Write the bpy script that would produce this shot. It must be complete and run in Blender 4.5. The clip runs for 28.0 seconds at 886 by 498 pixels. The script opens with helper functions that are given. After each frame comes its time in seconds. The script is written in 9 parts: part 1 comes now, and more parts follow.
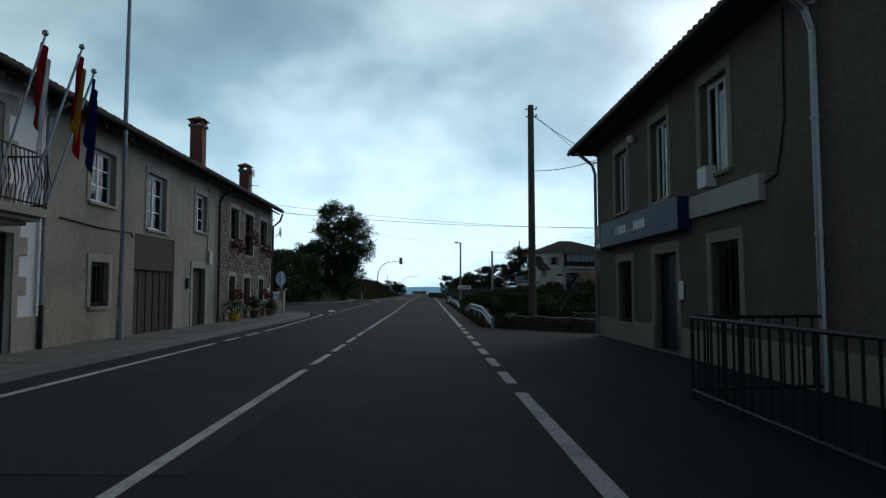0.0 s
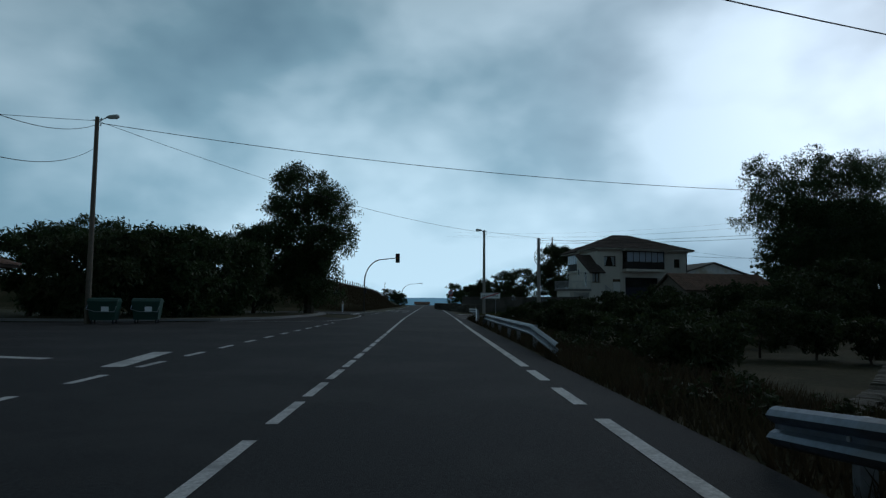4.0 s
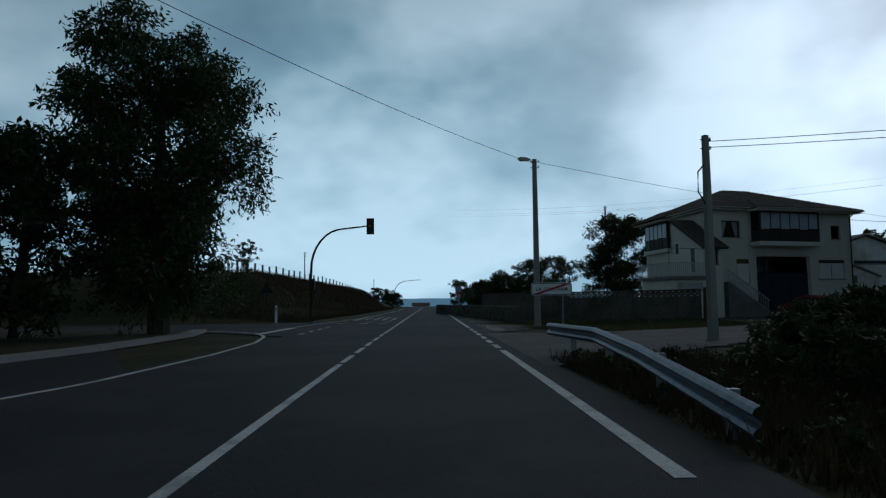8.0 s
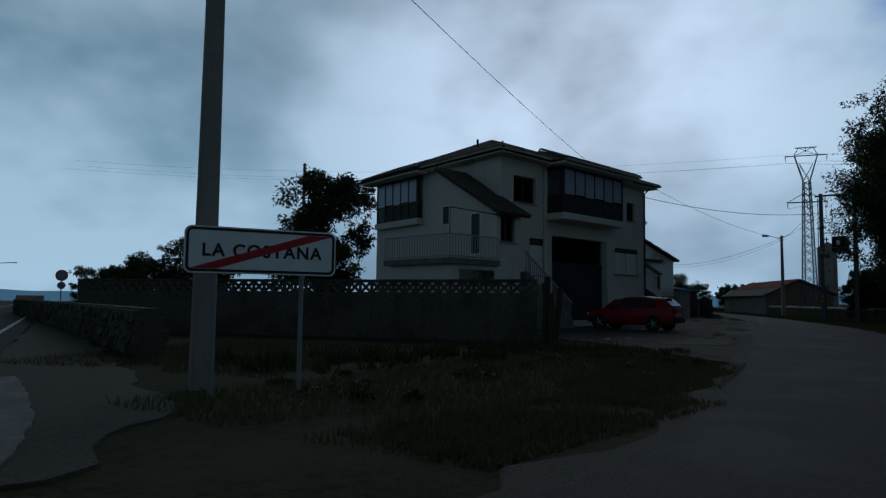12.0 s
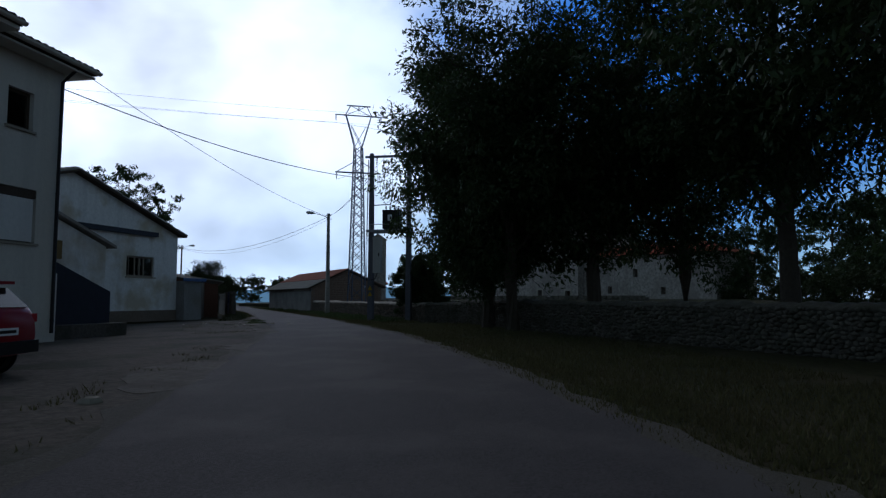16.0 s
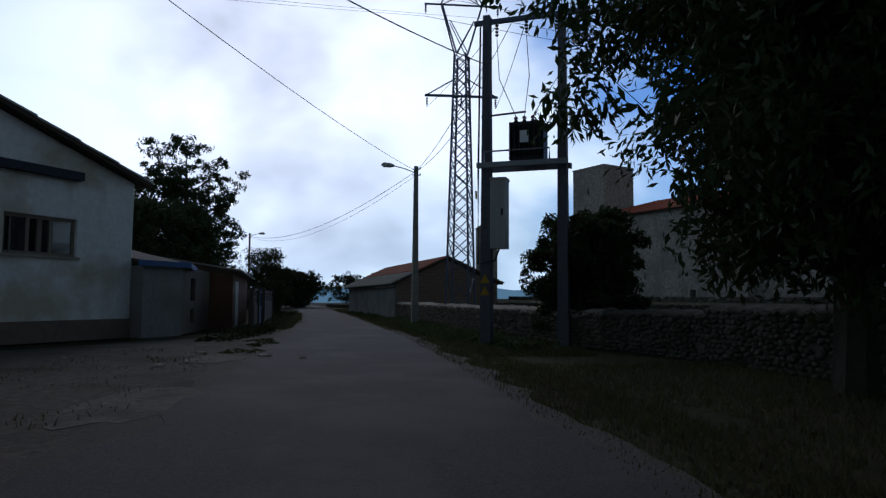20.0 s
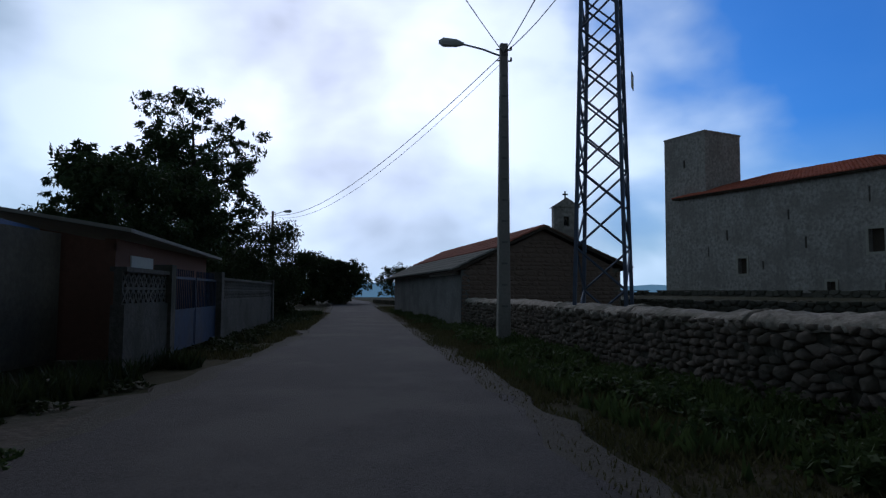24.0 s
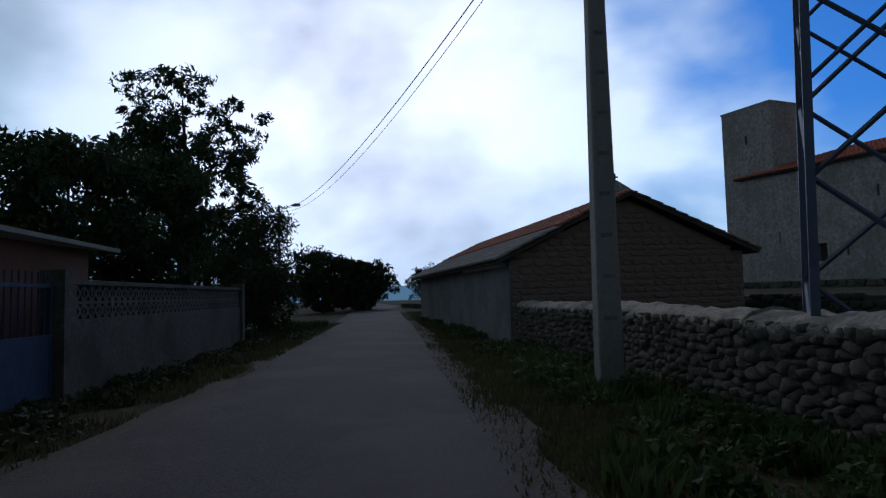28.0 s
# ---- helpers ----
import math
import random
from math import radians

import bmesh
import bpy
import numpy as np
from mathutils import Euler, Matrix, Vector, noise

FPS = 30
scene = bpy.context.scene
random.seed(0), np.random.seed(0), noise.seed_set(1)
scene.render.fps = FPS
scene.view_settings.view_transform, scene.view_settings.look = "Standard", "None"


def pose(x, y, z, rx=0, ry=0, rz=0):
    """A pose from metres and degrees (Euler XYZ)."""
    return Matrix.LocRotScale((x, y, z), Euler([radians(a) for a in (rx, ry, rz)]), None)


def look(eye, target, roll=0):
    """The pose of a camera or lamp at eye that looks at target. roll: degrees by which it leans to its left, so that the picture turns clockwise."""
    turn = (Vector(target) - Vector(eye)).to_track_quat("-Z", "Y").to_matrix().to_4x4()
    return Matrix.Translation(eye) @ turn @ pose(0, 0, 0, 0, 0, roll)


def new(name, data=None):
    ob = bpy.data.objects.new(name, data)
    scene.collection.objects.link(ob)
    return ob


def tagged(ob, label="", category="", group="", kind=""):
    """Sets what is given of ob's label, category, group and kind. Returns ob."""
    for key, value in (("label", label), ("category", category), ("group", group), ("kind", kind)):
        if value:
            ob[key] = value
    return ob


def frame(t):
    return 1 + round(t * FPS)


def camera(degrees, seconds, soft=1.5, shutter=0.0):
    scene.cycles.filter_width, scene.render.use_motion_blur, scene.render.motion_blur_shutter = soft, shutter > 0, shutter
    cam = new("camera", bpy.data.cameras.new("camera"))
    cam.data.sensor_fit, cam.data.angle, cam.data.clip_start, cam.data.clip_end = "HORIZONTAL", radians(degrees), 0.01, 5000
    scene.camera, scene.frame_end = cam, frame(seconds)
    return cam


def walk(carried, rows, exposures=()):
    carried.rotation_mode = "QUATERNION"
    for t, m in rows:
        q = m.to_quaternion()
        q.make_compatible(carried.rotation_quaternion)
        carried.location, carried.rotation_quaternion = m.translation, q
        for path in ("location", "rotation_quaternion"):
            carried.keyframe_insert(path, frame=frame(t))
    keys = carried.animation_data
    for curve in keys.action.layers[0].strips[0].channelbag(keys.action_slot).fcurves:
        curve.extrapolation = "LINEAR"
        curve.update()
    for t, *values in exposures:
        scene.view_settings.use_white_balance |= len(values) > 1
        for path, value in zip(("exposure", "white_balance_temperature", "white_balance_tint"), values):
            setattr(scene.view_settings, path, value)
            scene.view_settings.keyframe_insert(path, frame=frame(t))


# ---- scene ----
cam = camera(67.5, 28.0, 1.3, 0.0)
# seconds, eye x, y, z, yaw to the left, pitch up, roll
ROWS = [
    (0.0, 0.000, -0.000, 1.397, 0.67, 3.61, -0.07),
    (0.5, -0.194, 3.322, 1.378, 2.92, 3.87, -0.11),
    (1.0, -0.431, 6.872, 1.300, 3.04, 3.86, -0.40),
    (1.5, -0.708, 10.778, 1.277, 2.99, 4.08, -0.45),
    (2.0, -0.976, 14.755, 1.268, 2.92, 4.25, -0.12),
    (2.5, -1.225, 18.759, 1.259, 2.61, 4.34, 0.07),
    (3.0, -1.523, 22.949, 1.296, 2.23, 4.31, -0.12),
    (3.5, -1.537, 27.306, 1.246, 1.56, 4.56, 0.31),
    (5.5, -2.405, 46.616, 1.247, -0.15, 4.57, -0.01),
    (6.0, -2.345, 50.683, 1.234, 0.25, 4.58, -0.32),
    (6.5, -2.431, 54.727, 1.232, 0.57, 4.87, -0.34),
    (7.0, -2.605, 58.819, 1.250, 0.73, 4.88, -0.34),
    (7.5, -2.746, 62.831, 1.277, 0.84, 4.54, -0.52),
    (8.0, -2.854, 66.555, 1.304, 0.86, 4.59, -0.58),
    (8.5, -2.954, 70.175, 1.330, 0.92, 4.51, -0.93),
    (9.0, -3.046, 73.603, 1.304, 0.61, 4.79, -0.55),
    (9.5, -3.061, 76.761, 1.325, -0.15, 4.47, -0.12),
    (10.0, -2.951, 79.594, 1.299, -1.77, 4.38, 0.24),
    (10.5, -2.711, 82.741, 1.328, -5.69, 4.61, 0.39),
    (11.0, -2.223, 85.513, 1.360, -12.33, 4.70, 0.55),
    (11.5, -1.415, 88.423, 1.320, -19.94, 4.85, 0.34),
    (12.0, 0.022, 90.784, 1.282, -27.81, 4.40, 0.65),
    (12.5, 1.677, 92.264, 1.250, -39.02, 3.91, 2.07),
    (13.0, 3.385, 93.080, 1.243, -51.63, 3.45, 2.81),
    (13.5, 5.195, 93.942, 1.272, -59.02, 4.28, 2.42),
    (15.5, 14.631, 99.555, 1.198, -63.79, 4.56, 0.56),
    (16.0, 16.683, 101.117, 1.291, -63.60, 4.24, 0.10),
    (16.5, 18.920, 102.451, 1.304, -62.56, 4.34, -0.07),
    (17.0, 21.093, 103.747, 1.304, -61.52, 4.29, -0.13),
    (17.5, 23.257, 105.053, 1.309, -60.22, 4.21, 0.00),
    (18.0, 25.238, 106.318, 1.308, -59.03, 4.15, -0.03),
    (18.5, 27.217, 107.663, 1.300, -57.83, 4.23, 0.16),
    (19.0, 29.135, 109.004, 1.285, -56.68, 4.26, 0.13),
    (19.5, 31.034, 110.399, 1.297, -55.56, 4.25, 0.21),
    (20.0, 32.904, 111.825, 1.296, -54.45, 4.26, 0.41),
    (20.5, 34.645, 113.217, 1.290, -53.37, 4.25, 0.66),
    (21.0, 36.326, 114.595, 1.286, -52.34, 4.17, 0.83),
    (21.5, 37.910, 115.954, 1.285, -51.41, 4.14, 0.96),
    (22.0, 39.379, 117.298, 1.278, -50.73, 4.01, 0.94),
    (22.5, 40.837, 118.620, 1.250, -50.05, 4.00, 0.70),
    (24.5, 45.507, 122.889, 1.276, -49.76, 3.73, 0.31),
    (25.0, 46.374, 123.625, 1.285, -51.58, 3.69, 0.34),
    (25.5, 47.024, 124.019, 1.290, -52.88, 3.69, -0.15),
    (26.0, 47.565, 124.440, 1.306, -52.85, 3.77, -0.25),
    (26.5, 48.188, 125.002, 1.297, -51.92, 3.86, -0.61),
    (27.0, 48.837, 125.677, 1.325, -50.23, 3.82, -0.94),
    (27.5, 49.704, 126.502, 1.307, -48.45, 3.86, -1.04),
    (28.0, 50.701, 127.410, 1.292, -46.84, 3.89, -1.43),
]
EXPOSURES = [(0, 0.45, 6350, 10), (1.5, 0.3, 6300, 10), (3, 0.03, 6050, 8), (6, -0.14, 5900, 8), (10.4, -0.16, 5900, 8), (11.2, -0.3, 5800, 8), (12, -0.62, 5600, 8), (12.5, -0.15, 5700, 10), (13.2, 0.47, 5650, 13), (16, 0.2, 5750, 19), (21, 0.1, 5950, 20), (24, 0.1, 5850, 21), (28, 0.1, 5800, 21)]
GLOW_AZ, CLEAR_AZ = radians(40), radians(82)
CLOUD_DARK, CLOUD_MID, CLOUD_LIGHT, GLOW_COL = (0.17, 0.29, 0.37), (0.25, 0.4, 0.48), (0.5, 0.66, 0.74), (1.1, 1.2, 1.32)
BLUE_GAIN = (0.010, 0.043, 0.084, 1)
SKY_STRENGTH, SUN_POWER = 1.0, 0.3
# road paint, stretches along the road: from, to, dash, gap
CENTRE_RUNS = ((-10, 12.0, 0, 0), (12.8, 24.2, 2.0, 0.7), (24.8, 38.2, 0, 0), (39.0, 58.3, 1.5, 0.45), (58.8, 81, 0, 0), (81.4, 104, 2.05, 0.75), (104.6, 240, 0, 0))
RIGHT_RUNS = ((-10, 9.2, 0, 0), (10.1, 24.8, 1.45, 0.85), (25.7, 39.4, 0, 0), (40.4, 44.7, 1.6, 0.9), (45.2, 69.2, 0, 0), (70.0, 70.9, 0.9, 0.8), (71.6, 84.6, 0, 0), (85.5, 100, 1.5, 0.9), (100.3, 240, 0, 0))
LEFT_RUNS = ((-10, 18.0, 0, 0), (18.9, 23.0, 1.5, 0.7), (23.4, 27, 0, 0), (39.6, 72.5, 1.2, 1.3), (95, 103.5, 1.2, 1.2))


def eye_pose(x, y, z, yaw, pitch, roll):
    a, b = radians(yaw), radians(pitch)
    ahead = Vector((-math.sin(a) * math.cos(b), math.cos(a) * math.cos(b), math.sin(b)))
    return look((x, y, z), Vector((x, y, z)) + ahead * 10, roll)


walk(cam, [(r[0], eye_pose(*r[1:])) for r in ROWS], EXPOSURES)

# ---- sky, sun ----
SUN_EL, SUN_AZ = radians(38), radians(35)   # the sun stands ahead, behind the cloud
world = bpy.data.worlds.new("sky_world")
scene.world = world
world.use_nodes = True
wn, wl = world.node_tree.nodes, world.node_tree.links
wn.clear()
w_out = wn.new("ShaderNodeOutputWorld")
w_bg = wn.new("ShaderNodeBackground")
w_sky = wn.new("ShaderNodeTexSky")
w_sky.sky_type, w_sky.sun_disc = "NISHITA", False
w_sky.sun_elevation, w_sky.sun_rotation = SUN_EL, SUN_AZ
w_sky.air_density, w_sky.dust_density, w_sky.ozone_density = 1.0, 1.0, 3.0
w_co = wn.new("ShaderNodeTexCoord")


def wmath(op, a, b=None, c=None):
    n = wn.new("ShaderNodeMath")
    n.operation = op
    for i, v in enumerate((a, b, c)):
        if v is None:
            continue
        if isinstance(v, (int, float)):
            n.inputs[i].default_value = v
        else:
            wl.new(v, n.inputs[i])
    return n.outputs[0]


def wnoise(scale, detail, rough, stretch, shift=0.0, distort=0.0):
    m = wn.new("ShaderNodeMapping")
    m.inputs["Scale"].default_value = stretch
    m.inputs["Location"].default_value = (shift, shift * 0.7, 0)
    wl.new(w_co.outputs["Generated"], m.inputs["Vector"])
    n = wn.new("ShaderNodeTexNoise")
    n.inputs["Scale"].default_value, n.inputs["Detail"].default_value = scale, detail
    n.inputs["Roughness"].default_value, n.inputs["Distortion"].default_value = rough, distort
    wl.new(m.outputs[0], n.inputs["Vector"])
    return n.outputs[0]


def wramp(fac, stops):
    r = wn.new("ShaderNodeValToRGB")
    els = r.color_ramp.elements
    while len(els) < len(stops):
        els.new(0.5)
    for e, (p, c) in zip(els, stops):
        e.position, e.color = p, (*c, 1)
    wl.new(fac, r.inputs[0])
    return r.outputs[0]


def wmix(fac, a, b):
    m = wn.new("ShaderNodeMix")
    m.data_type = "RGBA"
    for sock, v in ((m.inputs[0], fac), (m.inputs[6], a), (m.inputs[7], b)):
        if isinstance(v, tuple):
            sock.default_value = (*v, 1)
        elif isinstance(v, (int, float)):
            sock.default_value = v
        else:
            wl.new(v, sock)
    return m.outputs[2]


w_sep = wn.new("ShaderNodeSeparateXYZ")
wl.new(w_co.outputs["Generated"], w_sep.inputs[0])
# the part of the sky round the hidden sun glows; the clouds thin out to the east
sun_dir = Vector((math.sin(SUN_AZ) * math.cos(SUN_EL), math.cos(SUN_AZ) * math.cos(SUN_EL), math.sin(SUN_EL)))


def wdot(v):
    n = wn.new("ShaderNodeVectorMath")
    n.operation = "DOT_PRODUCT"
    wl.new(w_co.outputs["Generated"], n.inputs[0])
    n.inputs[1].default_value = v
    return n.outputs["Value"]


glow = wmath("POWER", wmath("MAXIMUM", wdot(Vector((math.sin(GLOW_AZ) * 0.94, math.cos(GLOW_AZ) * 0.94, 0.34))), 0.0), 14.0)
clear = wdot(Vector((math.sin(CLEAR_AZ) * 0.93, math.cos(CLEAR_AZ) * 0.93, 0.36)))
billow = wnoise(2.3, 4, 0.5, (1, 1, 1.6), 0.7, 0.1)
wisps = wnoise(5.5, 5, 0.5, (1, 1, 1.8), 3.1, 0.2)
field = wmath("ADD", wmath("MULTIPLY", billow, 0.8), wmath("MULTIPLY", wisps, 0.2))
cloud_col = wramp(field, [(0.36, CLOUD_DARK), (0.47, CLOUD_MID), (0.6, CLOUD_LIGHT), (0.8, CLOUD_LIGHT)])
low = wramp(w_sep.outputs["Z"], [(0.0, (1.25, 1.25, 1.25)), (0.16, (1.15, 1.15, 1.15)), (0.4, (0.78, 0.78, 0.78)), (0.62, (0.24, 0.24, 0.24)), (1.0, (0.12, 0.12, 0.12))])
# the side of the sky away from the hidden sun is darker
away = wramp(wdot(Vector((math.sin(SUN_AZ), math.cos(SUN_AZ), 0.0))), [(0.0, (0.45, 0.45, 0.45)), (0.3, (0.78, 0.78, 0.78)), (0.65, (1.0, 1.0, 1.0))])
mul = wn.new("ShaderNodeMix")
mul.data_type, mul.blend_type = "RGBA", "MULTIPLY"
mul.inputs[0].default_value = 1.0
wl.new(cloud_col, mul.inputs[6])
wl.new(low, mul.inputs[7])
mul_b = wn.new("ShaderNodeMix")
mul_b.data_type, mul_b.blend_type = "RGBA", "MULTIPLY"
mul_b.inputs[0].default_value = 1.0
wl.new(mul.outputs[2], mul_b.inputs[6])
wl.new(away, mul_b.inputs[7])
glow_col = wramp(field, [(0.38, tuple(c * 0.6 for c in GLOW_COL)), (0.47, tuple(c * 0.86 for c in GLOW_COL)), (0.56, tuple(c * 1.1 for c in GLOW_COL)), (0.8, tuple(c * 1.15 for c in GLOW_COL))])
lit = wmix(wmath("MINIMUM", wmath("MULTIPLY", glow, 0.85), 1.0), mul_b.outputs[2], glow_col)
scaled = wn.new("ShaderNodeMix")
scaled.data_type, scaled.blend_type = "RGBA", "MULTIPLY"
scaled.inputs[0].default_value = 1.0
wl.new(w_sky.outputs[0], scaled.inputs[6])
scaled.inputs[7].default_value = BLUE_GAIN
gap_field = wmath("ADD", wmath("MULTIPLY", wmath("SUBTRACT", clear, 0.905), 7.0), wmath("MULTIPLY", wmath("SUBTRACT", 0.5, field), 3.0))
haze = wmath("MINIMUM", wmath("MAXIMUM", wmath("MULTIPLY", wmath("ADD", w_sep.outputs["Z"], 0.06), 3.4), 0.3), 1.0)
gap = wmath("MULTIPLY", wmath("MINIMUM", wmath("MAXIMUM", wmath("MULTIPLY", gap_field, 1.5), 0.0), 0.93), haze)
sky_col = wmix(gap, lit, scaled.outputs[2])
wl.new(sky_col, w_bg.inputs[0])
w_bg.inputs[1].default_value = SKY_STRENGTH
wl.new(w_bg.outputs[0], w_out.inputs[0])
sun = new("sun", bpy.data.lights.new("sun", "SUN"))
sun.data.energy, sun.data.angle, sun.data.color = SUN_POWER, radians(25), (1.0, 0.96, 0.9)
sun.matrix_world = look((0, 0, 60), Vector((0, 0, 60)) - sun_dir)


# ---- materials ----
def material(name, colour, rough=0.85, spread=0.25, grain=6.0, patch=0.5, bump=0.25, bump_scale=None, metal=0.0, spec=0.3,
             second=None, second_amount=0.5, island=0.0, per_object=0.0, streak=0.0, through_light=0.0):
    """A surface with variation at two scales, in metres: grain and patch are noise scales per metre."""
    m = bpy.data.materials.new(name)
    m.use_nodes = True
    n, l = m.node_tree.nodes, m.node_tree.links
    bsdf = n["Principled BSDF"]
    bsdf.inputs["Roughness"].default_value, bsdf.inputs["Metallic"].default_value = rough, metal
    bsdf.inputs["Specular IOR Level"].default_value = spec
    co = n.new("ShaderNodeTexCoord")
    geo = n.new("ShaderNodeNewGeometry")

    def tex(scale, detail, squash=(1, 1, 1)):
        mp = n.new("ShaderNodeMapping")
        mp.inputs["Scale"].default_value = squash
        l.new(geo.outputs["Position"], mp.inputs["Vector"])
        t = n.new("ShaderNodeTexNoise")
        t.inputs["Scale"].default_value, t.inputs["Detail"].default_value = scale, detail
        t.inputs["Roughness"].default_value = 0.6
        l.new(mp.outputs[0], t.inputs["Vector"])
        return t.outputs[0]

    def mix(fac, a, b, blend="MIX"):
        x = n.new("ShaderNodeMix")
        x.data_type, x.blend_type = "RGBA", blend
        for sock, v in ((x.inputs[0], fac), (x.inputs[6], a), (x.inputs[7], b)):
            if isinstance(v, tuple):
                sock.default_value = (*v, 1)
            elif isinstance(v, (int, float)):
                sock.default_value = v
            else:
                l.new(v, sock)
        return x.outputs[2]

    def ramp(fac, lo, hi):
        r = n.new("ShaderNodeMapRange")
        r.inputs[1].default_value, r.inputs[2].default_value = lo, hi
        l.new(fac, r.inputs[0])
        return r.outputs[0]

    dark, light = tuple(c * (1 - spread) for c in colour), tuple(min(1, c * (1 + spread)) for c in colour)
    fine, broad = tex(grain, 6), tex(patch, 4)
    col = mix(ramp(fine, 0.3, 0.7), dark, light)
    if second:
        w = n.new("ShaderNodeMath")
        w.operation = "MULTIPLY"
        l.new(ramp(broad, 0.47, 0.62), w.inputs[0])
        w.inputs[1].default_value = second_amount
        col = mix(w.outputs[0], col, second)
    else:
        col = mix(ramp(broad, 0.3, 0.7), col, mix(0.5, dark, colour))
    if streak:
        s = tex(1.6, 5, (1, 1, 0.06))
        w = n.new("ShaderNodeMath")
        w.operation = "MULTIPLY"
        l.new(ramp(s, 0.52, 0.72), w.inputs[0])
        w.inputs[1].default_value = streak
        col = mix(w.outputs[0], col, tuple(c * 0.45 for c in colour))
    if island or per_object:
        if island:
            rnd = geo.outputs["Random Per Island"]
        else:
            rnd = n.new("ShaderNodeObjectInfo").outputs["Random"]
        amount = island or per_object
        f = ramp(rnd, 0.0, 1.0)
        col = mix(f, mix(amount, col, tuple(c * 0.45 for c in colour)), mix(amount, col, light))
    l.new(col, bsdf.inputs["Base Color"])
    if bump:
        b = n.new("ShaderNodeBump")
        b.inputs["Strength"].default_value, b.inputs["Distance"].default_value = bump, 0.03
        l.new(tex(bump_scale or grain * 2, 5), b.inputs["Height"])
        l.new(b.outputs[0], bsdf.inputs["Normal"])
    if through_light:
        tr, ms, out = n.new("ShaderNodeBsdfTranslucent"), n.new("ShaderNodeMixShader"), n["Material Output"]
        l.new(col, tr.inputs[0])
        ms.inputs[0].default_value = through_light
        l.new(bsdf.outputs[0], ms.inputs[1])
        l.new(tr.outputs[0], ms.inputs[2])
        l.new(ms.outputs[0], out.inputs[0])
    return m


def glass(name, tint, rough=0.05):
    """A thin pane: clear with a slight tint, and gloss that grows at grazing angles."""
    m = bpy.data.materials.new(name)
    m.use_nodes = True
    n, l = m.node_tree.nodes, m.node_tree.links
    n.remove(n["Principled BSDF"])
    clear_, gloss_, fres = n.new("ShaderNodeBsdfTransparent"), n.new("ShaderNodeBsdfGlossy"), n.new("ShaderNodeFresnel")
    ms = n.new("ShaderNodeMixShader")
    clear_.inputs[0].default_value = (*tint, 1)
    gloss_.inputs["Roughness"].default_value = rough
    fres.inputs[0].default_value = 1.5
    l.new(fres.outputs[0], ms.inputs[0])
    l.new(clear_.outputs[0], ms.inputs[1])
    l.new(gloss_.outputs[0], ms.inputs[2])
    l.new(ms.outputs[0], n["Material Output"].inputs[0])
    return m


ASPHALT_DARK = material("asphalt_dark", (0.022, 0.022, 0.024), 0.88, 0.35, 40, 0.3, 0.5, 90, spec=0.25)
ASPHALT = material("asphalt", (0.028, 0.028, 0.03), 0.86, 0.5, 30, 0.3, 0.6, 90, spec=0.22, second=(0.046, 0.044, 0.044), second_amount=0.8)
ASPHALT_PATCH = material("asphalt_patch", (0.045, 0.044, 0.044), 0.86, 0.4, 40, 0.3, 0.6, 90, spec=0.22)
LANE = material("lane_asphalt", (0.064, 0.056, 0.056), 0.85, 0.4, 34, 0.45, 0.6, 80, second=(0.1, 0.088, 0.082), second_amount=0.7)
PAINT = material("road_paint", (0.55, 0.55, 0.54), 0.75, 0.3, 25, 1.5, 0.2, second=(0.2, 0.2, 0.2), second_amount=0.55)
KERB = material("kerb_concrete", (0.22, 0.21, 0.2), 0.9, 0.25, 20, 0.8, 0.3)
PAVE = material("pavement_concrete", (0.16, 0.152, 0.14), 0.9, 0.25, 16, 0.5, 0.3, second=(0.12, 0.115, 0.105), second_amount=0.5, per_object=0.25)
GRASS = material("grass_ground", (0.04, 0.04, 0.018), 0.95, 0.5, 9, 0.35, 0.8, 25, spec=0.1, second=(0.075, 0.062, 0.035), second_amount=0.7)
BLADES_DRY = material("dry_blades", (0.05, 0.038, 0.022), 0.85, 0.35, 3, 0.4, 0.0, spec=0.1, second=(0.05, 0.055, 0.028), second_amount=0.6, island=0.5, through_light=0.4)
BLADES = material("grass_blades", (0.09, 0.088, 0.038), 0.8, 0.3, 3, 0.4, 0.0, spec=0.15, second=(0.1, 0.08, 0.045), second_amount=0.7, island=0.5, through_light=0.35)
GRAVEL = material("verge_gravel", (0.09, 0.08, 0.066), 0.95, 0.5, 28, 1.2, 0.8, 40, second=(0.085, 0.078, 0.06), second_amount=0.7)
DIRT = material("bare_dirt", (0.085, 0.07, 0.054), 0.95, 0.5, 7, 0.55, 0.9, 16, second=(0.036, 0.037, 0.02), second_amount=0.85)
DIRT_PALE = material("worn_concrete_ground", (0.125, 0.108, 0.09), 0.95, 0.45, 9, 0.9, 0.8, 18, second=(0.07, 0.06, 0.048), second_amount=0.85)
# the blue haze of distance is put into the colour, with a faint glow
HILL_HAZE = material("far_hills_haze", (0.1, 0.16, 0.2), 1.0, 0.15, 0.02, 0.006, 0.0, spec=0.0)
HILL_HAZE.node_tree.nodes["Principled BSDF"].inputs["Emission Color"].default_value = (0.09, 0.19, 0.27, 1)
HILL_HAZE.node_tree.nodes["Principled BSDF"].inputs["Emission Strength"].default_value = 0.75
CONCRETE = material("concrete", (0.2, 0.19, 0.175), 0.9, 0.3, 12, 0.7, 0.35, second=(0.11, 0.105, 0.095), second_amount=0.6, streak=0.5)
WALL_DARK = material("weathered_concrete", (0.11, 0.098, 0.085), 0.93, 0.35, 12, 0.7, 0.45, second=(0.05, 0.05, 0.035), second_amount=0.7, streak=0.5)
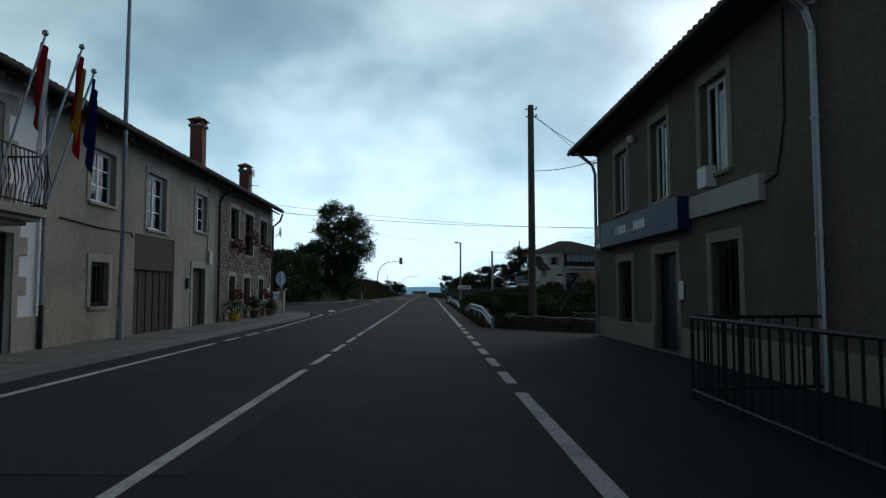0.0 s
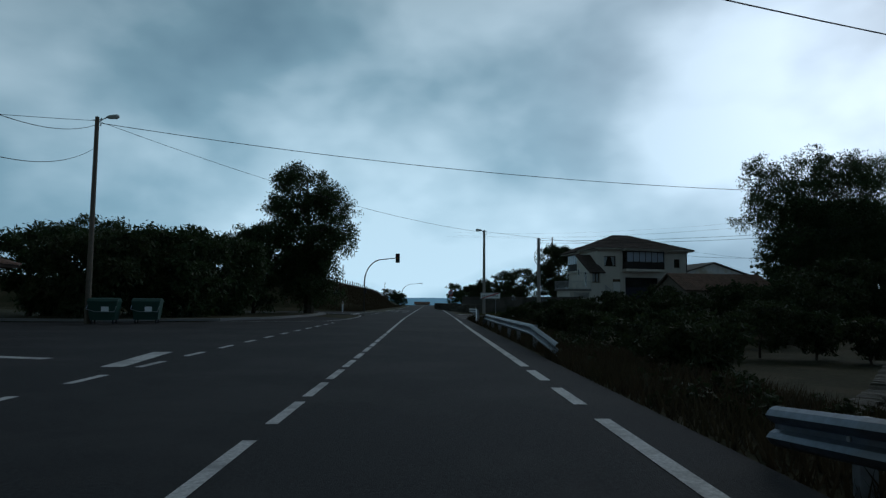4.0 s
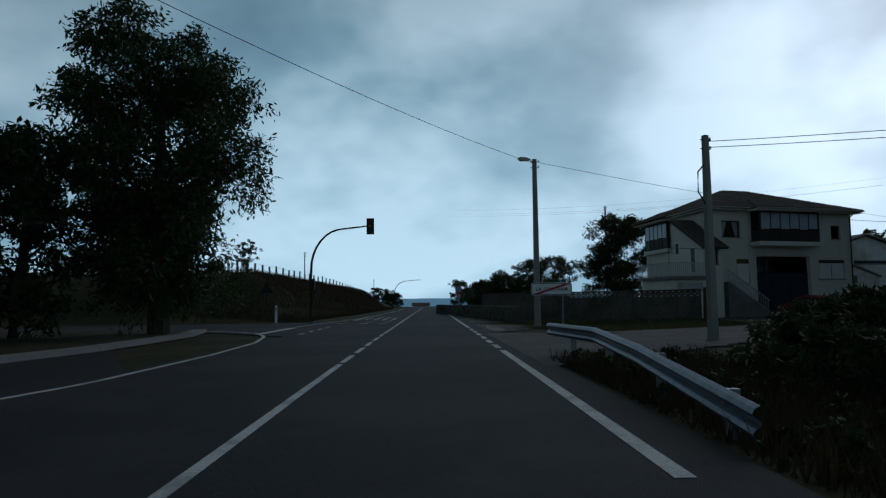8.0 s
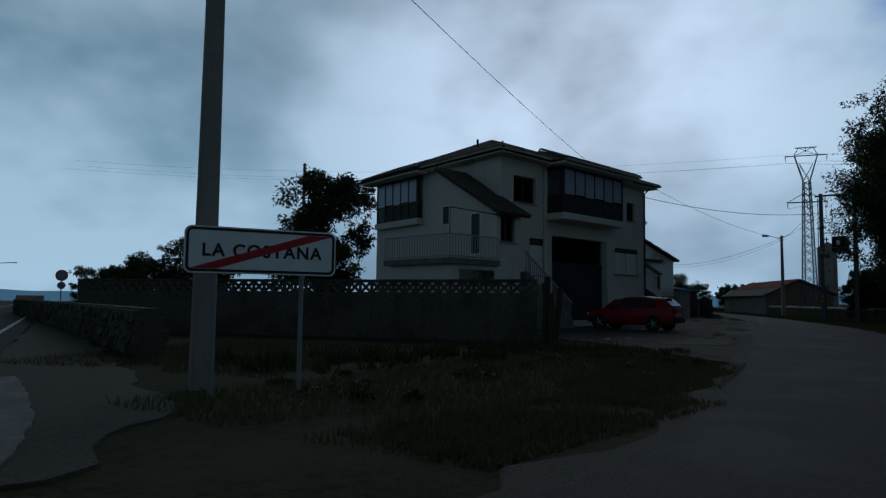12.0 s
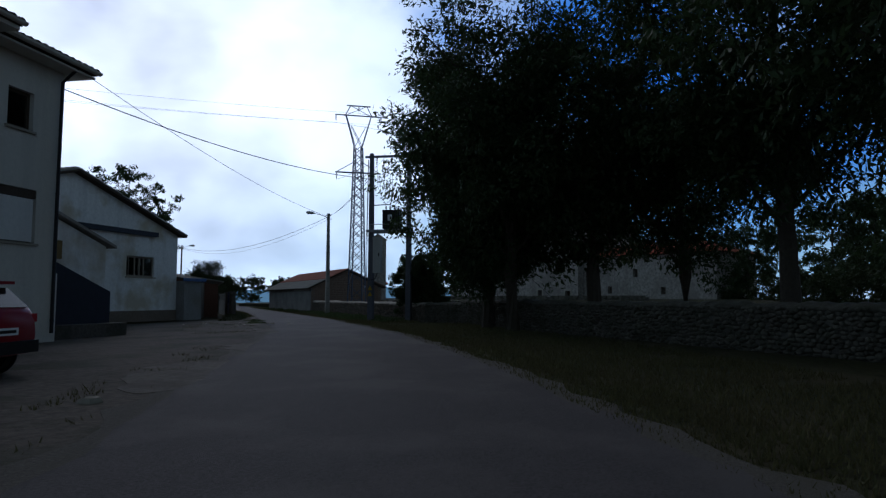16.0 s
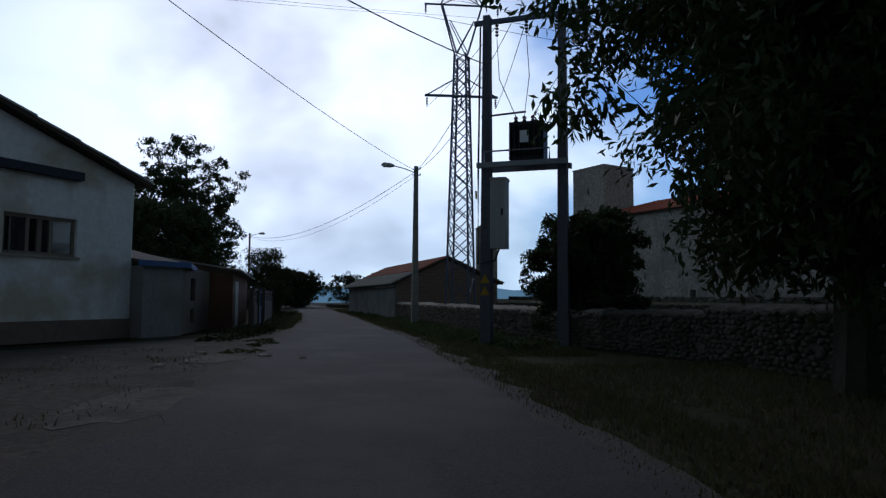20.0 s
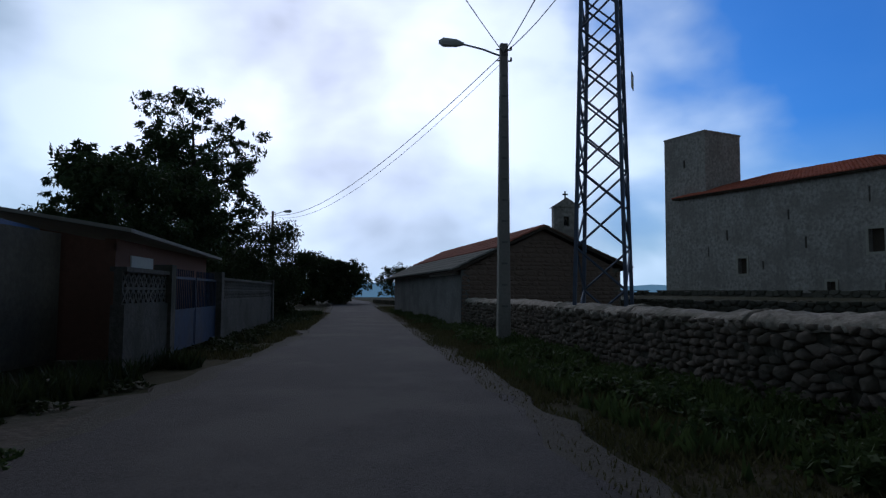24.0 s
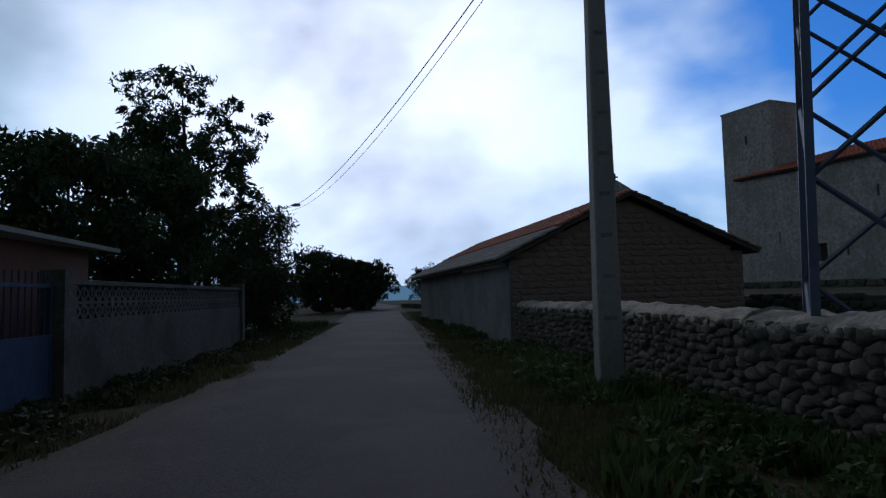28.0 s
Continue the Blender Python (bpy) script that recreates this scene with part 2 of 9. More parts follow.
POLE_CON = material("pole_concrete", (0.3, 0.275, 0.245), 0.9, 0.2, 14, 1.0, 0.3, streak=0.3)
POLE_BLUISH = material("pole_tarred", (0.15, 0.15, 0.17), 0.85, 0.25, 9, 1.0, 0.3, streak=0.4)
WOOD_POLE = material("pole_wood", (0.15, 0.12, 0.09), 0.9, 0.3, 9, 1.2, 0.4, streak=0.4)
PLASTER_BEIGE = material("plaster_beige", (0.31, 0.265, 0.205), 0.92, 0.18, 9, 0.45, 0.4, second=(0.21, 0.18, 0.145), second_amount=0.75, streak=0.45)
PLASTER_WHITE = material("plaster_white", (0.72, 0.71, 0.68), 0.9, 0.08, 9, 0.6, 0.25, streak=0.25)
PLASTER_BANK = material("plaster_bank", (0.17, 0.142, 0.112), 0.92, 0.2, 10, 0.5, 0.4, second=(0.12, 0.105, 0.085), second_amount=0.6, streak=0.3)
PLASTER_HOUSE = material("plaster_house", (0.66, 0.62, 0.55), 0.92, 0.08, 9, 0.5, 0.25, streak=0.2)
PLASTER_ANNEX = material("plaster_annex", (0.25, 0.245, 0.24), 0.92, 0.15, 8, 0.5, 0.35, second=(0.2, 0.18, 0.15), second_amount=0.7, streak=0.4)
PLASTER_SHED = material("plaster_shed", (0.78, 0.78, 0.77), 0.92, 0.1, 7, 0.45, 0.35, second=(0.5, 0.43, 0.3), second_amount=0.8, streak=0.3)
STONE_TRIM = material("stone_trim", (0.36, 0.32, 0.26), 0.92, 0.25, 10, 1.0, 0.4)
STONE = material("rubble_stone", (0.225, 0.178, 0.13), 0.92, 0.35, 10, 1.2, 0.6, per_object=0.55)
STONE_I = material("rubble_stone_joined", (0.225, 0.178, 0.13), 0.92, 0.35, 10, 1.2, 0.6, island=0.55)
STONE_GREY = material("field_stone", (0.165, 0.132, 0.105), 0.95, 0.4, 11, 1.6, 0.8, second=(0.1, 0.095, 0.07), second_amount=0.7, per_object=0.5)
STONE_GREY_I = material("field_stone_joined", (0.165, 0.132, 0.105), 0.95, 0.4, 11, 1.6, 0.8, second=(0.1, 0.095, 0.07), second_amount=0.7, island=0.5)
# dark tone that holds moss and, on the lane wall, the trees' shade
STONE_MOSS_SHADE = material("mossy_shaded_stone", (0.1, 0.09, 0.07), 0.96, 0.4, 10, 1.4, 0.7, second=(0.05, 0.055, 0.03), second_amount=0.7, per_object=0.45)
STONE_MOSS_SHADE_I = material("mossy_shaded_stone_joined", (0.1, 0.09, 0.07), 0.96, 0.4, 10, 1.4, 0.7, second=(0.05, 0.055, 0.03), second_amount=0.7, island=0.5)
STONE_CHURCH = material("church_stone", (0.31, 0.27, 0.235), 0.92, 0.42, 3.0, 0.35, 0.7, 5, second=(0.22, 0.19, 0.165), second_amount=0.7, streak=0.35)
BARN_STONE = material("barn_stone", (0.24, 0.165, 0.125), 0.95, 0.35, 5, 0.5, 0.6, island=0.5)
JOINT = material("wall_joint", (0.1, 0.09, 0.075), 0.95, 0.3, 12, 0.8, 0.4)
JOINT_PALE = material("wall_joint_limed", (0.1, 0.088, 0.07), 0.95, 0.45, 16, 1.2, 0.9, 24, second=(0.05, 0.048, 0.032), second_amount=0.7)
MORTAR = material("mortar", (0.2, 0.175, 0.14), 0.95, 0.2, 12, 0.8, 0.4)
MORTAR_CAP = material("mortar_cap", (0.42, 0.36, 0.3), 0.95, 0.35, 14, 1.6, 1.0, 22, second=(0.16, 0.15, 0.11), second_amount=0.75)
TILE_RED = material("roof_tile_red", (0.38, 0.13, 0.085), 0.85, 0.25, 6, 0.5, 0.3, island=0.35)
TILE_BROWN = material("roof_tile_brown", (0.2, 0.12, 0.085), 0.88, 0.3, 6, 0.5, 0.3, island=0.4, second=(0.12, 0.11, 0.08), second_amount=0.4)
TILE_NEW = material("roof_tile_new", (0.5, 0.13, 0.07), 0.85, 0.2, 6, 0.5, 0.3, island=0.3)
FIBRE = material("fibre_cement", (0.3, 0.28, 0.25), 0.9, 0.25, 6, 0.4, 0.3, streak=0.3)
BRICK = material("brick", (0.24, 0.105, 0.07), 0.9, 0.25, 9, 1.0, 0.4, per_object=0.4)
BRICK_I = material("brick_joined", (0.19, 0.09, 0.062), 0.9, 0.25, 9, 1.0, 0.4, island=0.4)
MUD = material("dried_mud", (0.03, 0.026, 0.02), 0.95, 0.3, 20, 2.0, 0.6)
WOOD_DARK = material("wood_dark", (0.07, 0.05, 0.035), 0.8, 0.35, 12, 1.0, 0.3)
WOOD_OLD = material("wood_old_dark", (0.075, 0.055, 0.04), 0.9, 0.4, 14, 1.5, 0.45, per_object=0.5, streak=0.4)
WOOD_GREY = material("wood_weathered", (0.24, 0.2, 0.16), 0.88, 0.35, 14, 1.5, 0.35, per_object=0.4)
WOOD_BROWN = material("wood_brown", (0.12, 0.075, 0.045), 0.7, 0.3, 12, 1.0, 0.25)
METAL_DARK = material("iron_dark", (0.035, 0.035, 0.038), 0.6, 0.3, 10, 1.0, 0.1, metal=0.4)
STEEL = material("galvanised_steel", (0.42, 0.44, 0.46), 0.45, 0.15, 12, 1.2, 0.1, metal=0.85, spec=0.5)
RAIL_STEEL = material("guard_rail_steel", (0.14, 0.165, 0.205), 0.5, 0.25, 9, 0.9, 0.12, metal=0.7, spec=0.5, second=(0.13, 0.12, 0.11), second_amount=0.5)
STEEL_DULL = material("steel_dull", (0.3, 0.31, 0.33), 0.6, 0.2, 8, 1.0, 0.15, metal=0.6)
LATTICE = material("lattice_steel", (0.12, 0.14, 0.19), 0.6, 0.2, 8, 1.0, 0.1, metal=0.5)
WHITE_PVC = material("white_frame", (0.75, 0.75, 0.74), 0.5, 0.05, 8, 1.0, 0.05, spec=0.4)
CURTAIN = material("curtain", (0.78, 0.78, 0.77), 0.9, 0.1, 4, 1.0, 0.2)
GLASS = glass("window_glass", (0.84, 0.87, 0.9), 0.04)
TIMBER_BLACK = material("gallery_timber", (0.035, 0.03, 0.026), 0.65, 0.3, 12, 1.0, 0.2)
GREEN_PANEL = material("green_panel", (0.02, 0.075, 0.05), 0.45, 0.2, 5, 1.0, 0.05)
BLUE_PAINT = material("blue_paint", (0.05, 0.12, 0.3), 0.6, 0.15, 6, 0.8, 0.1, second=(0.12, 0.16, 0.24), second_amount=0.4)
GATE_BLUE = material("gate_blue", (0.028, 0.05, 0.115), 0.65, 0.3, 6, 0.8, 0.15, second=(0.06, 0.05, 0.045), second_amount=0.5)
NAVY = material("navy_door", (0.02, 0.025, 0.042), 0.6, 0.2, 6, 0.8, 0.1)
BARK = material("bark", (0.075, 0.06, 0.045), 0.95, 0.35, 8, 1.0, 0.8, 14)
LEAF = material("leaves", (0.042, 0.066, 0.022), 0.6, 0.3, 2, 0.3, 0.0, spec=0.25, island=0.5, through_light=0.3)
LEAF_OLIVE = material("leaves_olive", (0.042, 0.056, 0.02), 0.65, 0.3, 2, 0.3, 0.0, spec=0.25, island=0.5, through_light=0.3)
LEAF_HEDGE = material("leaves_hedge", (0.036, 0.05, 0.018), 0.7, 0.3, 2, 0.3, 0.0, spec=0.15, island=0.5, through_light=0.2)
WEEDS = material("green_weeds", (0.07, 0.105, 0.035), 0.7, 0.35, 3, 0.5, 0.0, spec=0.2, island=0.55, through_light=0.35)
FLOWER_RED = material("flowers_red", (0.36, 0.015, 0.04), 0.6, 0.3, 6, 1.0, 0.0, island=0.4)
FLOWER_PINK = material("flowers_magenta", (0.26, 0.012, 0.1), 0.6, 0.3, 6, 1.0, 0.0, island=0.4)
CAR_RED = material("car_paint_red", (0.27, 0.006, 0.016), 0.4, 0.05, 2, 0.5, 0.0, spec=0.35)
TINTED = material("tinted_glass", (0.012, 0.013, 0.015), 0.12, 0.05, 4, 1.0, 0.0, spec=0.5)
BEAM_BLUE = material("beam_paint", (0.03, 0.036, 0.055), 0.7, 0.3, 8, 1.0, 0.1)
OCHRE = material("ochre_enamel", (0.22, 0.15, 0.055), 0.7, 0.2, 6, 1.0, 0.1)
TILE_VILLA = material("roof_tile_weathered", (0.105, 0.08, 0.068), 0.9, 0.3, 6, 0.5, 0.3, island=0.4, second=(0.075, 0.07, 0.06), second_amount=0.5)
# veil whose pale blue stands for sky reflected in the panes
PANE_VEIL_SKY = material("veiled_pane_sky_tint", (0.4, 0.44, 0.52), 0.12, 0.1, 3, 1.0, 0.0, spec=0.5)
RAIL_GREY = material("rail_paint_grey", (0.36, 0.37, 0.38), 0.6, 0.15, 8, 1.0, 0.1)
RUBBER = material("rubber", (0.02, 0.02, 0.02), 0.85, 0.2, 10, 1.0, 0.2)
BLACK = material("black_plastic", (0.018, 0.018, 0.02), 0.5, 0.2, 10, 1.0, 0.05)
WHITE_SIGN = material("sign_white", (0.84, 0.85, 0.86), 0.45, 0.06, 5, 1.0, 0.0, spec=0.4)
RED_SIGN = material("sign_red", (0.45, 0.02, 0.025), 0.5, 0.1, 5, 1.0, 0.0)
GREY_SIGN = material("sign_back_grey", (0.24, 0.26, 0.29), 0.5, 0.1, 6, 1.0, 0.05, metal=0.5)
BLUE_SIGN = material("sign_blue", (0.008, 0.035, 0.1), 0.5, 0.1, 4, 1.0, 0.0, spec=0.2)
YELLOW = material("yellow_paint", (0.55, 0.33, 0.02), 0.55, 0.15, 6, 1.0, 0.05)
MAGENTA = material("sign_magenta", (0.3, 0.02, 0.09), 0.45, 0.1, 5, 1.0, 0.0)
FLAG_RED, FLAG_YEL, FLAG_BLUE = (material("flag_" + c, v, 0.85, 0.1, 6, 1.0, 0.1) for c, v in
                                 (("red", (0.42, 0.02, 0.03)), ("yellow", (0.6, 0.36, 0.03)), ("blue", (0.02, 0.03, 0.16))))
BIN_GREEN = material("bin_green", (0.015, 0.06, 0.045), 0.5, 0.2, 6, 1.0, 0.05, spec=0.4)
ORANGE = material("lamp_amber", (0.5, 0.16, 0.01), 0.4, 0.1, 4, 1.0, 0.0)
CREAM = material("cabinet_cream", (0.5, 0.49, 0.45), 0.7, 0.1, 8, 1.0, 0.1, streak=0.25)


# ---- builders ----
def box(bm, x0, x1, y0, y1, z0, z1, m=None):
    v = [bm.verts.new((m @ Vector(c)) if m else c) for c in
         ((x0, y0, z0), (x1, y0, z0), (x1, y1, z0), (x0, y1, z0), (x0, y0, z1), (x1, y0, z1), (x1, y1, z1), (x0, y1, z1))]
    for q in ((3, 2, 1, 0), (4, 5, 6, 7), (0, 1, 5, 4), (1, 2, 6, 5), (2, 3, 7, 6), (3, 0, 4, 7)):
        bm.faces.new([v[i] for i in q])
    return v


def boxes(*dims):
    bm = bmesh.new()
    for d in dims:
        box(bm, *d)
    return bm


def prism(bm, poly, z0, z1):
    """An upright prism over a polygon of (x, y); z1 may be a function of (x, y)."""
    top = z1 if callable(z1) else (lambda x, y: z1)
    a = [bm.verts.new((x, y, z0)) for x, y in poly]
    b = [bm.verts.new((x, y, top(x, y))) for x, y in poly]
    n = len(poly)
    bm.faces.new(list(reversed(a)))
    bm.faces.new(b)
    for i in range(n):
        bm.faces.new((a[i], a[(i + 1) % n], b[(i + 1) % n], b[i]))


def slab(bm, poly, along, m=None):
    """A flat polygon of 3D points, thickened by the vector along."""
    a = [bm.verts.new(Vector(p)) for p in poly]
    b = [bm.verts.new(Vector(p) + Vector(along)) for p in poly]
    n = len(poly)
    bm.faces.new(list(reversed(a)))
    bm.faces.new(b)
    for i in range(n):
        bm.faces.new((a[i], a[(i + 1) % n], b[(i + 1) % n], b[i]))


def cyl(bm, p0, p1, r0, r1=None, seg=8, caps=True):
    r1 = r0 if r1 is None else r1
    p0, p1 = Vector(p0), Vector(p1)
    q = (p1 - p0).to_track_quat("Z", "Y").to_matrix()
    rings = []
    for p, r in ((p0, r0), (p1, r1)):
        rings.append([bm.verts.new(p + q @ Vector((r * math.cos(i * math.tau / seg), r * math.sin(i * math.tau / seg), 0))) for i in range(seg)])
    for i in range(seg):
        bm.faces.new((rings[0][i], rings[0][(i + 1) % seg], rings[1][(i + 1) % seg], rings[1][i]))
    if caps:
        bm.faces.new(list(reversed(rings[0])))
        bm.faces.new(rings[1])


def tube(bm, pts, r, seg=6):
    """A bent round bar through the points; r is one radius or one for each point."""
    pts = [Vector(p) for p in pts]
    rad = r if isinstance(r, (list, tuple)) else [r] * len(pts)
    rings = []
    for i, p in enumerate(pts):
        d = (pts[min(i + 1, len(pts) - 1)] - pts[max(i - 1, 0)]).normalized()
        q = d.to_track_quat("Z", "Y").to_matrix()
        rings.append([bm.verts.new(p + q @ Vector((rad[i] * math.cos(k * math.tau / seg), rad[i] * math.sin(k * math.tau / seg), 0))) for k in range(seg)])
    for a, b in zip(rings, rings[1:]):
        for k in range(seg):
            bm.faces.new((a[k], a[(k + 1) % seg], b[(k + 1) % seg], b[k]))
    bm.faces.new(list(reversed(rings[0])))
    bm.faces.new(rings[-1])


def mesh_of(name, bm, mat, smooth=False):
    me = bpy.data.meshes.new(name)
    bmesh.ops.recalc_face_normals(bm, faces=bm.faces)
    bm.to_mesh(me)
    bm.free()
    me.materials.append(mat)
    if smooth:
        for p in me.polygons:
            p.use_smooth = True
    return me


def part(name, bm, mat, parent, label="", smooth=False):
    ob = new(name, mesh_of(name, bm, mat, smooth))
    ob.parent = parent
    if label:
        ob["label"] = label
    return ob


def thing(name, label, category, m=None, group="", kind=""):
    ob = new(name)
    ob.empty_display_size = 0.3
    if m is not None:
        ob.matrix_world = m
    return tagged(ob, label, category, group, kind)


def single(name, bm, mat, label, category="", m=None, group="", kind="", smooth=False):
    ob = new(name, mesh_of(name, bm, mat, smooth))
    if m is not None:
        ob.matrix_world = m
    return tagged(ob, label, category, group, kind)


def flat(bm, poly, z):
    """A sheet on the ground with its edges turned down into the soil."""
    top = [bm.verts.new((x, y, z)) for x, y in poly]
    low = [bm.verts.new((x, y, z - 0.12)) for x, y in poly]
    bm.faces.new(top)
    for i in range(len(top)):
        j = (i + 1) % len(top)
        bm.faces.new((top[i], low[i], low[j], top[j]))


def rz(x, y, z, deg):
    return Matrix.Translation((x, y, z)) @ Matrix.Rotation(radians(deg), 4, "Z")


# The main road's frame: x across from its right edge line, y along it.
ROAD = rz(1.27, 0, 0, 1.976)


def on_road(l, s, z=0.0, deg=0.0):
    return ROAD @ rz(l, s, z, deg)


def at_road(l, s, z=0.0):
    return ROAD @ Vector((l, s, z))


# ---- ground, roads ----
def smooth(a, b, v):
    u = max(0.0, min(1.0, (v - a) / (b - a)))
    return u * u * (3 - 2 * u)


ROAD_INV = ROAD.inverted()


def height(x, y):
    """The lie of the land: level, with a bank beside the main road, and falling away in the distance."""
    q = ROAD_INV @ Vector((x, y, 0))
    l, s = q.x, q.y
    z = -0.045
    z += 4.0 * smooth(-10.8, -17.2, l) * smooth(111, 122, s) * (1 - smooth(200, 290, s))
    z -= 0.55 * smooth(2.2, 5.0, l) * smooth(24, 30, s) * (1 - smooth(62, 74, s)) * (1 - smooth(20, 40, l))
    far = math.hypot(x - 20, y - 80)
    z -= 22.0 * smooth(190, 900, far)
    if far < 150 and l > 3:
        z += 0.035 * noise.noise(Vector((x * 0.35, y * 0.35, 0)))
    return z


def steps(near, far, lo, hi, fine):
    """Grid lines that are fine between lo and hi and widen outwards."""
    v = list(np.arange(lo, hi, fine))
    d, p = fine, hi
    while p < far:
        v.append(p)
        d *= 1.35
        p += d
    v.append(far)
    d, p = fine, lo - fine
    while p > near:
        v.insert(0, p)
        d *= 1.35
        p -= d
    v.insert(0, near)
    return v


gx, gy = steps(-3500, 3500, -45, 125, 1.7), steps(-3500, 3500, -20, 200, 1.7)
g_verts = [(x, y, height(x, y)) for y in gy for x in gx]
nx = len(gx)
g_faces = [(j * nx + i, j * nx + i + 1, (j + 1) * nx + i + 1, (j + 1) * nx + i) for j in range(len(gy) - 1) for i in range(nx - 1)]
g_mesh = bpy.data.meshes.new("ground")
g_mesh.from_pydata(g_verts, [], g_faces)
g_mesh.materials.append(GRASS)
ground = tagged(new("ground", g_mesh), "rough grass land with dry patches", "ground", kind="structure")

# main road: level, then over the crest
bm = bmesh.new()
prev = None
for s in (-30, 0, 40, 80, 120, 160, 200, 240, 280, 340, 420, 520):
    a = at_road(-7.9 if s < 110 else -7.3, s)
    b = at_road(0.75, s)
    far = math.hypot(a.x - 20, a.y - 80)
    z = -22.0 * smooth(190, 900, far)
    row = [bm.verts.new((p.x, p.y, z + dz)) for p, dz in ((a, 0), (b, 0), (b, -0.2), (a, -0.2))]
    if prev:
        for i in range(4):
            bm.faces.new((prev[i], prev[(i + 1) % 4], row[(i + 1) % 4], row[i]))
    prev = row
road = single("road", bm, ASPHALT, "dark worn asphalt two-lane village road", "road", kind="structure")


def ribbon(name, left, right, z, mat, label):
    bm = bmesh.new()
    a = [bm.verts.new((x, y, z)) for x, y in left]
    b = [bm.verts.new((x, y, z)) for x, y in right]
    c = [bm.verts.new((x, y, z - 0.1)) for x, y in left]
    d = [bm.verts.new((x, y, z - 0.1)) for x, y in right]
    for i in range(len(left) - 1):
        bm.faces.new((a[i], a[i + 1], b[i + 1], b[i]))
        bm.faces.new((c[i], c[i + 1], a[i + 1], a[i]))
        bm.faces.new((b[i], b[i + 1], d[i + 1], d[i]))
    return single(name, bm, mat, label, "road", kind="structure")


def resample(pts, n):
    pts = [Vector((*p, 0)) for p in pts]
    d = [0.0]
    for p, q in zip(pts, pts[1:]):
        d.append(d[-1] + (q - p).length)
    out = []
    for k in range(n):
        t = d[-1] * k / (n - 1)
        i = max(j for j in range(len(d)) if d[j] <= t + 1e-9)
        i = min(i, len(pts) - 2)
        out.append(pts[i].lerp(pts[i + 1], (t - d[i]) / max(1e-6, d[i + 1] - d[i])))
    return [(p.x, p.y) for p in out]


LANE_L = [(-1.5, 94.2), (2.1, 94.3), (5.0, 95.4), (10, 98.6), (14, 101.6), (21, 106.8), (28, 111.9), (36.8, 118.3), (42.3, 123.6), (45.7, 127.0), (51.2, 132.2), (56.2, 136.9),
          (67.5, 149.3), (84, 168.5), (102, 190), (118, 214)]
LANE_R = [(-1.0, 80.0), (6.0, 87.0), (12.6, 92.2), (15.6, 95.6), (21.0, 100.6), (26.7, 104.5), (33, 109.4), (36.7, 112.4), (41, 116.5), (45, 120.4), (50.6, 126), (58.2, 134.3),
          (68.2, 145.2), (86, 165.2), (106.5, 188), (124, 211)]


def ragged(pts, amount, seed):
    """A worn edge: the line wavers at two scales."""
    return [(x + amount * (noise.noise(Vector((x * 0.7, y * 0.7, seed))) + 0.7 * noise.noise(Vector((x * 2.6, y * 2.6, seed)))),
             y - amount * (noise.noise(Vector((x * 0.7, y * 0.7, seed))) + 0.7 * noise.noise(Vector((x * 2.6, y * 2.6, seed))))) for x, y in pts]


ribbon("lane", ragged(resample(LANE_L, 420), 0.13, 3), ragged(resample(LANE_R, 420), 0.2, 8), 0.006, LANE, "patched grey asphalt of the narrow side lane")


def verge_strip(pts, off0, off1, seed, label):
    """A broken line of gravel and soil along the lane's edge."""
    line = resample(pts, 300)
    bm = bmesh.new()
    prev = None
    for k in range(len(line) - 1):
        (x, y), (xb, yb) = line[k], line[k + 1]
        L = math.hypot(xb - x, yb - y)
        ux, uy = (xb - x) / L, (yb - y) / L
        w = 0.7 + 0.8 * noise.noise(Vector((x * 0.8, y * 0.8, seed))) + 0.4 * noise.noise(Vector((x * 3.1, y * 3.1, seed)))
        a = off0 * max(0.35, w)
        rim = a * 0.8
        row = [bm.verts.new((x + uy * o, y - ux * o, z)) for o, z in ((a, -0.07), (rim, -0.001), (off1, -0.001))]
        if prev:
            bm.faces.new((prev[0], row[0], row[1], prev[1]))
            bm.faces.new((prev[1], row[1], row[2], prev[2]))
        prev = row
    single("verge", bm, GRAVEL, label, "ground", kind="structure")


verge_strip(LANE_R[4:], 0.55, -0.8, 4, "gravel and soil washed onto the lane's edge")
verge_strip(LANE_L[1:], -0.6, 0.8, 9, "gravel and soil washed onto the lane's edge")
for name, poly, mat, z, label in (
        ("side_road", [(-7.9, 40.5), (-7.9, 80), (-12, 88), (-15, 70), (-30, 66.0), (-46, 62), (-46, 47), (-20, 46), (-11, 45)], ASPHALT, -0.004, "asphalt mouth of a side road by the bins"),
        ("side_road", [(-7.3, 93), (-7.3, 112), (-11.5, 113.5), (-20, 110), (-34, 104), (-34, 100), (-16, 100), (-12, 98)], ASPHALT, -0.004, "asphalt mouth of a small side road by the traffic signal"),
        ("forecourt", [(0.75, -10), (0.75, 25.5), (4.3, 21.5), (9, 21.5), (9, -10)], ASPHALT_DARK, -0.008, "dark asphalt forecourt in front of the bank")):
    bm = bmesh.new()
    pts = [at_road(*p) for p in poly]
    flat(bm, [(p.x, p.y) for p in pts], z)
    single(name, bm, mat, label, "road", kind="structure")
bm = bmesh.new()
flat(bm, [(12.1, 99.2), (14.6, 101.0), (21.4, 106.0), (28.4, 111.1), (33.3, 115.1), (33, 128), (29, 120.3), (17, 116.6), (14.5, 110), (14.0, 105.8), (13.2, 103.4), (12.5, 101.4)], -0.006)
single("yard", bm, DIRT, "bare earth and worn concrete yard before the house", "ground", kind="structure")
bm = bmesh.new()
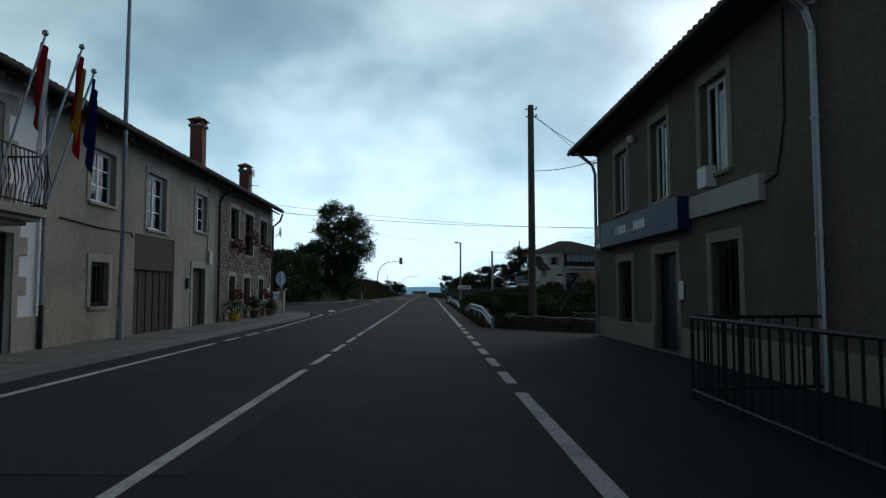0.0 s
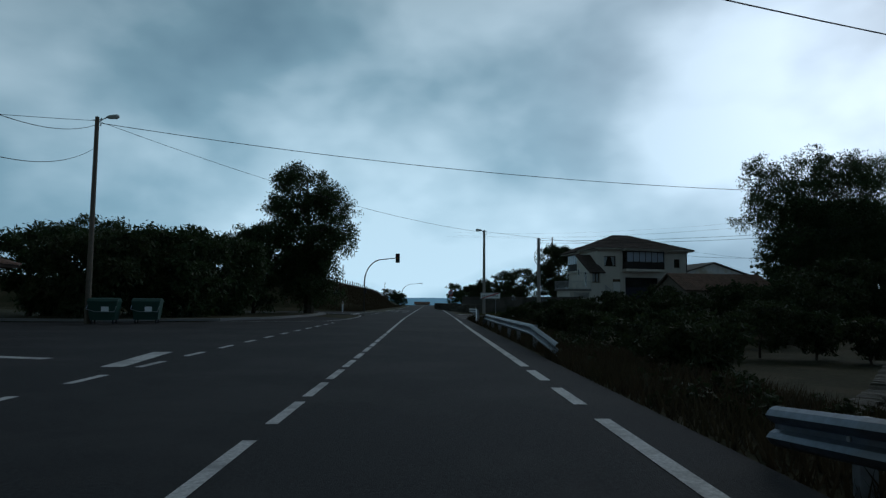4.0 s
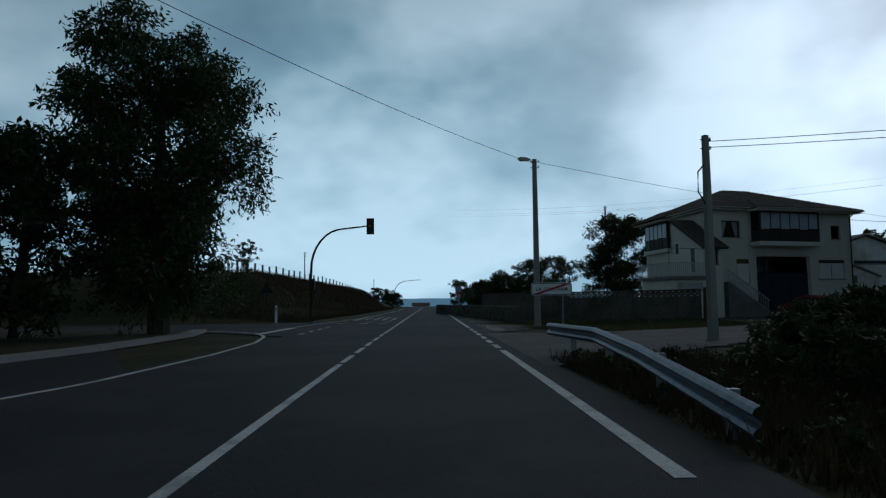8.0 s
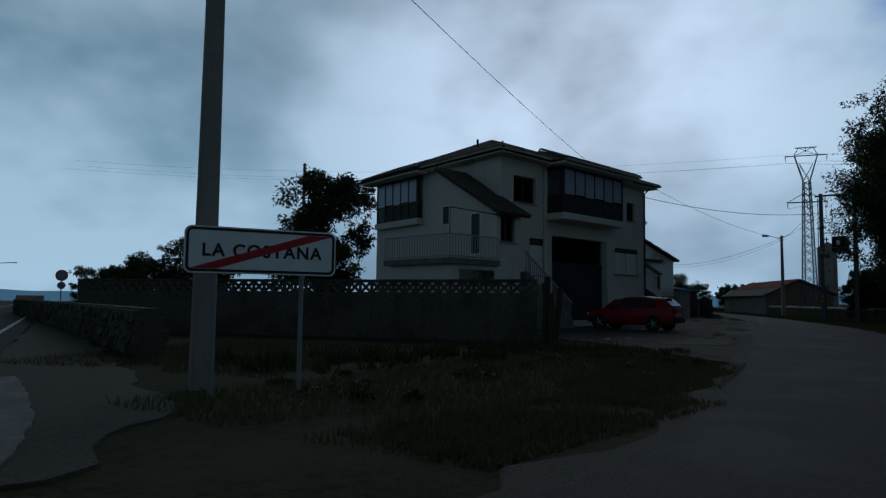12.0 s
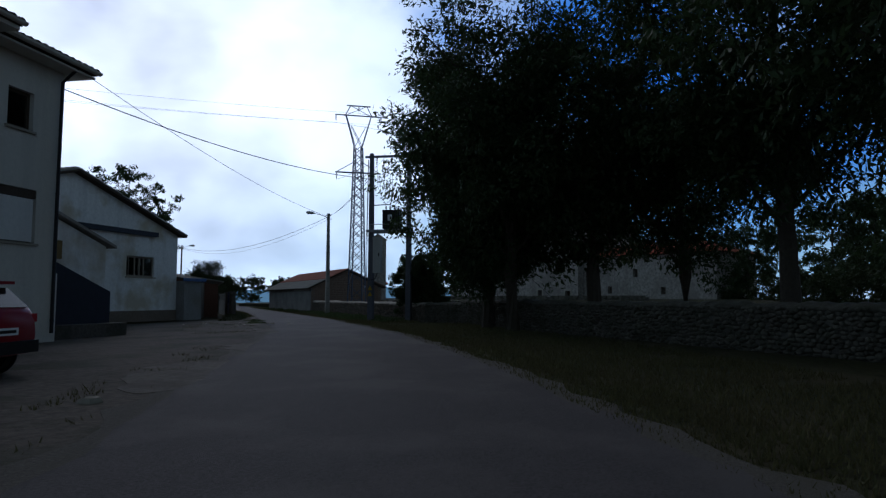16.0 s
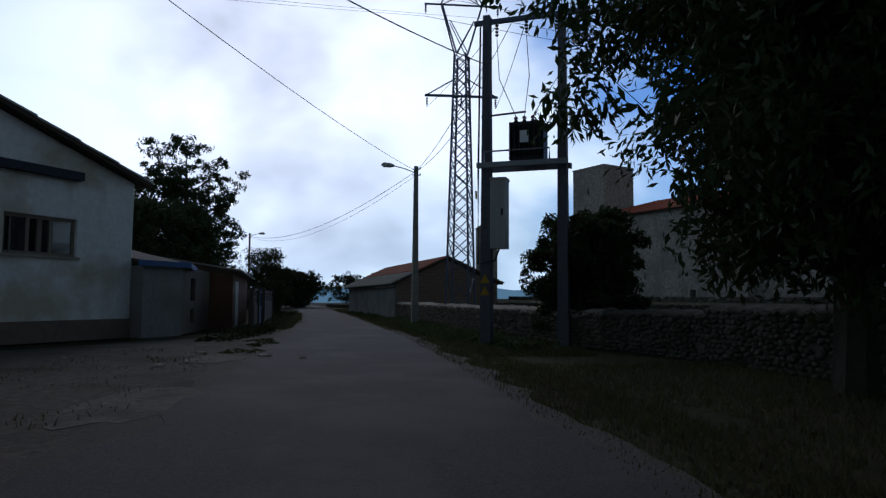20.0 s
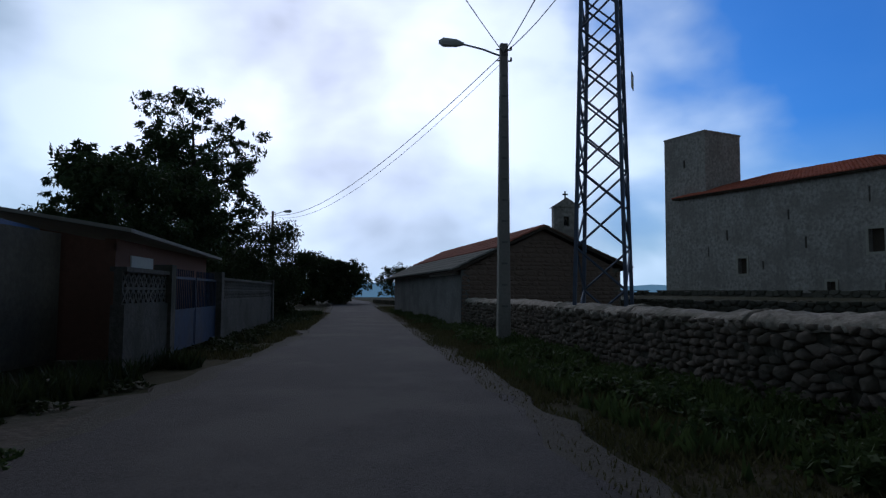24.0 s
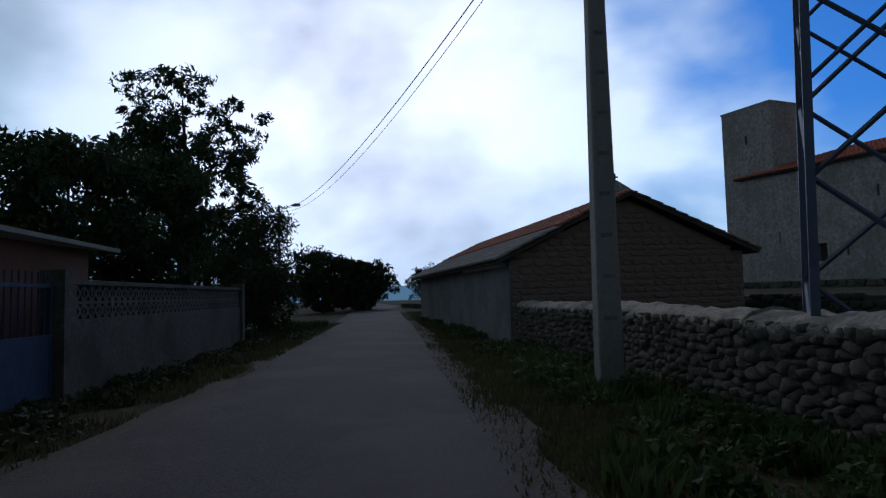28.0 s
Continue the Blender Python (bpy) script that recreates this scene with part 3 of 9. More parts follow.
flat(bm, [(33.05, 115.0), (37.4, 117.7), (42.9, 123.0), (46.3, 126.4), (49.6, 129.6), (49, 130.2), (44, 130.2), (36, 128.6), (33.05, 128)], -0.005)
single("yard", bm, DIRT, "bare earth and weeds before the farm shed", "ground", kind="structure")


for k, (cx, cy, ra, rb) in enumerate(((30.6, 113.6, 1.7, 0.8), (37.4, 119.6, 1.5, 0.7), (41.6, 123.9, 1.1, 0.6), (18.0, 106.6, 2.2, 1.2), (25.0, 110.2, 2.4, 0.9))):
    bm = bmesh.new()
    loop = [(cx + math.cos(0.65) * u - math.sin(0.65) * v, cy + math.sin(0.65) * u + math.cos(0.65) * v) for u, v in
            ((ra * math.cos(a) * (1 + 0.3 * noise.noise(Vector((math.cos(a) * 2, math.sin(a) * 2, k)))), rb * math.sin(a) * (1 + 0.4 * noise.noise(Vector((math.cos(a) * 3, math.sin(a) * 3, k + 9))))) for a in (math.tau * i / 40 for i in range(40)))]
    flat(bm, loop, 0.0022)
    single("concrete_patch", bm, DIRT_PALE, "worn pale concrete patch in the bare yard", "pavement", kind="structure")


# ---- building kit ----
def wall_mesh(x0, x1, z0, z1, depth, openings, y0=0.0):
    """A wall in its own frame (x along, y inwards, z up) with real openings (x0, x1, z0, z1)."""
    xs = sorted({x0, x1, *[v for o in openings for v in o[:2] if x0 < v < x1]})
    zs = sorted({z0, z1, *[v for o in openings for v in o[2:4] if z0 < v < z1]})
    bm = bmesh.new()
    for a, b in zip(xs, xs[1:]):
        run = None
        for c, d in zip(zs, zs[1:]):
            mx, mz = (a + b) / 2, (c + d) / 2
            if any(o[0] < mx < o[1] and o[2] < mz < o[3] for o in openings):
                if run:
                    box(bm, a, b, y0, y0 + depth, *run)
                run = None
            else:
                run = (run[0], d) if run else (c, d)
        if run:
            box(bm, a, b, y0, y0 + depth, *run)
    bmesh.ops.remove_doubles(bm, verts=bm.verts, dist=0.0005)
    return bm


def ring(bm, x0, x1, z0, z1, w, y0, y1):
    """Four bars round an opening, butted end to end."""
    box(bm, x0, x1, y0, y1, z0, z0 + w)
    box(bm, x0, x1, y0, y1, z1 - w, z1)
    box(bm, x0, x0 + w, y0, y1, z0 + w, z1 - w)
    box(bm, x1 - w, x1, y0, y1, z0 + w, z1 - w)


def add_window(house, x0, x1, z0, z1, frame=WHITE_PVC, leaves=2, trim=None, sill=True, back=WOOD_DARK, label="", bars=0, rows=1, y=0.0, inset=0.14, backing=0.12):
    win = new("window")
    win.parent = house
    win.matrix_parent_inverse = Matrix()
    if label:
        win["label"] = label
    bm = bmesh.new()
    ring(bm, x0, x1, z0, z1, 0.05, y + inset, y + inset + 0.06)
    part("frame", bm, frame, win)
    w = (x1 - x0 - 0.1) / leaves
    for i in range(leaves):
        a = x0 + 0.05 + w * i
        bm = bmesh.new()
        ring(bm, a, a + w, z0 + 0.05, z1 - 0.05, 0.045, y + inset + 0.005, y + inset + 0.055)
        for r in range(1, rows):
            zc = z0 + 0.05 + (z1 - z0 - 0.1) * r / rows
            box(bm, a + 0.045, a + w - 0.045, y + inset + 0.012, y + inset + 0.048, zc - 0.015, zc + 0.015)
        part("sash", bm, frame, win)
        part("pane", boxes((a + 0.045, a + w - 0.045, y + inset + 0.025, y + inset + 0.033, z0 + 0.095, z1 - 0.095)), GLASS, win).visible_shadow = False
    # without a curtain, a dark sheet stands for the unlit room behind
    part("curtain" if back is CURTAIN else "blind", boxes((x0, x1, y + inset + backing, y + inset + backing + 0.03, z0, z1)), back, win)
    if sill:
        part("sill", boxes((x0 - 0.08, x1 + 0.08, y - 0.07, y + inset, z0 - 0.07, z0)), STONE_TRIM, win)
    if trim:
        bm = bmesh.new()
        t = 0.17
        box(bm, x0 - t, x0, y - 0.025, y + 0.02, z0 - 0.0, z1)
        box(bm, x1, x1 + t, y - 0.025, y + 0.02, z0 - 0.0, z1)
        box(bm, x0 - t, x1 + t, y - 0.03, y + 0.02, z1, z1 + 0.2)
        part("surround", bm, trim, win)
    for i in range(bars):
        xb = x0 + (x1 - x0) * (i + 1) / (bars + 1)
        bm = bmesh.new()
        cyl(bm, (xb, y + 0.04, z0), (xb, y + 0.04, z1), 0.012, seg=6)
        part("bar", bm, METAL_DARK, win)
    return win


def add_door(house, x0, x1, z0, z1, mat, boards=4, trim=None, label="", y=0.0, inset=0.16, pane=False):
    d = new("door")
    d.parent = house
    if label:
        d["label"] = label
    bm = bmesh.new()
    box(bm, x0, x0 + 0.06, y + inset - 0.03, y + inset + 0.06, z0, z1)
    box(bm, x1 - 0.06, x1, y + inset - 0.03, y + inset + 0.06, z0, z1)
    box(bm, x0 + 0.06, x1 - 0.06, y + inset - 0.03, y + inset + 0.06, z1 - 0.06, z1)
    part("frame", bm, mat, d)
    w = (x1 - x0 - 0.12) / boards
    rnd = random.Random(int(x0 * 100) + boards)
    for i in range(boards):
        a = x0 + 0.06 + w * i
        part("board", boxes((a + 0.006, a + w - 0.006, y + inset + rnd.uniform(0, 0.012), y + inset + 0.05, z0 + 0.02, z1 - 0.06)), mat, d)
    bm = bmesh.new()
    cyl(bm, (x0 + 0.14, y + inset - 0.05, z0 + 1.05), (x0 + 0.28, y + inset - 0.05, z0 + 1.05), 0.012, seg=6)
    cyl(bm, (x0 + 0.15, y + inset - 0.05, z0 + 1.05), (x0 + 0.15, y + inset + 0.02, z0 + 1.05), 0.012, seg=6)
    part("handle", bm, STEEL_DULL, d)
    if trim:
        bm = bmesh.new()
        t = 0.2
        box(bm, x0 - t, x0, y - 0.03, y + 0.02, z0, z1)
        box(bm, x1, x1 + t, y - 0.03, y + 0.02, z0, z1)
        box(bm, x0 - t, x1 + t, y - 0.035, y + 0.02, z1, z1 + 0.24)
        part("surround", bm, trim, d)
    return d


def roof_face(house, a, b, up, r0, r1, mat, pitch=0.24, row=0.42, name="roof", thick=0.1, under=WOOD_DARK):
    """One slope: eave from a to b, up the vector from eave to ridge; the ridge runs from r0 to r1 along the eave's line."""
    a, b, up = Vector(a), Vector(b), Vector(up)
    along = b - a
    length = along.length
    u = along / length
    h = up.length
    v = up / h
    nrm = u.cross(v)
    if nrm.z < 0:
        nrm = -nrm
    bm = bmesh.new()
    slab(bm, [a, b, a + u * r1 + up, a + u * r0 + up] if r1 - r0 > 0.02 else [a, b, a + u * r0 + up], -nrm * thick)
    deck = part(name, bm, under, house)
    verts, faces = [], []
    n = max(1, int(length / pitch))
    pw = length / n
    rnd = random.Random(int(length * 97) + int(h * 31))
    segs = 4
    for i in range(n):
        x = (i + 0.5) * pw
        top = h * min(1.0, (x / r0) if r0 > 0.01 else 1.0, ((length - x) / (length - r1)) if length - r1 > 0.01 else 1.0)
        k = 0
        y0 = -0.06
        while y0 < top - 0.05:
            y1 = min(y0 + row, top)
            lift = rnd.uniform(0.0, 0.012)
            base = len(verts)
            for yy, lf, rad in ((y0, 0.035 + lift, 0.5), (y1, 0.008 + lift, 0.44)):
                for s in range(segs + 1):
                    ang = math.pi * s / segs
                    verts.append(a + u * (x - math.cos(ang) * pw * rad) + v * yy + nrm * (lf + math.sin(ang) * pw * 0.32))
            for s in range(segs):
                p = base + s
                faces.append((p, p + 1, p + segs + 2, p + segs + 1))
            faces.append(tuple(base + s for s in range(segs, -1, -1)))
            y0 += row - 0.03
            k += 1
    me = bpy.data.meshes.new("roof_tiles")
    me.from_pydata(verts, [], faces)
    me.materials.append(mat)
    t = new("roof_tiles", me)
    t.parent = deck
    t["kind"] = "stuff"
    return deck


def gutter(house, a, b, r=0.07, mat=METAL_DARK):
    a, b = Vector(a), Vector(b)
    bm = bmesh.new()
    u = (b - a).normalized()
    side = u.cross(Vector((0, 0, 1)))
    pts = [(math.cos(t), math.sin(t)) for t in [math.pi + math.pi * k / 5 for k in range(6)]]
    rows = []
    for p in (a, b):
        rows.append([bm.verts.new(p + side * r * c + Vector((0, 0, r * s))) for c, s in pts] + [bm.verts.new(p + side * (r - 0.012) * c + Vector((0, 0, (r - 0.012) * s))) for c, s in reversed(pts)])
    n = len(rows[0])
    for i in range(n):
        bm.faces.new((rows[0][i], rows[0][(i + 1) % n], rows[1][(i + 1) % n], rows[1][i]))
    bm.faces.new(rows[0])
    bm.faces.new(list(reversed(rows[1])))
    return part("gutter", bm, mat, house)


def pipe(house, pts, r=0.05, mat=STEEL_DULL, label=""):
    bm = bmesh.new()
    tube(bm, pts, r, 8)
    p = part("drainpipe", bm, mat, house, label)
    for q in pts[1:]:
        if abs(pts[0][2] - q[2]) > 0.6:
            bm = bmesh.new()
            cyl(bm, (q[0], q[1], q[2] + 0.35), (q[0], q[1], q[2] + 0.39), r * 1.3, seg=8)
            part("clamp", bm, mat, p)
    return p


def chimney(house, x, y, z0, z1, w=0.55):
    c = part("chimney", boxes((x - w / 2, x + w / 2, y - w / 2, y + w / 2, z0, z1)), BRICK_I, house, "brick chimney with a tiled cap")
    part("collar", boxes((x - w * 0.62, x + w * 0.62, y - w * 0.62, y + w * 0.62, z1, z1 + 0.1)), CONCRETE, c)
    for dx in (-1, 1):
        for dy in (-1, 1):
            part("post", boxes((x + dx * w * 0.42 - 0.06, x + dx * w * 0.42 + 0.06, y + dy * w * 0.42 - 0.06, y + dy * w * 0.42 + 0.06, z1 + 0.1, z1 + 0.3)), BRICK, c)
    bm = bmesh.new()
    e = w * 0.75
    vs = [bm.verts.new((x + a * e, y + b * e, z1 + 0.3)) for a, b in ((-1, -1), (1, -1), (1, 1), (-1, 1))]
    ap = bm.verts.new((x, y, z1 + 0.52))
    bm.faces.new(vs)
    for i in range(4):
        bm.faces.new((vs[i], vs[(i + 1) % 4], ap))
    part("cap", bm, TILE_RED, c)
    return c


def pebble(rnd, sx, sy, sz):
    """A rough stone with a bevelled, uneven face towards -y: corners (x, z) within its cell."""
    bm = bmesh.new()
    j = lambda k: rnd.uniform(-k, k)
    back = [(-sx, sy, -sz), (sx, sy, -sz), (sx, sy, sz), (-sx, sy, sz)]
    # eight-sided outline, so that no stone is a plain block
    ring8 = [(-1, -0.5), (-0.5, -1), (0.5, -1), (1, -0.5), (1, 0.5), (0.5, 1), (-0.5, 1), (-1, 0.5)]
    out = [(x * (1 + j(0.2)), z * (1 + j(0.2))) for x, z in ring8]
    back = [(x * sx, sy, z * sz) for x, z in out]
    mid = [(x * sx, -sy * 0.15, z * sz) for x, z in out]
    face = [(x * sx * (0.72 + j(0.1)), -sy * (0.8 + j(0.3)), z * sz * (0.72 + j(0.1))) for x, z in out]
    rings = [[bm.verts.new(p) for p in r] for r in (back, mid, face)]
    for a, b in zip(rings, rings[1:]):
        for i in range(8):
            bm.faces.new((a[i], a[(i + 1) % 8], b[(i + 1) % 8], b[i]))
    bm.faces.new(rings[2])
    return bm


def clip(poly, p, nrm):
    """The part of a flat polygon on the side of the line through p that nrm points away from."""
    out = []
    for a, b in zip(poly, poly[1:] + poly[:1]):
        da = (a[0] - p[0]) * nrm[0] + (a[1] - p[1]) * nrm[1]
        db = (b[0] - p[0]) * nrm[0] + (b[1] - p[1]) * nrm[1]
        if da <= 0:
            out.append(a)
        if (da < 0 < db) or (db < 0 < da):
            t = da / (da - db)
            out.append((a[0] + (b[0] - a[0]) * t, a[1] + (b[1] - a[1]) * t))
    return out


def stone_courses(parent, m, x0, x1, z0, z1, openings, mat, mat_joined, size=(0.36, 0.2), limit=300, seed=1, proud=0.05, near=None, joint=0.011, rounded=False):
    """Rubble facing of a wall's face (y = 0): stones of all shapes fitted together, each a mesh of its own up to the limit."""
    rnd = random.Random(seed)
    sx, sz = size
    nx_, nz_ = max(1, round((x1 - x0) / sx)), max(1, round((z1 - z0) / sz))
    sx, sz = (x1 - x0) / nx_, (z1 - z0) / nz_
    seeds = {}
    for r in range(-1, nz_ + 1):
        for i in range(-1, nx_ + 1):
            if rnd.random() < 0.1 and 0 <= i < nx_:
                continue
            seeds[(i, r)] = (i + 0.5 + 0.25 * (-1) ** r + rnd.uniform(-0.36, 0.36), r + 0.5 + rnd.uniform(-0.36, 0.36))
    cells = []
    for (i, r), c in seeds.items():
        poly = [(c[0] + dx, c[1] + dz) for dx, dz in ((-1.6, -1.6), (1.6, -1.6), (1.6, 1.6), (-1.6, 1.6))]
        for di in range(-2, 3):
            for dr in range(-2, 3):
                q = seeds.get((i + di, r + dr))
                if q and q != c:
                    poly = clip(poly, ((c[0] + q[0]) / 2, (c[1] + q[1]) / 2), (q[0] - c[0], q[1] - c[1]))
        poly = [(x0 + p[0] * sx, z0 + p[1] * sz) for p in poly]
        cx, cz = x0 + c[0] * sx, z0 + c[1] * sz
        for p, nrm in (((x0, 0), (-1, 0)), ((x1, 0), (1, 0)), ((0, z0), (0, -1)), ((0, z1), (0, 1))):
            poly = clip(poly, p, nrm)
        for o in openings:
            if not poly or max(p[0] for p in poly) < o[0] or min(p[0] for p in poly) > o[1] or max(p[1] for p in poly) < o[2] or min(p[1] for p in poly) > o[3]:
                continue
            side = max(((o[0] - cx, (o[0], 0), (1, 0)), (cx - o[1], (o[1], 0), (-1, 0)), (o[2] - cz, (0, o[2]), (0, 1)), (cz - o[3], (0, o[3]), (0, -1))))
            poly = clip(poly, side[1], side[2]) if side[0] > 0 else []
        if len(poly) < 3:
            continue
        w_, h_ = max(p[0] for p in poly) - min(p[0] for p in poly), max(p[1] for p in poly) - min(p[1] for p in poly)
        if min(w_, h_) < 0.05:
            continue
        gx_, gz_ = sum(p[0] for p in poly) / len(poly), sum(p[1] for p in poly) / len(poly)
        k = 1 - 2 * joint / min(w_, h_)
        short = [p for p, q in zip(poly, poly[1:] + poly[:1]) if math.dist(p, q) > 0.018]
        if len(short) >= 3 and k > 0.3 and rnd.random() > 0.05:
            cells.append((gx_, gz_, [((p[0] - gx_) * k, (p[1] - gz_) * k) for p in short]))
    if near:
        cells.sort(key=near)
    verts, faces = [], []
    for i, (cx, cz, poly) in enumerate(cells):
        n = len(poly)
        d = proud * rnd.uniform(0.55, 1.3)
        tx, tz = rnd.uniform(-0.12, 0.12), rnd.uniform(-0.12, 0.12)
        rings = []
        for depth, shrink in ((0.04, 1.0), (-d * 0.4, 0.98), (-d * 0.9, 0.82), (-d * 1.08, 0.48)) if rounded else ((0.04, 1.0), (-d * 0.55, 0.97), (-d, 0.86)):
            rings.append([(x * (shrink + (rnd.uniform(-0.1, 0.08) if shrink < 0.9 else 0)), depth + (x * tx + z * tz if depth < 0 else 0) + (rnd.uniform(-0.2, 0.2) * d if shrink < 0.9 else 0), z * (shrink + (rnd.uniform(-0.1, 0.08) if shrink < 0.9 else 0))) for x, z in poly])
        v = [p for r in rings for p in r]
        last = len(rings) - 1
        f = [(k * n + j, k * n + (j + 1) % n, (k + 1) * n + (j + 1) % n, (k + 1) * n + j) for k in range(last) for j in range(n)] + [tuple(last * n + j for j in range(n))]
        mm = m @ Matrix.Translation((cx, 0, cz))
        if i < limit:
            me = bpy.data.meshes.new("stone")
            me.from_pydata(v, [], f)
            me.materials.append(mat)
            me.polygons.foreach_set("use_smooth", [rounded] * len(f))
            ob = new("stone", me)
            ob.parent = parent
            ob.matrix_local = mm
        else:
            base = len(verts)
            verts += [mm @ Vector(p) for p in v]
            faces += [tuple(base + q for q in p) for p in f]
    if faces:
        me = bpy.data.meshes.new("stones")
        me.from_pydata(verts, [], faces)
        me.polygons.foreach_set("use_smooth", [rounded] * len(faces))
        me.materials.append(mat_joined)
        ob = new("stones", me)
        ob.parent = parent
        ob["kind"] = "stuff"


def flower_box(x0, x1, z, m, mat, label, hang=0.35, seed=3):
    t = thing("flower_box", label, "flower box", m @ Matrix.Translation(((x0 + x1) / 2, -0.16, z)), "flower boxes on the stone house")
    w = (x1 - x0) / 2
    part("trough", boxes((-w, w, -0.1, 0.1, 0, 0.16)), BRICK_I, t)
    rnd = random.Random(seed)
    verts, faces = [], []
    for k in range(260):
        p = Vector((rnd.uniform(-w, w), rnd.uniform(-0.2, 0.1), rnd.uniform(-hang * 0.8, 0.28)))
        if p.z < 0.12:
            p.y = rnd.uniform(-0.26, -0.12)
        add_leaf(verts, faces, p, 0.035 + 0.035 * rnd.random(), rnd)
    for nm, mt, lo, hi in (("leaves", LEAF, 0, 110), ("flowers", mat, 110, 260)):
        me = bpy.data.meshes.new(nm)
        me.from_pydata(verts[lo * 4:hi * 4], [], [tuple(i - lo * 4 for i in f) for f in faces[lo:hi]])
        me.materials.append(mt)
        ob = new(nm, me)
        ob.parent = t
        ob["kind"] = "stuff"
    return t


def add_leaf(verts, faces, p, s, rnd):
    n = Vector((rnd.gauss(0, 1), rnd.gauss(0, 1), rnd.gauss(0.3, 1))).normalized()
    a = n.orthogonal().normalized()
    b = n.cross(a)
    t = rnd.uniform(0, math.tau)
    a, b = a * math.cos(t) + b * math.sin(t), b * math.cos(t) - a * math.sin(t)
    base = len(verts)
    verts += [p - a * s, p - b * s * 0.5 + n * s * 0.15, p + a * s, p + b * s * 0.5 + n * s * 0.15]
    faces.append((base, base + 1, base + 2, base + 3))


# ---- the row of houses beside the main road ----
LEFT = ROAD @ rz(-9.85, 0, 0, 90)      # x along the street, y into the houses
D_H = 8.5                               # depth of the row


def row_house(name, label, x0, x1, wall_mat, openings, ridge, eave_z=5.95, tile=TILE_BROWN):
    h = thing(name, label, "house", LEFT)
    part("wall", wall_mesh(x0, x1, 0.0, eave_z, 0.35, openings), wall_mat, h)
    part("wall", boxes((x0, x0 + 0.3, 0.35, D_H, 0, eave_z)), wall_mat, h)
    part("wall", boxes((x1 - 0.3, x1, 0.35, D_H, 0, eave_z)), wall_mat, h)
    part("wall", boxes((x0 + 0.3, x1 - 0.3, D_H - 0.3, D_H, 0, eave_z)), wall_mat, h)
    for xa in (x0, x1 - 0.3):
        bm = bmesh.new()
        slab(bm, [(xa, 0, eave_z), (xa, D_H, eave_z), (xa, D_H / 2, eave_z + ridge)], (0.3, 0, 0))
        part("gable", bm, wall_mat, h)
    over = 0.55
    k = ridge / (D_H / 2)
    roof_face(h, (x0, -over, eave_z - over * k + 0.1), (x1, -over, eave_z - over * k + 0.1), (0, D_H / 2 + over, (D_H / 2 + over) * k), 0, x1 - x0, tile)
    roof_face(h, (x1, D_H + over, eave_z - over * k + 0.1), (x0, D_H + over, eave_z - over * k + 0.1), (0, -D_H / 2 - over, (D_H / 2 + over) * k), 0, x1 - x0, tile)
    n = int((x1 - x0) / 0.7)
    for i in range(n):
        xr = x0 + 0.25 + (x1 - x0 - 0.5) * i / max(1, n - 1)
        bm = bmesh.new()
        slab(bm, [(xr - 0.05, -over + 0.06, eave_z - over * k - 0.07), (xr - 0.05, 0.05, eave_z - 0.02), (xr - 0.05, 0.05, eave_z - 0.12), (xr - 0.05, -over + 0.06, eave_z - over * k - 0.14)], (0.1, 0, 0))
        part("rafter", bm, WOOD_DARK, h)
    gutter(h, (x0, -over - 0.07, eave_z - over * k + 0.08), (x1, -over - 0.07, eave_z - over * k + 0.08))
    return h


# white town hall
ops = [(12.6, 13.9, 0.05, 2.6), (12.35, 13.45, 3.1, 5.2), (9.6, 10.7, 3.1, 5.2), (9.7, 10.7, 0.05, 2.6), (6.4, 7.4, 1.0, 2.2), (6.4, 7.4, 3.5, 4.9)]
hall = row_house("town_hall", "white plastered two-storey house with stone quoins and an iron balcony", -6, 15.0, PLASTER_WHITE, ops, 2.2)
part("plinth", wall_mesh(-6, 14.9, 0.0, 0.85, 0.045, [o for o in ops if o[2] < 0.5], -0.045), STONE_TRIM, hall, "dark stone plinth")
add_door(hall, 12.6, 13.9, 0.05, 2.6, WOOD_DARK, 6, STONE_TRIM, "dark double door behind iron bars")
add_door(hall, 9.7, 10.7, 0.05, 2.6, WOOD_DARK, 4, STONE_TRIM)
for x0, x1 in ((12.35, 13.45), (9.6, 10.7)):
    add_window(hall, x0, x1, 3.1, 5.2, WOOD_BROWN, 2, STONE_TRIM, False, WOOD_DARK, "tall balcony door with dark shutters", rows=3)
for z0, z1 in ((1.0, 2.2), (3.5, 4.9)):
    add_window(hall, 6.4, 7.4, z0, z1, WOOD_BROWN, 2, STONE_TRIM)
rq = random.Random(5)
for k in range(11):
    w = 0.55 if k % 2 else 0.34
    for xs in (12.35 - 0.17 - w * 0.55, 13.45 + 0.17):
        if 3 < 0.9 + 0.46 * k < 5.1 and k % 2:
            part("quoin", boxes((xs, xs + w * 0.55, -0.03, 0.01, 0.9 + 0.46 * k, 1.3 + 0.46 * k)), STONE_TRIM, hall)
    if k < 4 and k % 2:
        for xs in (12.6 - 0.2 - w * 0.5, 13.9 + 0.2):
            part("quoin", boxes((xs, xs + w * 0.5, -0.03, 0.01, 0.9 + 0.42 * k, 1.28 + 0.42 * k)), STONE_TRIM, hall)
pipe(hall, [(14.85, -0.55, 5.6), (14.85, -0.12, 5.3), (14.85, -0.09, 2.9), (14.85, -0.09, 1.1)], 0.05, STEEL_DULL)
pipe(hall, [(14.85, -0.09, 1.1), (14.85, -0.09, 0.1)], 0.055, METAL_DARK, "dark iron foot of the drainpipe")
bm = bmesh.new()
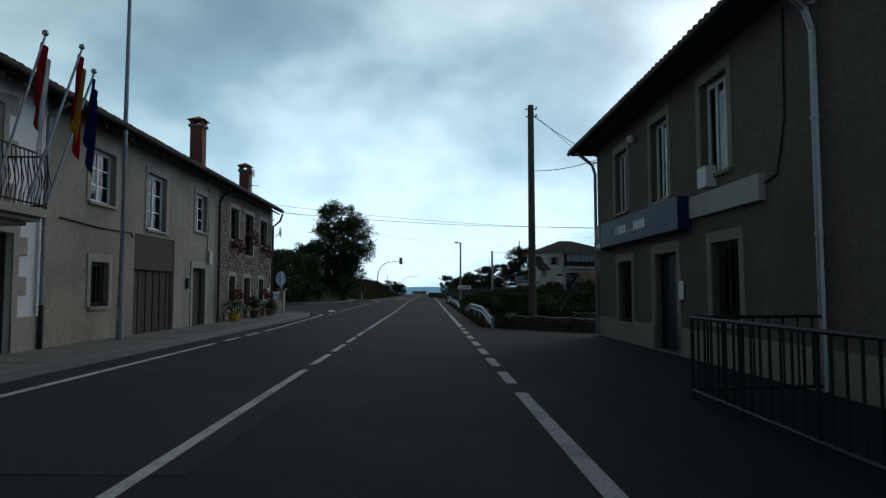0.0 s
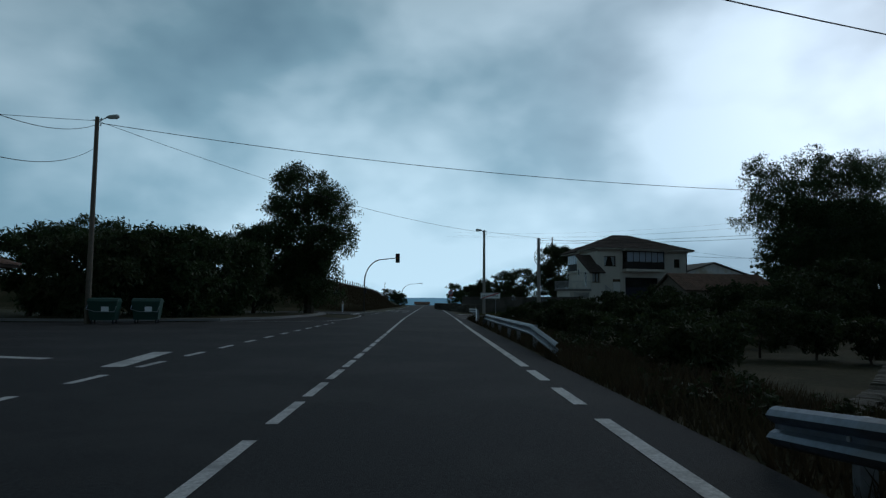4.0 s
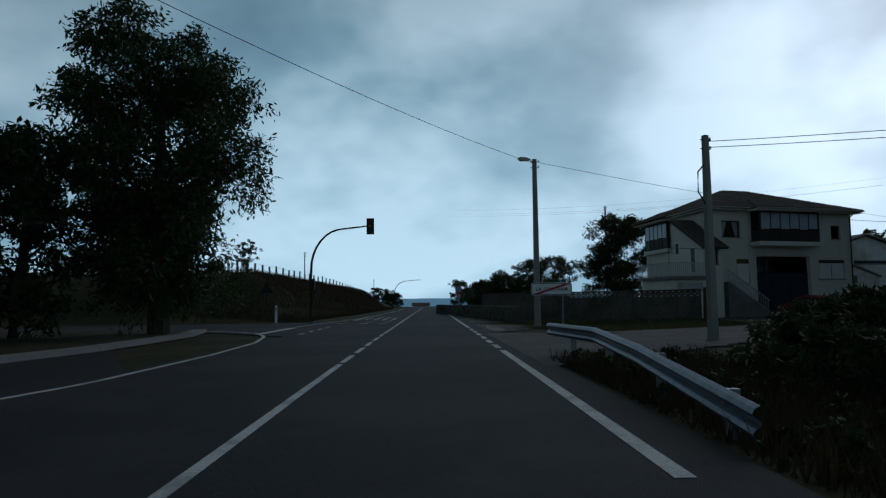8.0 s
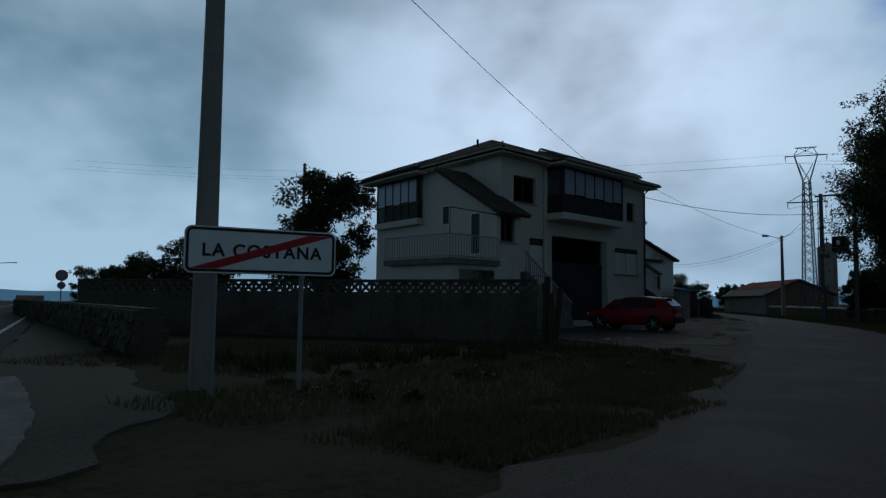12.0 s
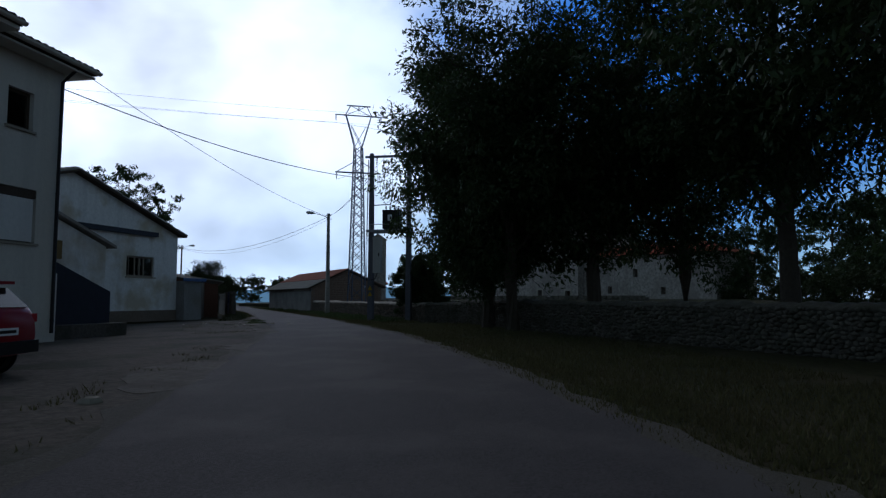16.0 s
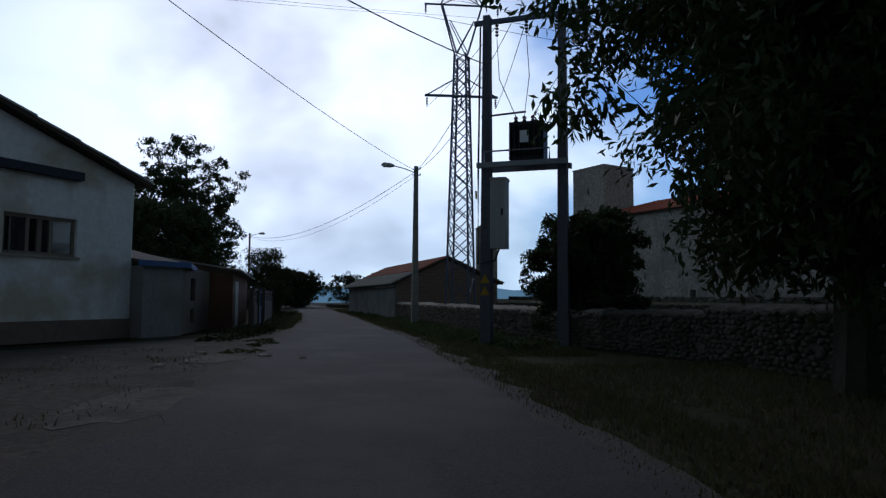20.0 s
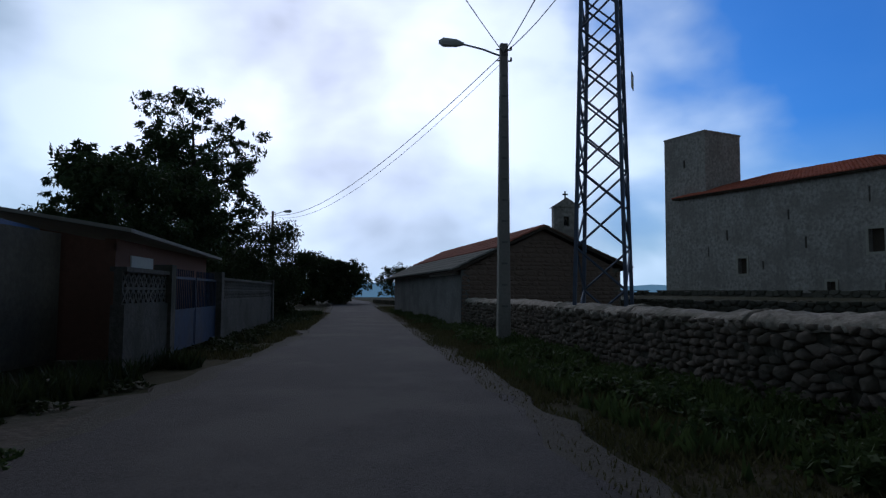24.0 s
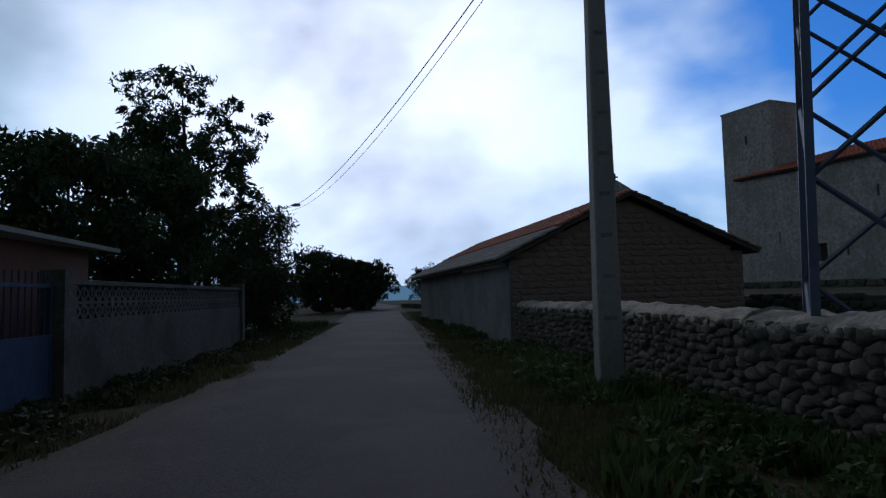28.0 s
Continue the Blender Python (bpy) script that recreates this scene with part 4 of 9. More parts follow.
tube(bm, [(11.6, -0.02, 4.9), (11.6, -0.16, 5.02), (11.6, -0.24, 4.92)], 0.015)
cyl(bm, (11.6, -0.24, 4.92), (11.6, -0.24, 4.66), 0.09, 0.06, 8)
part("lantern", bm, METAL_DARK, hall, "black iron wall lantern")
# its balcony
balcony = part("balcony", boxes((8.7, 13.5, -0.98, 0, 2.86, 3.02)), STONE_TRIM, hall, "stone balcony slab with an iron railing")
bm = bmesh.new()
for dz, ins in ((0.0, 0.12), (-0.09, 0.3)):
    box(bm, 8.7 + ins, 13.5 - ins, -0.98 + ins, 0, 2.77 + dz, 2.86 + dz)
part("moulding", bm, STONE_TRIM, balcony)
rail_pts = [(8.76, -0.02), (8.76, -0.92), (13.44, -0.92), (13.44, -0.02)]
for z in (3.1, 4.1):
    bm = bmesh.new()
    tube(bm, [(x, y, z) for x, y in rail_pts], 0.02, 6)
    part("rail", bm, METAL_DARK, balcony)
for (xa, ya), (xb, yb) in zip(rail_pts, rail_pts[1:]):
    L = math.hypot(xb - xa, yb - ya)
    for k in range(int(L / 0.13) + 1):
        f = k * 0.13 / L
        bm = bmesh.new()
        x, y = xa + (xb - xa) * f, ya + (yb - ya) * f
        ox, oy = (0, -0.09) if ya == yb else ((-0.06 if xa < 10 else 0.06), 0)
        tube(bm, [(x, y, 3.02), (x + ox * 0.3, y + oy * 0.3, 3.25), (x + ox, y + oy, 3.5), (x + ox * 0.2, y + oy * 0.2, 3.85), (x, y, 4.1)], 0.011, 5)
        part("baluster", bm, METAL_DARK, balcony)


def flag_pole(x, foot_z, tip, cols, label, seed):
    t = thing("flagpole", label, "flagpole", LEFT @ Matrix.Translation((x, -0.98, foot_z)), "flags on the balcony")
    tip = Vector(tip)
    bm = bmesh.new()
    cyl(bm, (0, 0, 0), tip, 0.03, 0.022, 8)
    part("pole", bm, STEEL, t)
    bm = bmesh.new()
    bmesh.ops.create_icosphere(bm, subdivisions=2, radius=0.06, matrix=Matrix.Translation(tip + Vector((0, 0, 0.05))))
    part("finial", bm, STEEL, t)
    rnd = random.Random(seed)
    # cloth that hangs in folds down along the pole
    cols_n, rows_n = 10, 9
    for ci, mat in enumerate(cols):
        bm = bmesh.new()
        g = []
        for r in range(rows_n + 1):
            fr = r / rows_n
            row = []
            for c in range(cols_n + 1):
                fc = (ci + c / cols_n) / len(cols)
                p = tip * (0.97 - 0.03 * fc) + Vector((0, 0, -1.2 * fr * (0.6 + 0.4 * fc) - fc * 0.4))
                spread_x = 0.2 * fc * (0.5 + 0.5 * fr)
                p += Vector((spread_x * 0.55, -0.1 * fc + 0.06 * math.sin(fc * 13 + fr * 2 + seed), 0.0)) - tip * (0.16 * fr)
                row.append(bm.verts.new(p))
            g.append(row)
        for r in range(rows_n):
            for c in range(cols_n):
                bm.faces.new((g[r][c], g[r][c + 1], g[r + 1][c + 1], g[r + 1][c]))
        bmesh.ops.solidify(bm, geom=bm.faces[:], thickness=0.008)
        part("cloth", bm, mat, t, smooth=True)
    return t


flag_pole(11.75, 3.15, (0.15, -0.7, 2.85), (FLAG_RED, WHITE_SIGN), "leaning steel pole with a red and white flag", 1)
flag_pole(12.75, 3.15, (0.5, -0.65, 3.1), (FLAG_RED, FLAG_YEL, FLAG_RED), "leaning steel pole with a red and yellow flag", 2)
flag_pole(13.35, 3.15, (0.5, -0.6, 2.8), (FLAG_BLUE,), "leaning steel pole with a dark blue flag", 3)

# beige house
ops = [(16.95, 18.3, 3.69, 5.1), (20.4, 21.85, 3.3, 5.05), (24.6, 25.85, 3.62, 5.03), (17.1, 18.05, 1.0, 2.16), (19.6, 22.65, 0.02, 3.1), (24.4, 25.75, 0.02, 2.25)]
beige = row_house("terraced_house", "old beige plastered house with worn windows and a plank garage door", 15.0, 27.3, PLASTER_BEIGE, ops, 2.2)
for o in ops[:3]:
    w = add_window(beige, *o, WHITE_PVC, 2, STONE_TRIM, True, WOOD_DARK, "worn white window with broken and missing panes", rows=3)
    rnd = random.Random(int(o[0]))
    for i in range(2):
        for r in range(3):
            if rnd.random() < 0.62:
                a = o[0] + 0.1 + (o[1] - o[0] - 0.2) * i / 2
                c = o[2] + 0.1 + (o[3] - o[2] - 0.2) * r / 3
                part("paper", boxes((a + 0.02, a + (o[1] - o[0] - 0.2) / 2 - 0.02, 0.185, 0.195, c + 0.02, c + (o[3] - o[2] - 0.2) / 3 - 0.02)), CURTAIN, w)
add_window(beige, *ops[3], WOOD_DARK, 1, STONE_TRIM, True, WOOD_DARK, "small dark barred window", bars=4)
gar = new("garage_door")
gar.parent = beige
gar["label"] = "weathered plank garage door under a dark board"
part("board", boxes((19.6, 22.65, 0.03, 0.1, 2.05, 3.1)), WOOD_DARK, gar, "dark wooden panel")
for k in range(17):
    x = 19.63 + k * 0.177
    part("plank", boxes((x, x + 0.165, 0.1 + 0.012 * (k % 3), 0.16, 0.03, 2.04)), WOOD_OLD, gar)
for z in (0.4, 1.6):
    part("batten", boxes((19.63, 22.62, 0.16, 0.2, z, z + 0.12)), WOOD_OLD, gar)
add_door(beige, *ops[5], WOOD_OLD, 5, STONE_TRIM, "weathered plank house door")
pipe(beige, [(27.15, -0.6, 5.55), (27.15, -0.2, 5.25), (27.15, -0.09, 5.0), (27.15, -0.09, 2.6), (27.15, -0.09, 0.1)], 0.055, METAL_DARK)
bm = bmesh.new()
tube(bm, [(15.6, -0.02, 3.12), (17.5, -0.03, 3.05), (19.3, -0.02, 3.08), (19.45, -0.02, 2.95)], 0.02)
part("cable", bm, METAL_DARK, beige)
bm = bmesh.new()
tube(bm, [(25.95, -0.03, 5.4), (26.0, -0.03, 4.0), (25.9, -0.03, 2.9)], 0.016)
part("cable", bm, METAL_DARK, beige)
part("meter_box", boxes((25.95, 26.25, -0.12, 0, 2.45, 2.95)), CREAM, beige, "grey meter box")
part("letter_box", boxes((23.75, 24.0, -0.1, 0, 1.5, 1.85)), METAL_DARK, beige)

# stone house
S_OPS = [(28.9, 30.2, 3.65, 5.06), (31.15, 32.65, 3.07, 5.04), (34.0, 35.45, 3.74, 5.04), (28.85, 29.75, 0.96, 2.04), (31.15, 32.2, 0.76, 2.02), (33.85, 34.8, 0.95, 2.0)]
stone = row_house("stone_house", "rubble stone house with flower boxes at its windows", 27.3, 36.5, MORTAR, S_OPS, 2.2)
trims = []
for i, o in enumerate(S_OPS):
    add_window(stone, *o, WOOD_DARK, 2, STONE_TRIM, True, WOOD_DARK, "brown wooden window in a cut stone surround", rows=2)
    trims.append((o[0] - 0.19, o[1] + 0.19, o[2] - 0.09, o[3] + 0.22))
for k in range(13):
    w = 0.62 if k % 2 else 0.42
    part("quoin", boxes((36.5 - w, 36.53, -0.055, 0.3, 0.02 + 0.45 * k, 0.45 + 0.45 * k)), STONE_TRIM, stone)
pipe(stone, [(36.38, -0.62, 5.6), (36.3, -0.5, 5.2), (36.3, -0.14, 4.9), (36.3, -0.12, 2.5), (36.3, -0.12, 0.1)], 0.055, METAL_DARK)
chimney(stone, 29.6, 1.7, 6.4, 8.7, 0.54)
chimney(stone, 36.0, 1.35, 6.4, 7.85, 0.5)
bm = bmesh.new()
cyl(bm, (36.0, 1.0, 6.2), (36.0, 1.0, 8.0), 0.025, seg=6)
cyl(bm, (35.6, 1.0, 7.85), (36.6, 1.0, 7.85), 0.018, seg=5)
cyl(bm, (35.9, 0.6, 7.1), (35.9, 1.5, 7.1), 0.012, seg=5)
for k in range(7):
    cyl(bm, (35.62 + 0.15 * k, 1.0, 7.85 - 0.22), (35.62 + 0.15 * k, 1.0, 7.85 + 0.22), 0.012, seg=4)
part("aerial", bm, METAL_DARK, stone, "television aerial on a thin mast")
bm = bmesh.new()
for r in range(5):
    cyl(bm, (36.4, -0.5 - 0.012 * r, 4.6), (36.4, -0.512 - 0.012 * r, 4.6), 0.3 - 0.05 * r, 0.28 - 0.05 * r, 14)
tube(bm, [(36.4, -0.05, 4.45), (36.4, -0.3, 4.45), (36.4, -0.5, 4.6)], 0.02)
part("satellite_dish", bm, WHITE_PVC, stone, "pale satellite dish")
part("notice", boxes((35.35, 35.75, -0.09, -0.06, 1.0, 1.55)), WHITE_SIGN, stone, "small white notice plate")
flower_box(28.95, 30.15, 3.4, LEFT, FLOWER_PINK, "window box with hanging magenta geraniums", 0.45, 11)
flower_box(31.2, 32.6, 4.0, LEFT, FLOWER_PINK, "window box with hanging magenta geraniums", 0.55, 12)
flower_box(34.05, 35.4, 3.5, LEFT, FLOWER_PINK, "window box with hanging magenta geraniums", 0.5, 13)
flower_box(28.9, 29.8, 1.2, LEFT, FLOWER_RED, "window box with red geraniums", 0.2, 14)
flower_box(31.3, 32.2, 0.82, LEFT, FLOWER_PINK, "window box with dark magenta geraniums", 0.3, 15)
flower_box(33.9, 34.75, 1.2, LEFT, FLOWER_RED, "window box with red geraniums", 0.2, 16)


def pot(x, mat, label, r=0.2, h=0.3, seed=1):
    t = thing("flower_pot", label, "flower pot", LEFT @ Matrix.Translation((x, -0.42, 0.14)))
    bm = bmesh.new()
    cyl(bm, (0, 0, 0), (0, 0, h), r * 0.75, r, 12)
    cyl(bm, (0, 0, h), (0, 0, h + 0.04), r * 1.08, r * 1.08, 12)
    part("pot", bm, mat, t)
    rnd = random.Random(seed)
    v, f = [], []
    for k in range(220):
        d = Vector((rnd.gauss(0, 1), rnd.gauss(0, 1), rnd.gauss(0.2, 1))).normalized() * rnd.uniform(0.3, 1) * r * 1.7
        add_leaf(v, f, Vector((0, 0, h + r * 1.2)) + d, 0.06, rnd)
    me = bpy.data.meshes.new("leaves")
    me.from_pydata(v, [], f)
    me.materials.append(LEAF)
    new("leaves", me).parent = t
    return t


pot(28.3, YELLOW, "round yellow tub with low leaves by the house wall", 0.24, 0.3, 4)
pot(31.7, BRICK_I, "dark pot with a round green bush", 0.26, 0.3, 5)
pot(34.6, BRICK_I, "clay pot with a green plant", 0.2, 0.25, 6)
pot(35.1, BRICK_I, "clay pot with a green plant", 0.18, 0.22, 7)

# pavement with kerb stones
walk_poly = [(-9.85, -8), (-7.95, -8), (-7.9, 12), (-7.85, 30), (-7.85, 36.5), (-8.2, 38.6), (-9.2, 39.9), (-11.2, 40.6), (-13.5, 40.6), (-13.5, 38), (-9.85, 36.6)]
bm = bmesh.new()
prism(bm, walk_poly, -0.2, 0.135)
pavement = single("pavement", bm, PAVE, "worn concrete pavement in front of the houses", "pavement", ROAD, kind="structure")
edge = [Vector((x, y, 0)) for x, y in walk_poly[1:9]]
n_k = 0
for p, q in zip(edge, edge[1:]):
    L = (q - p).length
    k = max(1, round(L / 1.0))
    for i in range(k):
        a, b = p.lerp(q, i / k), p.lerp(q, (i + 1) / k)
        d = (b - a).normalized()
        side = Vector((d.y, -d.x, 0))
        bm = bmesh.new()
        e = [a + d * 0.006, b - d * 0.006]
        slab(bm, [e[0], e[1], e[1] + side * 0.14, e[0] + side * 0.14], (0, 0, 0.145))
        part("kerb", bm, KERB, pavement)
        n_k += 1
for s in np.arange(-6, 36, 3.0):
    part("joint", boxes((-9.84, -7.97, s, s + 0.012, 0.1, 0.139)), METAL_DARK, pavement)


def street_lamp(l, s, h, label):
    t = thing("street_lamp", label, "street lamp", on_road(l, s, 0.13))
    bm = bmesh.new()
    cyl(bm, (0, 0, 0), (0, 0, 0.9), 0.09, 0.085, 12)
    part("base", bm, STEEL_DULL, t)
    bm = bmesh.new()
    tube(bm, [(0, 0, 0.9), (0, 0, h * 0.5), (0.02, 0, h - 0.8), (0.5, 0, h)], [0.075, 0.06, 0.045, 0.035], 10)
    part("pole", bm, STEEL_DULL, t)
    part("hatch", boxes((-0.05, 0.05, -0.1, -0.085, 0.5, 0.8)), STEEL, t)
    bm = bmesh.new()
    cyl(bm, (0.45, 0, h - 0.02), (1.05, 0, h + 0.06), 0.07, 0.12, 10)
    part("lamp_head", bm, STEEL, t)


street_lamp(-9.3, 17.6, 10.5, "tall grey steel street lamp on the pavement")

# garden wall, pillar and low house behind
gw = thing("garden_wall", "low rubble garden wall with an iron railing and a pillar", "wall", ROAD)
part("core", boxes((-10.15, -9.9, 36.55, 39.6, 0, 0.8)), MORTAR, gw)
stone_courses(gw, Matrix.Translation((-9.9, 0, 0)) @ Matrix.Rotation(radians(90), 4, "Z"), 36.55, 39.55, 0.13, 0.8, [], STONE, STONE_I, (0.4, 0.22), 60, 8)
part("pillar", boxes((-10.2, -9.8, 39.55, 39.95, 0, 1.45)), STONE_TRIM, gw)
part("cap", boxes((-10.28, -9.72, 39.47, 40.03, 1.45, 1.55)), CONCRETE, gw)
for k in range(12):
    bm = bmesh.new()
    cyl(bm, (-10.02, 36.8 + 0.23 * k, 0.8), (-10.02, 36.8 + 0.23 * k, 1.35), 0.012, seg=5)
    part("bar", bm, WHITE_PVC, gw)
part("rail", boxes((-10.04, -10.0, 36.6, 39.5, 1.3, 1.34)), WHITE_PVC, gw)
low = thing("bungalow", "low brown house with a weathered tiled hip roof and dark porch", "house", ROAD @ rz(-26.0, 48.8, 0, 4))
part("wall", wall_mesh(0, 9, 0, 2.5, 0.3, [(1.2, 2.2, 0.9, 2.0), (4, 5, 0.05, 2.1)], 2.0), PLASTER_BANK, low)
part("wall", boxes((0, 0.3, 2.3, 7, 0, 2.5)), PLASTER_BANK, low)
part("wall", boxes((8.7, 9, 2.3, 7, 0, 2.5)), PLASTER_BANK, low)
part("wall", boxes((0.3, 8.7, 6.7, 7, 0, 2.5)), PLASTER_BANK, low)
add_window(low, 1.2, 2.2, 0.9, 2.0, WOOD_BROWN, 2, y=2.0)
add_door(low, 4, 5, 0.05, 2.1, WOOD_BROWN, 4, y=2.0)
for x in (0.2, 3.0, 6.0, 8.7):
    part("post", boxes((x, x + 0.14, 0.1, 0.24, 0, 2.45)), WOOD_DARK, low)
roof_face(low, (-0.5, -0.4, 2.45), (9.5, -0.4, 2.45), (0, 4.0, 1.3), 3.2, 6.8, TILE_BROWN)
roof_face(low, (9.5, 7.5, 2.45), (-0.5, 7.5, 2.45), (0, -4.0, 1.3), 3.2, 6.8, TILE_BROWN)
roof_face(low, (-0.5, 7.5, 2.45), (-0.5, -0.4, 2.45), (3.2, 0, 1.3), 3.9, 4.0, TILE_BROWN)
roof_face(low, (9.5, -0.4, 2.45), (9.5, 7.5, 2.45), (-3.2, 0, 1.3), 3.9, 4.0, TILE_BROWN)


def octagon(bm, r, z, y0, y1):
    a = [bm.verts.new((r * math.cos(math.pi / 8 + k * math.pi / 4), y0, z + r * math.sin(math.pi / 8 + k * math.pi / 4))) for k in range(8)]
    b = [bm.verts.new((v.co.x, y1, v.co.z)) for v in a]
    bm.faces.new(a)
    bm.faces.new(list(reversed(b)))
    for k in range(8):
        bm.faces.new((a[k], a[(k + 1) % 8], b[(k + 1) % 8], b[k]))


stop = thing("stop_sign", "grey back of an octagonal stop sign on a steel post", "road sign", on_road(-10.1, 40.1, 0.13, 60))
bm = bmesh.new()
octagon(bm, 0.46, 2.0, 0.0, 0.015)
plate = part("plate", bm, GREY_SIGN, stop)
bm = bmesh.new()
octagon(bm, 0.45, 2.0, 0.016, 0.02)
part("face", bm, RED_SIGN, plate, "red sign face")
part("post", boxes((-0.04, 0.04, -0.05, -0.01, 0, 2.45)), STEEL, stop)
for z in (1.8, 2.2):
    part("clamp", boxes((-0.14, 0.14, -0.01, 0.0, z, z + 0.05)), STEEL, stop)


def waste_bin(l, s, deg, label):
    t = thing("waste_container", label, "waste container", on_road(l, s, 0, deg), "bins by the side road")
    bm = bmesh.new()
    lo, hi = [(-0.58, -0.4), (0.58, -0.4), (0.58, 0.4), (-0.58, 0.4)], [(-0.68, -0.5), (0.68, -0.5), (0.68, 0.5), (-0.68, 0.5)]
    a, b = [bm.verts.new((*p, 0.2)) for p in lo], [bm.verts.new((*p, 1.1)) for p in hi]
    bm.faces.new(list(reversed(a)))
    bm.faces.new(b)
    for i in range(4):
        bm.faces.new((a[i], a[(i + 1) % 4], b[(i + 1) % 4], b[i]))
    body = part("body", bm, BIN_GREEN, t)
    part("rim", boxes((-0.71, 0.71, -0.53, 0.53, 1.1, 1.15)), BIN_GREEN, t)
    bm = bmesh.new()
    n = 6
    rows = []
    for k in range(n + 1):
        y = -0.53 + 1.06 * k / n
        z = 1.15 + 0.16 * math.sin(math.pi * k / n) ** 0.7 if 0 < k < n else 1.15
        rows.append([bm.verts.new((x, y, z)) for x in (-0.7, 0.7)])
    for p, q in zip(rows, rows[1:]):
        bm.faces.new((p[0], p[1], q[1], q[0]))
    bm.faces.new([r[0] for r in rows])
    bm.faces.new([r[1] for r in reversed(rows)])
    part("lid", bm, BIN_GREEN, t)
    for x in (-0.5, 0.5):
        for y in (-0.33, 0.33):
            bm = bmesh.new()
            cyl(bm, (x - 0.03, y, 0.1), (x + 0.03, y, 0.1), 0.1, seg=10)
            part("wheel", bm, RUBBER, t)
            part("fork", boxes((x - 0.045, x + 0.045, y - 0.02, y + 0.02, 0.1, 0.22)), STEEL_DULL, t)
    bm = bmesh.new()
    tube(bm, [(-0.66, -0.5, 0.95), (-0.7, -0.62, 0.75), (-0.3, -0.6, 0.62), (0.6, -0.58, 0.62), (0.66, -0.52, 0.9)], 0.018)
    part("handle", bm, STEEL, t)
    part("sticker", boxes((-0.05, 0.3, -0.475, -0.468, 0.6, 0.95)), WHITE_SIGN, body, "pale information sticker")


waste_bin(-18.35, 66.2, 12, "dark green wheeled waste container with a steel bar")
waste_bin(-16.7, 67.4, 12, "dark green wheeled waste container")

# far kerb island with its raised edge
isl = [(-26, 69.2), (-19.8, 69.4), (-14.6, 72.6), (-12.3, 78), (-11.4, 86), (-11.6, 94), (-12.6, 98.6), (-16, 99.2), (-34, 98), (-46, 68)]
bm = bmesh.new()
prism(bm, isl, -0.2, 0.1)
verge = single("verge", bm, GRASS, "grass verge behind a low kerb", "ground", ROAD, kind="structure")
for p, q in zip(isl[:7], isl[1:7]):
    p, q = Vector((*p, 0)), Vector((*q, 0))
    k = max(1, round((q - p).length))
    for i in range(k):
        a, b = p.lerp(q, i / k), p.lerp(q, (i + 1) / k)
        d = (b - a).normalized()
        side = Vector((-d.y, d.x, 0))
        bm = bmesh.new()
        slab(bm, [a + d * 0.006 - side * 0.1, b - d * 0.006 - side * 0.1, b - d * 0.006 + side * 0.5, a + d * 0.006 + side * 0.5], (0, 0, 0.14))
        part("kerb", bm, KERB, verge)


# ---- road paint ----
def strip(name, s0, s1, l0, l1, w, label="", z=0.006):
    a, b, c, d = (at_road(l0 - w / 2, s0), at_road(l0 + w / 2, s0), at_road(l1 + w / 2, s1), at_road(l1 - w / 2, s1))
    bm = bmesh.new()
    bm.faces.new([bm.verts.new((p.x, p.y, z)) for p in (a, b, c, d)])
    part(name, bm, PAINT, road)


def centre(s):
    return -3.45 - 0.35 * smooth(40, 90, s)


def right_edge(s):
    return 0.0 + 0.1 * smooth(60, 90, s)


def left_edge(s):
    return -6.95 - 0.45 * smooth(25, 60, s)


def painted(f, s0, s1, w, dash=0, gap=0):
    s = s0
    while s < s1 - 0.05:
        e = min(s1, s + (dash or 6.0))
        strip("road_marking", s, e, f(s), f(e), w)
        s = e + gap


for s0, s1, dash, gap in CENTRE_RUNS:
    painted(centre, s0, s1, 0.13, dash, gap)
for s0, s1, dash, gap in RIGHT_RUNS:
    painted(right_edge, s0, s1, 0.17, dash, gap)
for s0, s1, dash, gap in LEFT_RUNS:
    painted(left_edge, s0, s1, 0.15, dash, gap)


def curve_line(pts, w):
    q = resample(pts, max(4, int(len(pts) * 4)))
    bm = bmesh.new()
    vs = []
    for i, p in enumerate(q):
        d = (Vector(q[min(i + 1, len(q) - 1)]) - Vector(q[max(i - 1, 0)])).normalized()
        side = Vector((-d.y, d.x)) * w / 2
        vs.append([bm.verts.new((*(ROAD @ Vector((p[0] + k * side.x, p[1] + k * side.y, 0)))[:2], 0.007)) for k in (-1, 1)])
    for a, b in zip(vs, vs[1:]):
        bm.faces.new((a[0], a[1], b[1], b[0]))
    part("road_marking", bm, PAINT, road)


curve_line([(-7.0, 27), (-7.2, 34), (-7.35, 38.6), (-7.7, 40.0), (-8.4, 41.2), (-10.4, 42.4), (-13.5, 43.0)], 0.14)
curve_line([(-14, 70.6), (-11, 72.2), (-8.4, 73.6), (-7.6, 78), (-7.5, 84), (-7.75, 89.4), (-8.5, 93.6), (-9.6, 96.6), (-11.6, 98.9), (-15, 100)], 0.14)
curve_line([(-9.4, 104.0), (-8.9, 110), (-8.0, 120), (-7.4, 135), (-7.2, 160), (-7.2, 200)], 0.13)
curve_line([(-7.7, 44.6), (-8.2, 48.2)], 0.42)
curve_line([(-9.3, 95.6), (-9.2, 102.8)], 0.4)
curve_line([(-9.8, 46.2), (-11.9, 46.8)], 0.35)
